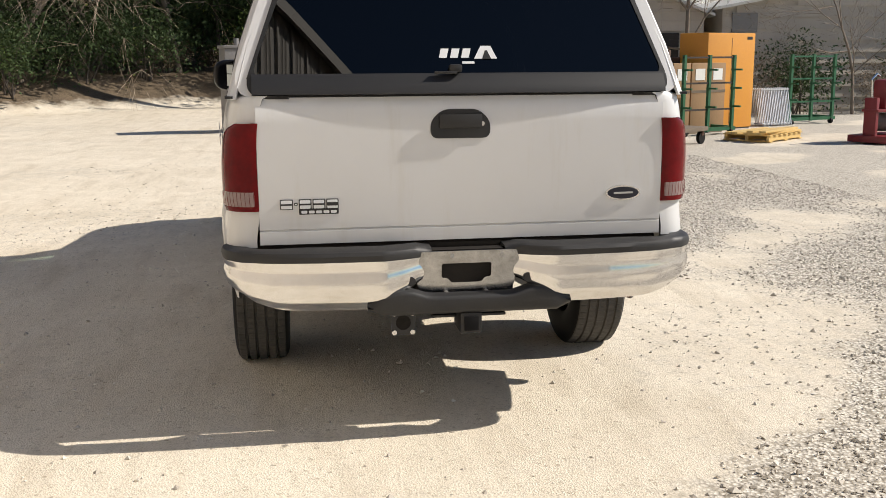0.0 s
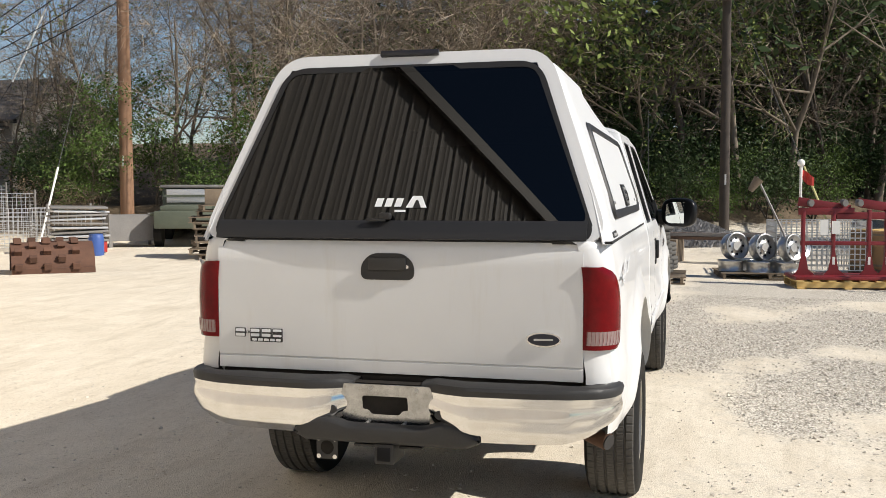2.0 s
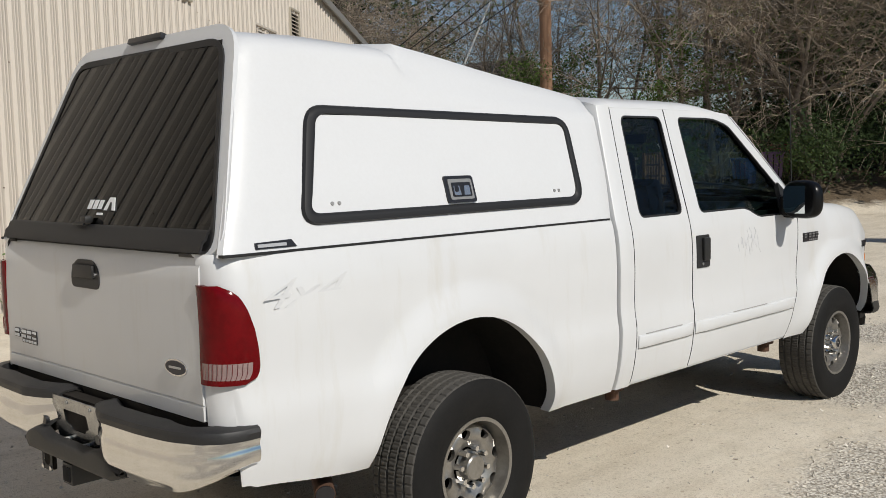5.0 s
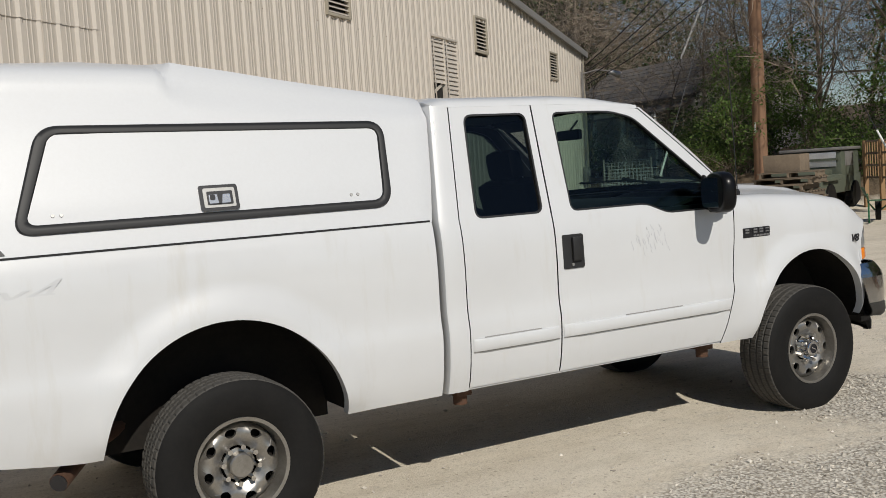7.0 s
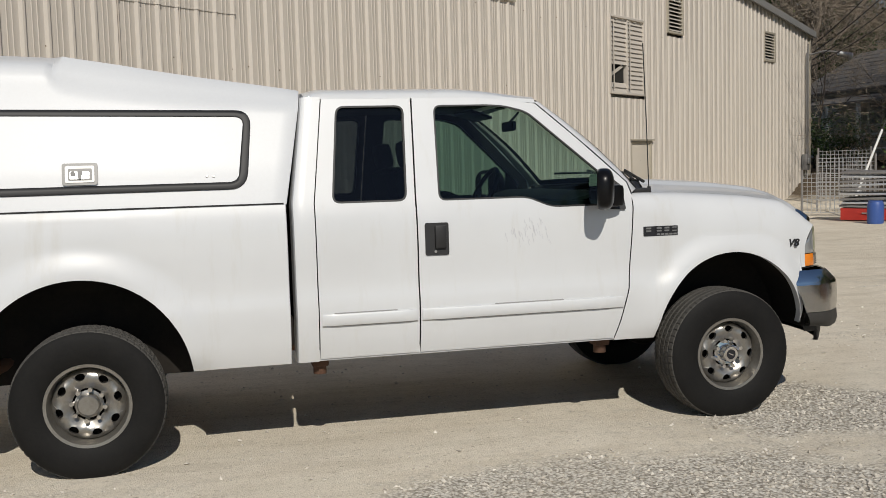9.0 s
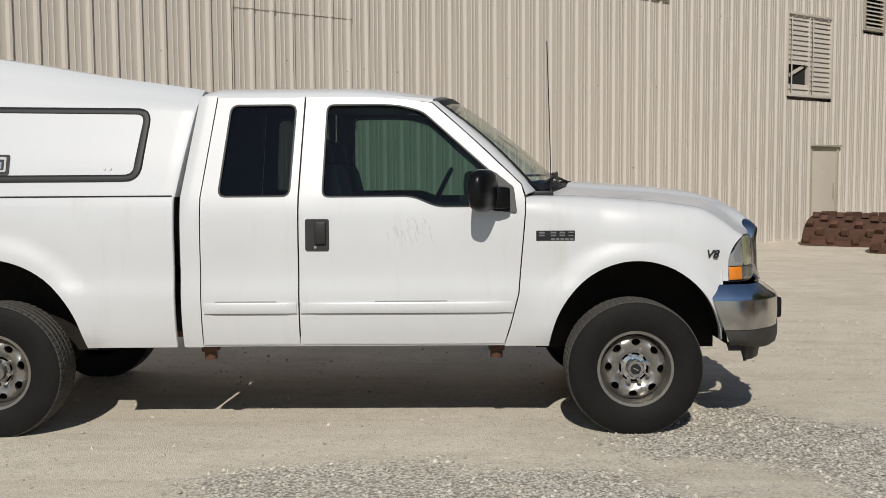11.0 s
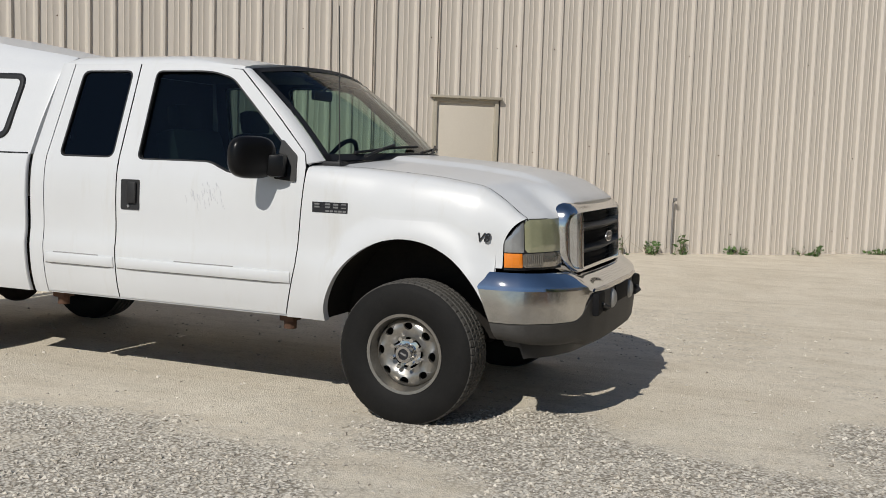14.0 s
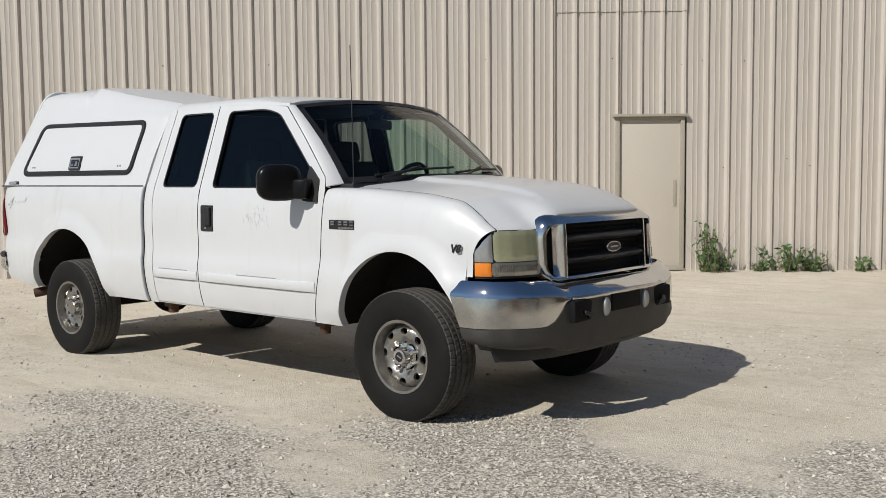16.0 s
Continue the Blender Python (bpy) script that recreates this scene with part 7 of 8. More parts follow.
PALE_SIDING = worn("grey_house_boards", (0.42, 0.40, 0.37), (0.27, 0.255, 0.23), 0.7, 0.0, 30.0, 1.5, 0.6, 0.1)
SHINGLE = worn("grey_roof_shingle", (0.17, 0.16, 0.15), (0.11, 0.10, 0.095), 0.9, 0.0, 30.0, 2.0, 0.6, 0.3, vary=0.12)


def slab_into(b, pts, t):
    """A four-cornered slab, t thick, its upper face through pts."""
    hi = [b.verts.new(p) for p in pts]
    lo = [b.verts.new((p[0], p[1], p[2] - t)) for p in pts]
    b.faces.new(hi), b.faces.new(lo[::-1])
    for k in range(4):
        b.faces.new([hi[k], lo[k], lo[(k + 1) % 4], hi[(k + 1) % 4]])


def barn(a, along, length, width, eave_z, ridge_z):
    """A long barn; a is one end of its ridge, along the way the ridge runs."""
    h = thing("barn", "low barn with a white corrugated metal roof behind the sheds", "barn")
    u = Vector((along[0], along[1], 0)).normalized()
    n = Vector((u.y, -u.x, 0))
    a = Vector((a[0], a[1], 0))
    pt = lambda d, o, z: tuple(a + u * d + n * o + Vector((0, 0, z)))
    b = bmesh.new()
    prof = [(-width, 0.0), (width, 0.0), (width, eave_z), (0.0, ridge_z), (-width, eave_z)]
    f = [b.verts.new(pt(0.2, o, z - 0.1)) for o, z in prof]
    g = [b.verts.new(pt(length - 0.2, o, z - 0.1)) for o, z in prof]
    b.faces.new(f), b.faces.new(g[::-1])
    for k in range(5):
        b.faces.new([f[k], g[k], g[(k + 1) % 5], f[(k + 1) % 5]])
    bmesh.ops.recalc_face_normals(b, faces=b.faces)
    part("wall", b, SIDING, h, sharp=0)
    for sd in (1, -1):
        for k in range(9):  # lapped courses of sheet
            q0, q1 = k / 9 * 1.05, (k + 1.12) / 9 * 1.05
            zz = lambda q, up: ridge_z + 0.04 + up - (ridge_z - eave_z) * q
            c = bmesh.new()
            slab_into(c, [pt(0, sd * width * q0, zz(q0, 0.0)), pt(length, sd * width * q0, zz(q0, 0.0)), pt(length, sd * width * q1, zz(q1, 0.035)), pt(0, sd * width * q1, zz(q1, 0.035))], 0.03)
            bmesh.ops.recalc_face_normals(c, faces=c.faces)
            part("roof_sheet", c, WHITE_ROOF, h, sharp=0)
    return h


barn((32.3, -11.8), (0.767, -0.64), 20.0, 3.2, 2.5, 4.45)


def bank_house(x0, y0, y1, eave_z, ridge_z, depth):
    """A low house up the bank: long side and porch towards the yard."""
    h = thing("house", "small grey house with a shingled roof and porch", "house")
    base = ground_z(x0, y0) - 0.3
    xm = x0 + depth / 2
    b = bmesh.new()
    prof = [(x0, base), (x0 + depth, base), (x0 + depth, eave_z), (xm, ridge_z), (x0, eave_z)]
    f = [b.verts.new((x, y0, z - 0.06)) for x, z in prof]
    g = [b.verts.new((x, y1, z - 0.06)) for x, z in prof]
    b.faces.new(f), b.faces.new(g[::-1])
    for k in range(5):
        b.faces.new([f[k], g[k], g[(k + 1) % 5], f[(k + 1) % 5]])
    bmesh.ops.recalc_face_normals(b, faces=b.faces)
    wl = part("wall", b, PALE_SIDING, h, sharp=0)
    part("door", box((x0 - 0.03, y0 + 2.1, base + 1.45), (0.06, 0.85, 1.95)), WHITE_PIPE, h, "white house door")
    z = base
    while z < eave_z - 0.3:
        part("board", box((x0 - 0.012, (y0 + y1) / 2, z + 0.10), (0.03, y1 - y0, 0.19), 0, Matrix.Rotation(radians(4), 3, "Y")), PALE_SIDING, wl, sharp=0)
        z += 0.2
    for sd in (-1, 1):
        n = 9
        for k in range(n):
            q0, q1 = k / n * 1.12, (k + 1.1) / n * 1.12
            zz = lambda q, up: ridge_z + 0.05 + up - (ridge_z - eave_z) * q
            c = bmesh.new()
            slab_into(c, [(xm + sd * depth / 2 * q0, y0 - 0.35, zz(q0, 0)), (xm + sd * depth / 2 * q0, y1 + 0.35, zz(q0, 0)), (xm + sd * depth / 2 * q1, y1 + 0.35, zz(q1, 0.02)), (xm + sd * depth / 2 * q1, y0 - 0.35, zz(q1, 0.02))], 0.05)
            bmesh.ops.recalc_face_normals(c, faces=c.faces)
            part("shingle_course", c, SHINGLE, h, sharp=0)
    part("fascia", box((x0 - 0.20, (y0 + y1) / 2, eave_z - 0.20), (0.05, y1 - y0 + 0.7, 0.14)), EMBLEM_BLACK, h, sharp=0)
    c = bmesh.new()
    slab_into(c, [(x0, y0 + 0.1, eave_z - 0.35), (x0, y1 - 2.0, eave_z - 0.35), (x0 - 1.8, y1 - 2.0, eave_z - 0.72), (x0 - 1.8, y0 + 0.1, eave_z - 0.72)], 0.08)
    bmesh.ops.recalc_face_normals(c, faces=c.faces)
    part("porch_roof", c, SHINGLE, h, sharp=0)
    for k in range(4):
        y = y0 + 0.25 + k * (y1 - y0 - 2.6) / 3
        part("porch_post", box((x0 - 1.7, y, (eave_z - 0.78 + base) / 2), (0.12, 0.12, eave_z - 0.78 - base)), WHITE_PIPE, h, sharp=0)
    for z in (base + 1.25, base + 0.75):
        part("porch_rail", box((x0 - 1.7, (y0 + y1) / 2 - 1.0, z), (0.05, y1 - y0 - 2.4, 0.06)), WHITE_PIPE, h, sharp=0)
    part("porch_floor", box((x0 - 0.9, (y0 + y1) / 2 - 1.0, base + 0.42), (1.8, y1 - y0 - 2.2, 0.12)), WOOD, h, sharp=0)
    for y in (y0 + 0.9, y0 + 3.2, y1 - 1.0):
        w = part("window", box((x0 - 0.02, y, eave_z - 1.05), (0.06, 0.75, 0.9)), EMBLEM_BLACK, h)
        for d in (-0.40, 0.40):
            part("window_frame", box((x0 - 0.05, y + d, eave_z - 1.05), (0.06, 0.08, 1.0)), WHITE_PIPE, w, sharp=0)
        for d in (-0.47, 0.0, 0.47):
            part("window_frame", box((x0 - 0.048, y, eave_z - 1.05 + d), (0.05, 0.72, 0.07)), WHITE_PIPE, w, sharp=0)
    return h


bank_house(25.0, 22.4, 30.2, 4.15, 5.75, 6.0)


# ---- utility poles ----
def utility_pole(x, y, h, r, label, cans, wood):
    p = thing("utility_pole", label, "utility pole")
    z = ground_z(x, y)
    part("pole", tube((x, y, z - 0.3), (x, y, z + h), r, r * 0.72, 16), wood, p)
    for k, dy in enumerate((-0.42, 0.0, 0.42) if cans else ()):
        c = part("transformer", tube((x - 0.28, y + dy, 6.9), (x - 0.28, y + dy, 7.75), 0.19, n=16), GREY_STEEL, p, "grey transformer can")
        part("can_lid", tube((x - 0.28, y + dy, 7.75), (x - 0.28, y + dy, 7.82), 0.205, 0.12, 16), GREY_STEEL, c)
        part("bushing", tube((x - 0.28, y + dy, 7.82), (x - 0.28, y + dy, 7.98), 0.03, n=8), WHITE_PIPE, c)
    part("crossarm", box((x - 0.12, y, z + h - 0.5), (0.10, 2.2, 0.12)), wood, p)
    part("tag", box((x - r - 0.002, y - 0.02, z + 1.7), (0.01, 0.05, 0.30)), WHITE_PIPE, p)
    return p


utility_pole(20.3, 14.9, 11.0, 0.20, "tall brown wooden utility pole on the bank", False, POLE_WOOD)
utility_pole(24.8, -1.85, 10.5, 0.15, "dark wooden utility pole with three transformer cans", True, DARK_BARK)


def cable(a, b, sag, r=0.012):
    a, b = Vector(a), Vector(b)
    pts = [a.lerp(b, k / 14) - Vector((0, 0, 4 * sag * (k / 14) * (1 - k / 14))) for k in range(15)]
    ob = link("cable", pipe(pts, r, 5), WIRE)
    return tagged(ob, "black overhead cable slung between poles", "cable", "overhead cables")


corner = on_wall(S1 - 0.1, 4.9, 0.15)
for dz, sag in ((0.0, 0.5), (0.7, 0.6), (1.5, 0.7), (2.3, 0.7)):
    cable((corner.x, corner.y, 4.4 + 0.28 * dz), (20.3, 14.9, 7.0 + dz), sag * 0.5, 0.016)
    cable((20.3, 14.9, 7.4 + dz), (24.8, -1.85, 7.6 + 0.5 * dz), sag, 0.012)
cable((24.8, -1.85, 8.0), (20.0, -30.0, 8.0), 0.8)
cable((20.3, 14.9, 9.0), (34.0, 40.0, 9.5), 0.8)


def guy(top, foot, guard, label="slanted guy wire with a pale plastic guard"):
    g = thing("guy_wire", label, "guy wire", group="guy wires")
    t, f = Vector(top), Vector(foot)
    part("wire", pipe([t, f], 0.010, 5), WIRE, g)
    part("guard", pipe([f, f.lerp(t, 2.3 / (t - f).length)], 0.028, 8), guard, g)


guy((20.3, 14.9, 8.6), (19.6, 9.5, ground_z(19.6, 9.5)), WHITE_PIPE)
guy((20.3, 14.9, 9.6), (15.6, 14.4, ground_z(15.6, 14.4)), WHITE_PIPE)
hg = thing("guy_wire", "steep guy wire with a white guard high above the bank", "guy wire", group="guy wires")
part("wire", pipe([(21.1, 22.4, ground_z(21.1, 22.4)), (22.93, 20.72, 5.08), (24.6, 19.2, 10.2)], 0.010, 5), WIRE, hg)
part("guard", pipe([(22.93, 20.72, 5.08), (23.74, 19.98, 7.55)], 0.035, 8), WHITE_PIPE, hg)
guy((24.8, -1.85, 7.6), (24.4, 1.6, ground_z(24.4, 1.6)), YELLOW_PIPE)
guy((24.8, -1.85, 7.4), (22.0, -4.6, ground_z(22.0, -4.6)), YELLOW_PIPE)

# pipes and boxes on the corner of the metal building
for k, (s, z0, z1) in enumerate(((17.9, 0.1, 4.8), (18.05, 1.2, 5.1))):
    c = tagged(link("conduit", pipe([on_wall(s, z0, 0.06), on_wall(s, z1, 0.06)], 0.025, 8), GREY_STEEL), "grey electrical conduit on the building's corner", "conduit", "conduits")
mb = thing("meter_box", "grey electric meter box on the metal wall", "meter box")
part("box_body", wall_box(17.5, 17.8, 1.1, 1.6, 0.04, 0.2, 0.01), GREY_STEEL, mb)
part("box_dial", wall_box(17.56, 17.74, 1.3, 1.48, 0.2, 0.26, 0.02), DULL_METAL, mb)
sl = thing("wall_lamp", "grey floodlight arm at the building's corner", "lamp")
part("arm", pipe([on_wall(18.1, 4.75, 0.05), on_wall(18.3, 4.85, 0.5), on_wall(18.6, 4.8, 0.9)], 0.03, 8), GREY_STEEL, sl)
part("head", tube(on_wall(18.55, 4.78, 0.85), on_wall(18.85, 4.66, 1.15), 0.07, 0.12, 14), ALUMINIUM, sl)


# ---- stored goods ----
def at(x, y, turn=0.0):
    return Matrix.Translation((x, y, ground_z(x, y))) @ pose(0, 0, 0, 0, 0, turn)


def pallet(name, x, y, turn, z=0.0, w=1.2, d=1.0, mat=WOOD, label="weathered grey wooden pallet on gravel", group="pallets"):
    p = thing(name, label, "pallet", at(x, y, turn) @ Matrix.Translation((0, 0, z)), group)
    for yy in (-d / 2 + 0.05, 0, d / 2 - 0.05):
        part("stringer", box((0, yy, 0.065), (w, 0.045, 0.085)), mat, p, sharp=0)
    for k in range(7):
        part("deck_board", box((-w / 2 + 0.05 + k * (w - 0.1) / 6, 0, 0.118), (0.11, d, 0.02)), mat, p, sharp=0)
    for xx in (-w / 2 + 0.06, 0, w / 2 - 0.06):
        part("bottom_board", box((xx, 0, 0.012), (0.11, d, 0.02)), mat, p, sharp=0)
    return p


# tall stack of pallets with a box on top
for k in range(9):
    j = random.Random(70 + k)
    pallet("pallet", 14.6 + j.uniform(-0.1, 0.1), 8.95 + j.uniform(-0.1, 0.1), 28 + j.uniform(-6, 6), 0.13 * k, 1.2 if k > 3 else 1.35 if k > 1 else 2.0, 1.15, label="grey weathered pallet in a tall stack")
bx = thing("wooden_box", "grey wooden box on top of the pallet stack", "box", at(14.6, 8.95, 28) @ Matrix.Translation((0, 0, 1.17)))
for a, b, c, d in ((-0.4, 0, 0.03, 0.7), (0.4, 0, 0.03, 0.7), (0, -0.34, 0.8, 0.03), (0, 0.34, 0.8, 0.03)):
    part("side_board", box((a, b, 0.17), (c, d, 0.34), 0.004), WOOD, bx)
part("bottom", box((0, 0, 0.01), (0.78, 0.66, 0.02)), WOOD, bx)


# red lifting frame on a pallet
pallet("pallet", 11.35, -3.35, -82, 0.0, 1.5, 0.95, NEW_WOOD, "pale new pallet under the red frame")
rf = thing("lifting_frame", "dark red steel lifting frame with gussets on a pallet", "machine", at(11.35, -3.35, -82) @ Matrix.Translation((0, 0, 0.13)) @ Matrix.Diagonal((0.76, 1, 1, 1)))
part("base_plate", box((0, 0, 0.03), (2.0, 0.8, 0.05), 0.01), RED_PAINT, rf)
for xx in (-0.75, -0.15, 0.55, 0.9):
    part("post", box((xx, 0.0, 0.55), (0.07, 0.09, 1.05), 0.01), RED_PAINT, rf)
    g = bmesh.new()
    vs = [g.verts.new(p) for p in ((xx - 0.24, -0.05, 0.05), (xx - 0.20, -0.05, 0.05), (xx - 0.10, -0.05, 0.14), (xx - 0.03, -0.05, 0.42), (xx + 0.03, -0.05, 0.42), (xx + 0.10, -0.05, 0.14), (xx + 0.24, -0.05, 0.05))]
    ex_ = bmesh.ops.extrude_face_region(g, geom=[g.faces.new(vs)])
    for v in ex_["geom"]:
        if isinstance(v, bmesh.types.BMVert):
            v.co.y += 0.02
    part("gusset", g, RED_PAINT, rf, sharp=0)
for z, a, b in ((1.05, -0.85, 0.25), (0.98, -0.1, 1.05), (0.55, -0.8, 0.95)):
    part("rail", box(((a + b) / 2, 0, z), (b - a, 0.08, 0.11 if z > 0.9 else 0.06), 0.01), RED_PAINT, rf)
for a, b in ((-0.85, 0.2), (0.35, 1.05)):
    m = bmesh.new()
    box_into(m, ((a + b) / 2, 0.05, 1.14), (b - a, 0.05, 0.14), Matrix.Rotation(radians(7), 3, "Y"), 0.01)
    part("top_arm", m, RED_PAINT, rf)
for xx in (-0.62, 0.05, 0.35):
    part("roller", tube((xx, -0.10, 1.18), (xx, 0.10, 1.18), 0.055, n=14), GREY_STEEL, rf)
part("paper_label", box((-0.35, -0.052, 0.80), (0.16, 0.006, 0.24)), WHITE_PIPE, rf)
part("paper_label", box((-0.12, -0.056, 0.80), (0.16, 0.006, 0.20)), WHITE_PIPE, rf)
for xx in (-0.15, 0.55, 0.9):
    part("tag", box((xx, -0.052, 0.28), (0.05, 0.006, 0.12)), WHITE_PIPE, rf)
fl = thing("flag_staff", "short staff with an orange-red flag on the red frame", "flag", at(11.4, -2.75) @ Matrix.Translation((0, 0, 1.28)))
part("staff", tube((0, 0, -0.1), (0, 0, 0.62), 0.022, n=10), WHITE_PIPE, fl)
part("flag_cloth", sheet([[(0.02 + 0.05 * math.sin(k * 1.1), -0.02 - 0.035 * k, 0.55 - 0.02 * k - 0.08 * j + 0.02 * math.sin(k + j)) for j in range(3)] for k in range(6)], (-1, 0, 0)), BRIGHT_RED, fl)
bl_ = bmesh.new()
bmesh.ops.create_uvsphere(bl_, u_segments=12, v_segments=8, radius=0.06, matrix=Matrix.Translation((0, 0, 0.66)))
part("knob", bl_, WHITE_PIPE, fl)
ls = thing("lamp_staff", "leaning rod with a caged work lamp", "lamp", at(12.5, -2.9))
part("rod", pipe([(0, 0, 0.02), (0.1, 0.35, 0.9), (0.15, 0.75, 1.75)], 0.02, 8), GREY_STEEL, ls)
part("lamp_head", tube((0.15, 0.72, 1.72), (0.12, 0.86, 1.52), 0.09, 0.05, 14), WOOD, ls)

# crate on its pallet
pallet("pallet", 13.65, -4.67, -46, 0.0, 1.3, 1.3)
cr = thing("shipping_crate", "tan board shipping crate with dark straps", "crate", at(13.65, -4.67, -46.6) @ Matrix.Translation((0, 0, 0.13)))
part("body", box((0, 0, 0.33), (1.25, 1.25, 0.66), 0.012), PLYWOOD, cr)
for z in (0.07, 0.60):
    for sx in (-1, 1):
        part("strap", box((0, sx * 0.628, z), (1.27, 0.008, 0.035)), WOOD, cr, sharp=0)
        part("strap", box((sx * 0.628, 0, z), (0.008, 1.27, 0.035)), WOOD, cr, sharp=0)
part("open_top", box((0, 0, 0.668), (1.1, 1.1, 0.012)), NEW_WOOD, cr)
for k in range(3):
    part("stencil_bar", box((-0.3 + 0.16 * k, -0.6295, 0.40), (0.12, 0.003, 0.07)), RED_PAINT, cr, sharp=0)

# platform cart with a post frame
ct = thing("platform_cart", "grey-brown steel platform cart with an upright frame", "cart", at(11.15, -5.72, -51))
part("deck", box((0, 0, 0.26), (1.45, 0.75, 0.07), 0.008), WOOD, ct)
for xx in (-0.6, 0.6):
    for yy in (-0.3, 0.3):
        c_ = part("caster", tube((xx, yy - 0.03, 0.11), (xx, yy + 0.03, 0.11), 0.11, n=16), RUBBER, ct)
        part("fork", box((xx, yy, 0.19), (0.06, 0.09, 0.09)), RUST, c_)
for yy in (-0.34, 0.34):
    part("upright", box((-0.68, yy, 0.94), (0.05, 0.05, 1.30)), BROWN_PAINT, ct, sharp=0)
part("upright", box((-0.30, 0.34, 0.74), (0.04, 0.04, 0.9)), BROWN_PAINT, ct, sharp=0)
for z in (1.58, 1.05, 0.72):
    part("crossbar", box((-0.68, 0, z), (0.045, 0.68, 0.045)), BROWN_PAINT, ct, sharp=0)
eng = thing("machine_parts", "rusty jumble of machine parts on the ground", "scrap", at(12.5, -5.7))
er = random.Random(8)
for k in range(16):
    p = (er.uniform(-0.4, 0.4), er.uniform(-0.4, 0.4), 0.05 + 0.05 * (k % 9))
    part("scrap_piece", tube(p, (p[0] + er.uniform(-0.2, 0.2), p[1] + er.uniform(-0.2, 0.2), p[2] + er.uniform(0.05, 0.25)), er.uniform(0.03, 0.1), n=10), er.choice([RUST, GREY_STEEL, UNDER]), eng)

# brown tool chest
tc = thing("tool_chest", "large brown steel job-site chest with a nameplate", "chest", at(14.9, -6.75, -62))
part("body", box((0, 0, 0.70), (1.8, 0.8, 1.30), 0.02), BROWN_PAINT, tc)
part("lid", box((0, 0, 1.42), (1.84, 0.84, 0.14), 0.03), BROWN_PAINT, tc)
part("nameplate", box((-0.1, -0.424, 1.20), (0.55, 0.006, 0.15)), EMBLEM_BLACK, tc)
for k in range(6):
    part("plate_bar", box((-0.32 + 0.088 * k, -0.430, 1.20), (0.06, 0.006, 0.09)), NEW_WOOD, tc, sharp=0)
for xx in (-0.7, 0.7):
    part("skid", box((xx, 0, 0.03), (0.12, 0.8, 0.06)), BROWN_PAINT, tc)


# green racks
def green_rack(x, y, turn, label, boxes):
    r = thing("steel_rack", label, "rack", at(x, y, turn), "green racks")
    part("foot_rail", box((0, -0.28, 0.12), (1.5, 0.07, 0.07)), GREEN_PAINT, r, sharp=0)
    part("foot_rail", box((0, 0.28, 0.12), (1.5, 0.07, 0.07)), GREEN_PAINT, r, sharp=0)
    for xx in (-0.65, 0.0, 0.65):
        part("post", box((xx, -0.30, 0.80), (0.06, 0.06, 1.45)), GREEN_PAINT, r, sharp=0)
        part("brace", box((xx, 0.0, 0.14), (0.06, 0.6, 0.06)), GREEN_PAINT, r, sharp=0)
        for z in (0.55, 0.9, 1.25):
            part("arm", box((xx, -0.38, z), (0.035, 0.26, 0.035)), GREEN_PAINT, r, sharp=0)
    for z in (0.5, 1.0, 1.48):
        part("crossbar", box((0, -0.30, z), (1.36, 0.035, 0.035)), DARK_BARK if boxes else GREEN_PAINT, r, sharp=0)
    for xx in (-0.6, 0.6):
        part("caster", tube((xx, -0.3, 0.06), (xx + 0.05, -0.3, 0.06), 0.06, n=12), RUBBER, r)
    return r


green_rack(13.35, -7.15, -68, "green steel rack in front of tan boxes", True)
green_rack(15.9, -10.7, -72, "empty green steel rack before the shed", False)
for k in range(3):
    bxx = thing("cardboard_box", "tall tan cardboard box behind the green rack", "box", at(13.62 + 0.22 * k, -6.75 - 0.46 * k, -66), "tan boxes")
    part("body", box((0, 0.0, 0.72), (0.46, 0.5, 1.30), 0.01), PLYWOOD, bxx)
    part("paper_label", box((0, -0.254, 1.15), (0.26, 0.006, 0.22)), WHITE_PIPE, bxx)
    part("tape", box((0, -0.253, 0.82), (0.46, 0.005, 0.05)), WOOD, bxx, sharp=0)
    part("stand", box((0, 0, 0.035), (0.44, 0.46, 0.07)), WOOD, bxx)
oc = thing("steel_cabinet", "tall orange steel cabinet", "cabinet", at(14.75, -8.15, -64))
part("body", box((0, 0, 1.0), (1.45, 0.75, 1.92), 0.015), ORANGE_PAINT, oc)
part("base", box((0, 0, 0.03), (1.4, 0.7, 0.06)), EMBLEM_BLACK, oc)
part("maker_plate", box((0.55, -0.378, 1.86), (0.16, 0.005, 0.06)), EMBLEM_BLACK, oc)
part("door_seam", box((0.0, -0.377, 0.98), (0.008, 0.004, 1.75)), BROWN_PAINT, oc, sharp=0)
pallet("pallet", 11.95, -7.85, -52, 0.0, 1.3, 0.9, NEW_WOOD, "pale pallet loaded with yellow planks")
for k in range(7):
    pl_ = tagged(link("plank", box((0, 0, 0), (1.5, 0.12, 0.035), 0.003), NEW_WOOD), "yellow pine plank stacked on a pallet", "plank", "yellow planks")
    pl_.matrix_basis = at(11.95, -7.85, -52 + (k % 3) * 3 - 3) @ Matrix.Translation((0, -0.3 + 0.15 * (k % 5), 0.146 + 0.036 * (k // 5)))
gs = thing("grate_stack", "leaning stack of pale metal grates", "grates", at(15.1, -9.7, -70))
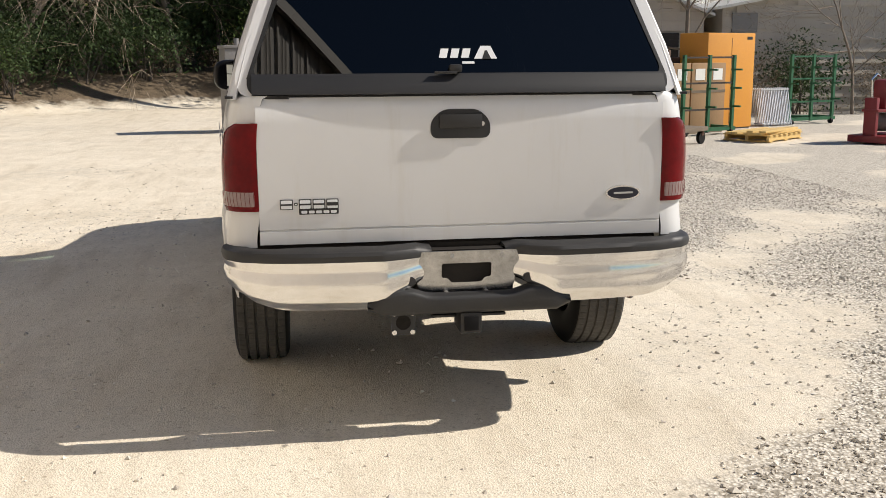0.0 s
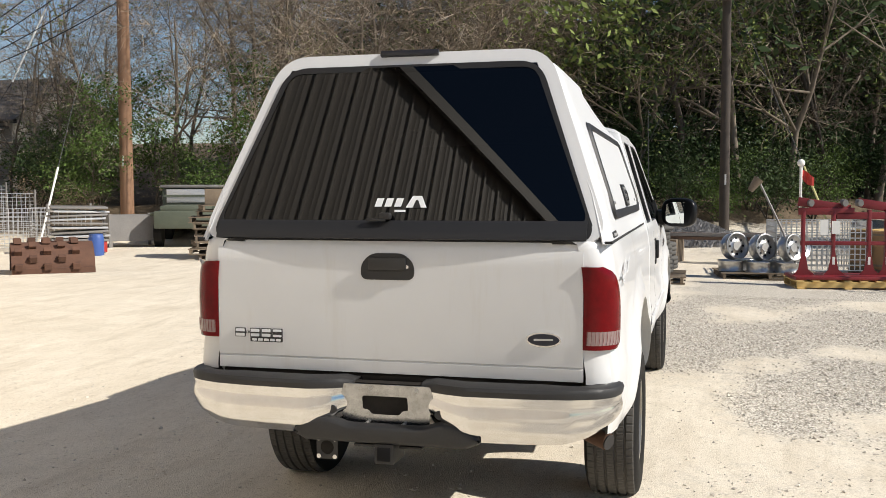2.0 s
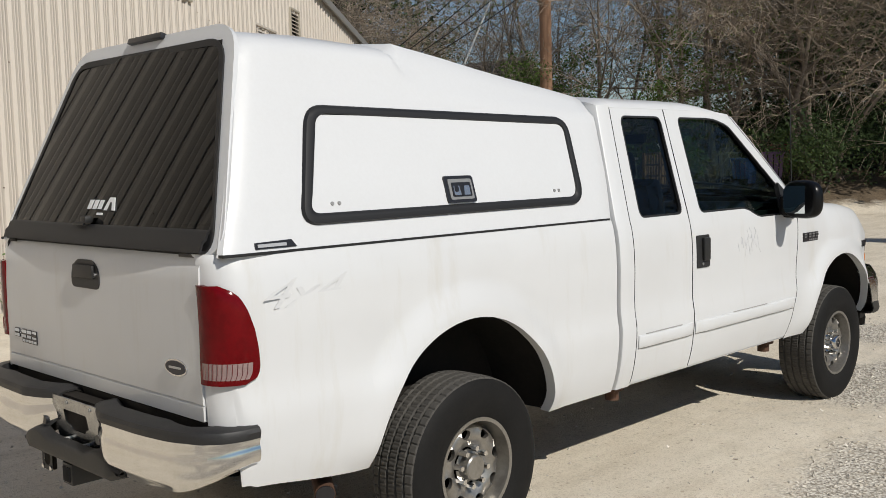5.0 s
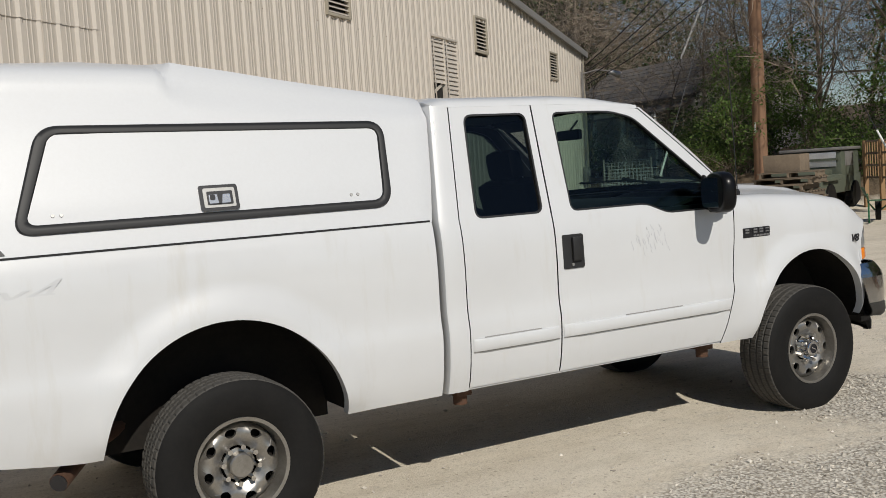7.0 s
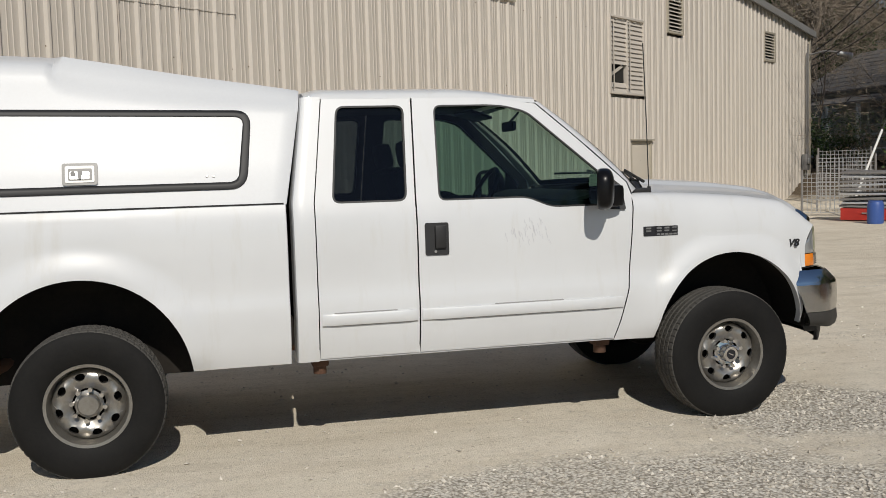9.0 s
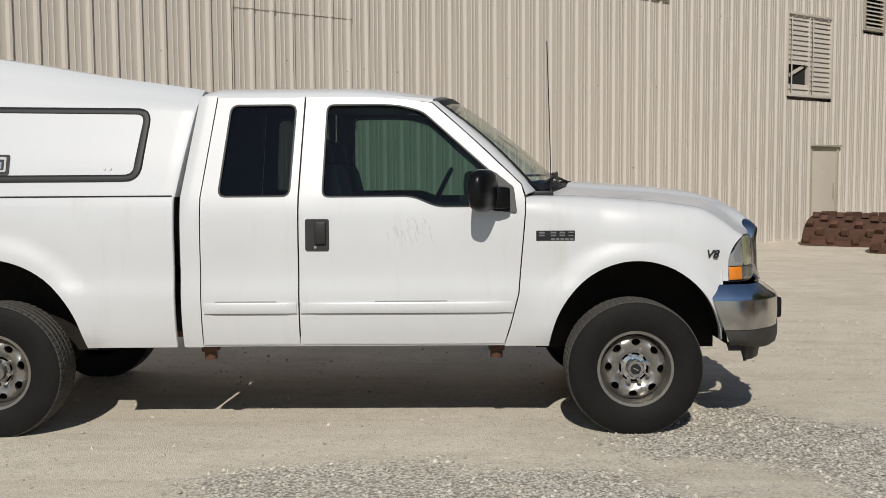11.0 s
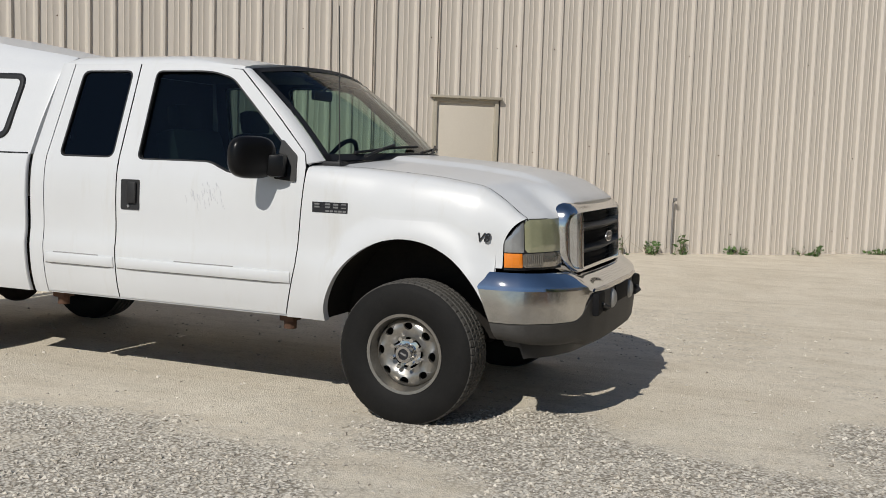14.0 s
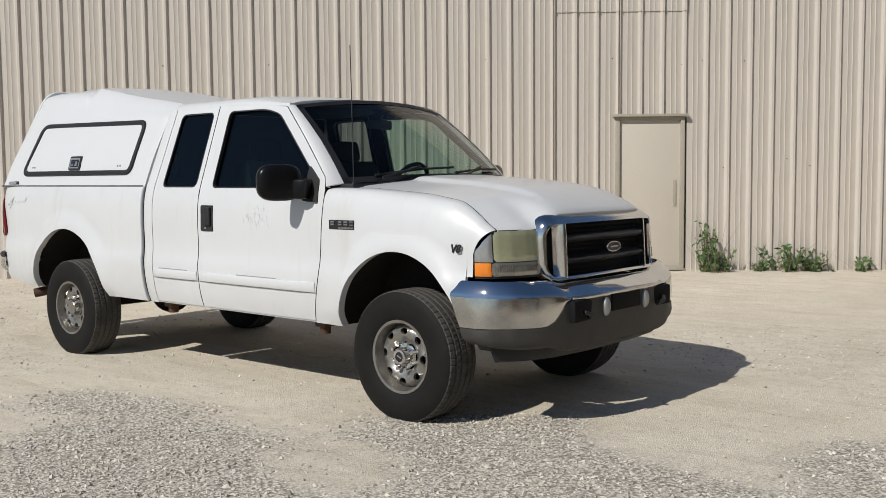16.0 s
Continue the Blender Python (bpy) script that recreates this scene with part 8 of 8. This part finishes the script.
for k in range(6):
    m = bmesh.new()
    for j in range(9):
        box_into(m, (-0.4 + 0.1 * j, 0.05 * k, 0.42), (0.02, 0.012, 0.8), Matrix.Rotation(radians(-12), 3, "X"))
    box_into(m, (0, 0.05 * k + 0.06, 0.78), (0.84, 0.014, 0.03)), box_into(m, (0, 0.05 * k - 0.06, 0.06), (0.84, 0.014, 0.03))
    part("grate", m, ALUMINIUM, gs, sharp=0)
rm = thing("red_machine", "dark red steel machine with a chrome handle", "machine", at(10.9, -9.55, -60))
part("base", box((0, 0, 0.10), (1.1, 0.7, 0.12), 0.01), RED_PAINT, rm)
part("housing", box((0.1, 0, 0.85), (0.65, 0.25, 0.50), 0.05), RED_PAINT, rm)
for xx in (-0.45, 0.45):
    part("leg", box((xx, 0, 0.45), (0.09, 0.22, 0.70), 0.01), RED_PAINT, rm)
part("shelf", box((0, 0, 0.58), (1.0, 0.3, 0.05), 0.008), RED_PAINT, rm)
part("drum", tube((0.1, -0.2, 0.36), (0.1, 0.2, 0.36), 0.16, n=20), GREY_STEEL, rm)
part("handle", pipe([(-0.45, 0, 0.80), (-0.52, 0, 1.1), (-0.36, 0, 1.2), (-0.25, 0, 1.16)], 0.018, 8), CHROME, rm)

# wheel rims on a pallet, long bars and a wire basket behind
pallet("pallet", 12.9, -2.30, 8, 0.0, 1.1, 1.6, WOOD, "wide weathered pallet holding wheel rims")
ALLOY = lathe([(0.03, -0.07), (0.10, -0.075), (0.12, -0.05), (0.20, -0.045), (0.25, -0.09), (0.285, -0.11), (0.29, -0.10), (0.26, -0.06), (0.26, 0.10), (0.29, 0.12)], 36)
alloy_me = bpy.data.meshes.new("rim_disc")
ALLOY.to_mesh(alloy_me)
ALLOY.free()
alloy_me.materials.append(worn("weathered_alloy", (0.60, 0.60, 0.59), (0.30, 0.29, 0.28), 0.32, 0.9, 18.0, 4.0, 0.8, 0.03))
alloy_me.polygons.foreach_set("use_smooth", [True] * len(alloy_me.polygons))
for k, (dx, dy, z, flat) in enumerate(((-0.35, 0.70, 0.13, 1), (-0.38, 0.12, 0.13, 1), (-0.36, -0.48, 0.13, 1), (0.25, 0.42, 0.13, 1), (0.25, -0.2, 0.13, 1),
                                       (-0.38, 0.62, 0.36, 0), (-0.42, 0.05, 0.36, 0), (-0.40, -0.52, 0.36, 0), (0.2, -0.75, 0.36, 0))):
    w = thing("wheel_rim", "polished aluminium lorry wheel rim on a pallet", "wheel rim", None, "polished rims")
    o = new("rim_disc", alloy_me)
    o.parent = w
    hubp = part("rim_hub", tube((0, -0.085, 0), (0, -0.04, 0), 0.10, 0.11, 20), DULL_METAL, w)
    for j in range(8):
        a = 2 * math.pi * j / 8
        part("hand_hole", tube((0.17 * math.cos(a), -0.052, 0.17 * math.sin(a)), (0.17 * math.cos(a), -0.03, 0.17 * math.sin(a)), 0.028, n=10), EMBLEM_BLACK, w)
    w.matrix_basis = at(12.9 + 0.8 * dx, -2.30 + 0.8 * dy) @ Matrix.Translation((0, 0, 0.13 + 0.8 * (z - 0.13 + (0.11 if flat else 0.29)))) @ (pose(0, 0, 0, -90, 0, 0) if flat else pose(0, 0, 0, -8, 0, -85 + 6 * k)) @ Matrix.Scale(0.8, 4)
bars = thing("bar_stack", "stack of long dark steel bars on blocks", "steel bars", at(15.2, -1.6, 78))
for k in range(8):
    part("bar", box((0.1 * (k % 3), -0.25 + 0.12 * (k % 4), 0.50 + 0.07 * (k // 4)), (2.6, 0.07, 0.06)), [BROWN_PAINT, GREY_STEEL, RUST][k % 3], bars, sharp=0)
for xx in (-0.9, 0.9):
    part("block", box((xx, 0, 0.24), (0.2, 0.7, 0.47)), WOOD, bars, sharp=0)


def wire_panel_into(m, w, h, base, turn, step=0.09, r=0.006):
    n = int(w / step)
    for k in range(n + 1):
        p = base + turn @ Vector((-w / 2 + w * k / n, 0, h / 2))
        box_into(m, p, (r * 2, r * 2, h), turn)
    n = int(h / step)
    for k in range(n + 1):
        p = base + turn @ Vector((0, 0, h * k / n))
        box_into(m, p, (w, r * 2, r * 2), turn)


wb = thing("wire_basket", "galvanised wire mesh basket", "basket", at(13.7, -3.25, -85))
for dx, dy, a, w in ((0, -0.5, 0, 1.6), (0, 0.5, 0, 1.6), (-0.8, 0, 90, 1.0), (0.8, 0, 90, 1.0)):
    m = bmesh.new()
    wire_panel_into(m, w, 0.85, Vector((dx, dy, 0.12)), Matrix.Rotation(radians(a), 3, "Z"), 0.085, 0.009)
    part("mesh_side", m, ALUMINIUM, wb, sharp=0)
for dx in (-0.78, 0.78):
    for dy in (-0.48, 0.48):
        part("foot", box((dx, dy, 0.06), (0.05, 0.05, 0.12)), GREY_STEEL, wb, sharp=0)

# stacked lorry tyres
for dx, dy in ((0.0, 0.0), (-0.95, 0.55)):
    pallet("pallet", 11.6 + dx * 0.3, -0.40 + dy, 20 * dy, 0.0, 1.3, 1.2)
big_tyre = lathe([(0.29, -0.10), (0.34, -0.13), (0.42, -0.135), (0.49, -0.12), (0.505, -0.10), (0.505, -0.055), (0.495, -0.05), (0.495, -0.035), (0.508, -0.03), (0.508, 0.03), (0.495, 0.035), (0.495, 0.05), (0.505, 0.055), (0.505, 0.10), (0.49, 0.12), (0.42, 0.135), (0.34, 0.13), (0.29, 0.10), (0.28, 0.0), (0.29, -0.10)], 48)
tyre_me = bpy.data.meshes.new("casing")
big_tyre.to_mesh(tyre_me)
big_tyre.free()
tyre_me.materials.append(worn("dusty_tyre_rubber", (0.12, 0.115, 0.105), (0.045, 0.043, 0.04), 0.85, 0.0, 40.0, 4.0, 0.7, 0.2, vary=0.4))
tyre_me.polygons.foreach_set("use_smooth", [True] * len(tyre_me.polygons))
for k in range(6):
    t_ = thing("lorry_tyre", "dusty worn lorry tyre lying in a stack", "tyre", None, "stacked tyres")
    o = new("casing", tyre_me)
    o.parent = t_
    bx_, by_, lvl = (11.60, -0.34, k) if k < 4 else (12.45, -0.42, k - 4)
    t_.matrix_basis = at(bx_ + 0.02 * (k % 2), by_ + 0.03 * ((k * 7) % 3 - 1), 0) @ Matrix.Translation((0, 0, 0.247 + 0.235 * lvl)) @ pose(0, 0, 0, -90, 0, 0) @ Matrix.Diagonal((0.86, 0.87, 0.86, 1))
# grey cabinet and gravel pile
gc_ = thing("equipment_cabinet", "grey steel equipment cabinet with a lid and latch", "cabinet", at(15.2, 1.55, 12))
part("body", box((0, 0, 0.83), (0.75, 0.75, 1.56), 0.015), GREY_STEEL, gc_)
part("lid", box((0, 0, 1.64), (0.80, 0.80, 0.06), 0.01), GREY_STEEL, gc_)
part("door_plate", box((-0.378, -0.05, 1.2), (0.008, 0.35, 0.6)), ALUMINIUM, gc_)
part("latch", pipe([(-0.15, -0.38, 1.35), (-0.15, -0.46, 1.28), (-0.15, -0.42, 1.18)], 0.02, 6), ALUMINIUM, gc_)
part("vent_cap", tube((-0.1, 0.1, 1.66), (-0.1, 0.1, 1.80), 0.05, n=10), GREY_STEEL, gc_)
pile = thing("gravel_pile", "low heap of grey gravel at the yard's edge", "gravel pile", kind="stuff")
gp = Soup()
gr = random.Random(3)
for k in range(5200):
    a, q = gr.uniform(0, 2 * math.pi), math.sqrt(gr.random())
    x, y = 22.0 + 1.9 * q * math.cos(a), -0.5 + 2.1 * q * math.sin(a)
    z = ground_z(x, y) + 0.85 * (1 - q) ** 0.9 + 0.05 * noise.noise((x * 2, y * 2, 0))
    gp.limb(Vector((x, y, z - 0.05)), Vector((x + gr.gauss(0, 0.03), y + gr.gauss(0, 0.03), z + 0.05)), gr.uniform(0.03, 0.06), 0.015, 4)
gp.part("gravel", GREY_STEEL, pile)


# rusted track shells by the wall
RED_RUST = worn("red_brown_rust", (0.15, 0.072, 0.045), (0.075, 0.040, 0.028), 0.85, 0.1, 40.0, 5.0, 0.8, 0.4, vary=0.3)


def track_shell(x, y, turn, length, label):
    t = thing("crawler_shell", label, "machine part", at(x, y, turn), "rusty crawler shells")
    R = 0.54
    rows = []
    for i in range(13):
        a = math.pi * i / 12
        rows.append([(-length / 2, -R * math.cos(a), 0.05 + R * 0.92 * math.sin(a)), (length / 2, -R * math.cos(a), 0.05 + R * 0.92 * math.sin(a))])
    thick(part("shell", sheet(rows, (0, 0, 1)), RED_RUST, t, sharp=60), 0.03)
    for i in range(11):
        a = math.pi * (i + 0.5) / 11
        for j in range(int(length / 0.24)):
            if (i + j) % 2:
                continue
            xx = -length / 2 + 0.12 + 0.24 * j
            m = bmesh.new()
            c = Vector((xx, -(R + 0.035) * math.cos(a), 0.05 + (R + 0.035) * 0.92 * math.sin(a)))
            box_into(m, c, (0.13, 0.115, 0.10), Matrix.Rotation(a - math.pi / 2, 3, "X"), 0.008)
            part("lug", m, RED_RUST, t, sharp=0)
    part("base_rail", box((0, -R, 0.05), (length, 0.06, 0.10)), RED_RUST, t, sharp=0)
    part("base_rail", box((0, R, 0.05), (length, 0.06, 0.10)), RED_RUST, t, sharp=0)
    return t


track_shell(10.20, 12.60, -45, 1.45, "rusty brown ribbed steel shell lying on the ground")
track_shell(10.55, 10.30, -50, 1.40, "rusty brown ribbed steel shell lying on the ground")

# bin, stacked frames, olive jeep and the rest at the bank's foot
bn = thing("steel_bin", "grey steel stillage bin on legs", "bin", at(17.9, 13.3, -48))
part("front_panel", box((0, -0.5, 0.50), (1.15, 0.03, 0.66)), GREY_STEEL, bn)
part("back_panel", box((0, 0.5, 0.50), (1.15, 0.03, 0.66)), GREY_STEEL, bn)
for xx in (-0.58, 0.58):
    part("side_panel", box((xx, 0, 0.50), (0.03, 0.98, 0.66)), GREY_STEEL, bn)
    for yy in (-0.5, 0.5):
        part("leg", box((xx, yy, 0.43), (0.08, 0.08, 0.86)), GREY_STEEL, bn)
part("floor_panel", box((0, 0, 0.18), (1.12, 0.96, 0.03)), GREY_STEEL, bn)
for k in range(9):
    fr_ = tagged(link("metal_frame", box((0, 0, 0), (1.25, 0.8, 0.045), 0.006), ALUMINIUM if k % 2 else GREY_STEEL), "flat pale metal frame in an uneven stack", "frame", "stacked frames")
    fr_.matrix_basis = at(15.2, 13.0, -46 + 5 * math.sin(k * 2.1)) @ Matrix.Translation((0.03 * math.sin(k), 0, 0.32 + 0.095 * k)) @ pose(0, 0, 0, 1.5 * math.sin(k), 2.0 * math.cos(k * 1.7), 0)
rbk = thing("red_tool_box", "red painted steel box under the stacked frames", "box", at(15.2, 13.0, -46))
part("body", box((0, 0, 0.16), (1.2, 0.75, 0.27), 0.01), BRIGHT_RED, rbk)
part("handle", box((0, -0.39, 0.18), (0.3, 0.03, 0.03)), GREY_STEEL, rbk)
bb_ = thing("blue_drum", "small blue plastic drum", "drum", at(14.6, 12.1))
part("body", lathe([(0.0, 0), (0.16, 0), (0.17, 0.05), (0.17, 0.4), (0.15, 0.46), (0.0, 0.46)], 20), BLUE_PLASTIC, bb_, pose_at=pose(0, 0, 0, 90, 0, 0))
part("lid", tube((0, 0, 0.46), (0, 0, 0.49), 0.15, n=20), BLUE_PLASTIC, bb_)

jp = thing("jeep", "old olive-green jeep with a boxy cab", "car", at(19.3, 12.3, 203))
part("cab", box((-0.7, 0, 1.18), (1.6, 1.5, 0.72), 0.10), OLIVE_PAINT, jp)
part("roof", box((-0.7, 0, 1.58), (1.72, 1.58, 0.08), 0.03), GREY_STEEL, jp)
part("body", box((0.1, 0, 0.72), (3.4, 1.5, 0.46), 0.05), OLIVE_PAINT, jp)
part("hood", box((1.05, 0, 1.0), (1.4, 1.2, 0.16), 0.05), OLIVE_PAINT, jp)
part("window", box((0.115, 0, 1.32), (0.02, 1.25, 0.36), 0.004), ALUMINIUM, jp)
for s in (-1, 1):
    part("side_window", box((-0.55, s * 0.752, 1.32), (0.7, 0.02, 0.36), 0.004), GREY_STEEL, jp)
    part("fender", box((1.1, s * 0.68, 0.86), (1.2, 0.36, 0.10), 0.03), OLIVE_PAINT, jp)
    for xx in (-0.95, 1.15):
        part("wheel", tube((xx, s * 0.60, 0.37), (xx, s * 0.80, 0.37), 0.37, n=24), RUBBER, jp)
part("windshield_frame", box((0.13, 0, 1.32), (0.03, 1.4, 0.06)), OLIVE_PAINT, jp)
lt = thing("lattice_crate", "brown lattice crate standing on posts", "crate", at(19.9, 10.7, 60))
for k in range(13):
    part("slat", box((-0.9 + 0.15 * k, 0, 1.25), (0.05, 0.02, 0.95)), PLYWOOD, lt, sharp=0)
for z in (0.8, 1.1, 1.4, 1.7):
    part("rail", box((0, 0.02, z), (1.9, 0.03, 0.05)), WOOD, lt, sharp=0)
for xx in (-0.95, 0.0, 0.95):
    part("post", box((xx, 0.03, 0.85), (0.10, 0.10, 1.75)), PLYWOOD, lt, sharp=0)
wbr = thing("wheelbarrow", "green steel wheelbarrow beside the pallets", "wheelbarrow", at(16.6, 8.35, 40))
part("tray", sheet([[(-0.45, -0.30, 0.75), (-0.35, -0.20, 0.45), (-0.35, 0.20, 0.45), (-0.45, 0.30, 0.75)], [(0.45, -0.34, 0.72), (0.30, -0.22, 0.45), (0.30, 0.22, 0.45), (0.45, 0.34, 0.72)]], (0, 0, 1)), GREEN_PAINT, wbr)
part("wheel", tube((0.55, -0.05, 0.2), (0.55, 0.05, 0.2), 0.2, n=20), RUBBER, wbr)
for yy in (-0.22, 0.22):
    part("handle", pipe([(0.6, yy * 0.3, 0.22), (-0.2, yy, 0.42), (-1.0, yy * 1.2, 0.62)], 0.018, 6), GREEN_PAINT, wbr)
    part("leg", pipe([(-0.3, yy, 0.44), (-0.38, yy, 0.0)], 0.018, 6), GREEN_PAINT, wbr)
for k, (dx, dy, m, hh) in enumerate(((0, 0, BLUE_PLASTIC, 0.72), (0.2, 0.68, GREY_STEEL, 0.82), (0.4, -0.66, PURPLE_PLASTIC, 0.86))):
    b_ = thing("waste_bin", ("blue", "grey", "purple")[k] + " plastic wheeled bin at the bank's foot", "bin", at(23.2 + dx, 10.08 + dy, 15 * k), "wheeled bins")
    sec = lambda f, z: [(-0.27 * f, -0.28 * f, z), (0.27 * f, -0.28 * f, z), (0.27 * f, 0.28 * f, z), (-0.27 * f, 0.28 * f, z)]
    part("body", sheet([sec(0.78, 0.06), sec(0.98, hh)], ("from", (0, 0, 0.5)), True), m, b_, sharp=20)
    part("lid", box((0, 0, hh + 0.03), (0.60, 0.62, 0.07), 0.025), m, b_)
    part("axle", tube((-0.28, -0.22, 0.1), (-0.28, 0.22, 0.1), 0.10, n=14), RUBBER, b_)
    for yy in (-0.16, 0.0, 0.16):
        part("rib", pipe([(-0.215, 0.8 * yy, 0.08), (-0.268, yy, hh - 0.02)], 0.014, 6), UNDER if k else PURPLE_PLASTIC, b_)
rfr = thing("red_tube_frame", "small dark red tube frame behind the bins", "frame", at(24.1, 9.45))
part("tube_loop", pipe([(0, -0.28, -0.02), (0, -0.28, 1.02), (0, 0.28, 1.02), (0, 0.28, -0.02)], 0.022, 6), RED_PAINT, rfr)
part("crossbar", pipe([(0, -0.28, 0.9), (0, 0.28, 0.9)], 0.016, 6), RED_PAINT, rfr)
for k, (x, y, t) in enumerate(((15.6, 15.0, -50), (16.8, 14.6, -55), (17.0, 16.4, -48), (18.4, 18.4, -52))):
    wp = thing("mesh_fence", "galvanised wire mesh panel standing on the ground", "fence panel", at(x, y, t), "wire panels")
    m = bmesh.new()
    wire_panel_into(m, 1.4, 0.95 if k < 2 else 1.3, Vector((0, 0, 0.1)), Matrix.Identity(3), 0.10, 0.006)
    part("mesh", m, ALUMINIUM, wp, sharp=0)
    for xx in (-0.72, 0.72):
        part("post", tube((xx, 0, 0), (xx, 0, 1.15 if k < 2 else 1.5), 0.03, n=10), GREY_STEEL, wp)


# ---- weeds at the wall and loose stones ----
def weed(s, out, h, w, n, label):
    rng = random.Random(int(abs(s) * 100))
    t = thing("weed", label, "weed", group="weeds at the wall")
    p0 = on_wall(s, 0, out)
    z = ground_z(p0.x, p0.y)
    st_, lf, dry = Soup(), Soup(), Soup()
    for k in range(n):
        b = Vector((p0.x + rng.gauss(0, w * 0.25), p0.y + rng.gauss(0, w * 0.25), z - 0.02))
        tip = b + Vector((rng.gauss(0, w * 0.35), rng.gauss(0, w * 0.35), h * rng.uniform(0.55, 1.0)))
        st_.limb(b, tip, 0.006, 0.002, 4)
        for j in range(2):
            dry.limb(b, b + Vector((rng.gauss(0, w * 0.5), rng.gauss(0, w * 0.5), h * rng.uniform(0.4, 1.1))), 0.003, 0.001, 3)
        for j in range(9):
            lf.leaf(b.lerp(tip, rng.uniform(0.05, 1.0)) + Vector((rng.gauss(0, 0.025), rng.gauss(0, 0.025), 0)), rng.uniform(0.02, 0.055), rng, -0.3)
    st_.part("stalk", WEED_GREEN, t)
    lf.part("foliage", WEED_GREEN, t)
    dry.part("dry_grass", LEAF_BROWN, t)


for s, out, h, w, n in ((-5.22, 0.22, 0.75, 0.30, 20), (-5.0, 0.2, 0.35, 0.3, 10), (-4.45, 0.15, 0.22, 0.25, 8), (-4.1, 0.15, 0.42, 0.35, 18), (-3.72, 0.15, 0.36, 0.28, 16), (-3.1, 0.12, 0.25, 0.25, 8),
                        (-2.6, 0.15, 0.34, 0.12, 6), (-1.6, 0.12, 0.14, 0.3, 8), (-0.4, 0.12, 0.16, 0.4, 8), (0.9, 0.12, 0.12, 0.4, 8), (2.2, 0.12, 0.14, 0.4, 6), (6.9, 0.2, 0.12, 0.6, 10)):
    weed(s, out, h, w, n, "small green weed growing at the wall's foot")
sp = thing("spigot", "small tap and pipe on the ribbed wall", "tap")
part("pipe", pipe([on_wall(-2.71, 0.0, 0.06), on_wall(-2.71, 0.82, 0.06), on_wall(-2.71, 0.86, 0.12)], 0.014, 8), GREY_STEEL, sp)
part("valve", wall_box(-2.735, -2.685, 0.84, 0.89, 0.08, 0.13, 0.01), GREY_STEEL, sp)
# screws in rows on the sheet
sc = thing("wall_screw_rows", "rows of small dark screws in the ribbed sheet", "screws", kind="stuff")
ss = Soup()
screw_rng = random.Random(17)
for z in (0.35, 1.55, 2.95, 4.4):
    k = math.floor(-16 / RIB)
    while k * RIB < 8:
        s = k * RIB + 0.115
        k += 1
        if screw_rng.random() > 0.22:
            continue
        z_, s = z + screw_rng.gauss(0, 0.03), s + screw_rng.gauss(0, 0.02)
        ss.limb(on_wall(s, z_, 0.0), on_wall(s, z_, 0.008), 0.009, 0.007, 5)
        ss.f.append(tuple(range(len(ss.v) - 5, len(ss.v))))
ss.part("screw_heads", RUST, sc)

grng = np.random.default_rng(4)
gravel = thing("loose_gravel", "loose grey and cream stones strewn over the yard", "gravel", kind="stuff")
octa = np.array([(1, 0, 0), (-1, 0, 0), (0, 1, 0), (0, -1, 0), (0, 0, 1), (0, 0, -1)], float)
of = np.array([(0, 2, 4), (2, 1, 4), (1, 3, 4), (3, 0, 4), (2, 0, 5), (1, 2, 5), (3, 1, 5), (0, 3, 5)])
NST = 360000
px, py = grng.uniform(-5.5, 9.5, NST), grng.uniform(-5.5, 3.5, NST)
lo_ = looseness(px, py)
keep = grng.random(NST) < 0.010 + 0.50 * np.clip(lo_ - 0.08, 0, 1) ** 0.8
px, py, lo_ = px[keep], py[keep], lo_[keep]
n_ = len(px)
rad = grng.choice([0.0055, 0.0075, 0.0098, 0.0125, 0.0165], n_, p=[0.28, 0.31, 0.26, 0.12, 0.03])
ang = grng.uniform(0, 6.28, n_)
ca, sa = np.cos(ang), np.sin(ang)
sc3 = rad[:, None] * np.stack([grng.uniform(0.8, 1.5, n_), grng.uniform(0.7, 1.1, n_), grng.uniform(0.45, 0.85, n_)], 1)
gz_ = np.array([ground_z(float(a), float(b)) for a, b in zip(px, py)])
loc = octa[None] * sc3[:, None, :] + grng.normal(0, 0.22, (n_, 6, 3)) * rad[:, None, None]
sv = np.stack([px[:, None] + loc[..., 0] * ca[:, None] - loc[..., 1] * sa[:, None], py[:, None] + loc[..., 0] * sa[:, None] + loc[..., 1] * ca[:, None], gz_[:, None] + loc[..., 2] + 0.3 * sc3[:, 2:3]], -1)
sf = (of[None] + 6 * np.arange(n_)[:, None, None]).reshape(-1, 3)
sm = bpy.data.meshes.new("stones")
sm.from_pydata(sv.reshape(-1, 3).tolist(), [], sf.tolist())
m, t, p = nodes_of("loose_stone")
geo = t.nodes.new("ShaderNodeNewGeometry")
t.links.new(ramp(t, geo.outputs["Random Per Island"], [(0.0, (0.34, 0.305, 0.255)), (0.25, (0.45, 0.41, 0.35)), (0.7, (0.56, 0.515, 0.445)), (1.0, (0.70, 0.65, 0.565))]), p.inputs["Base Color"])
p.inputs["Roughness"].default_value = 0.9
sm.materials.append(m)
so = new("stones", sm)
so.parent = gravel
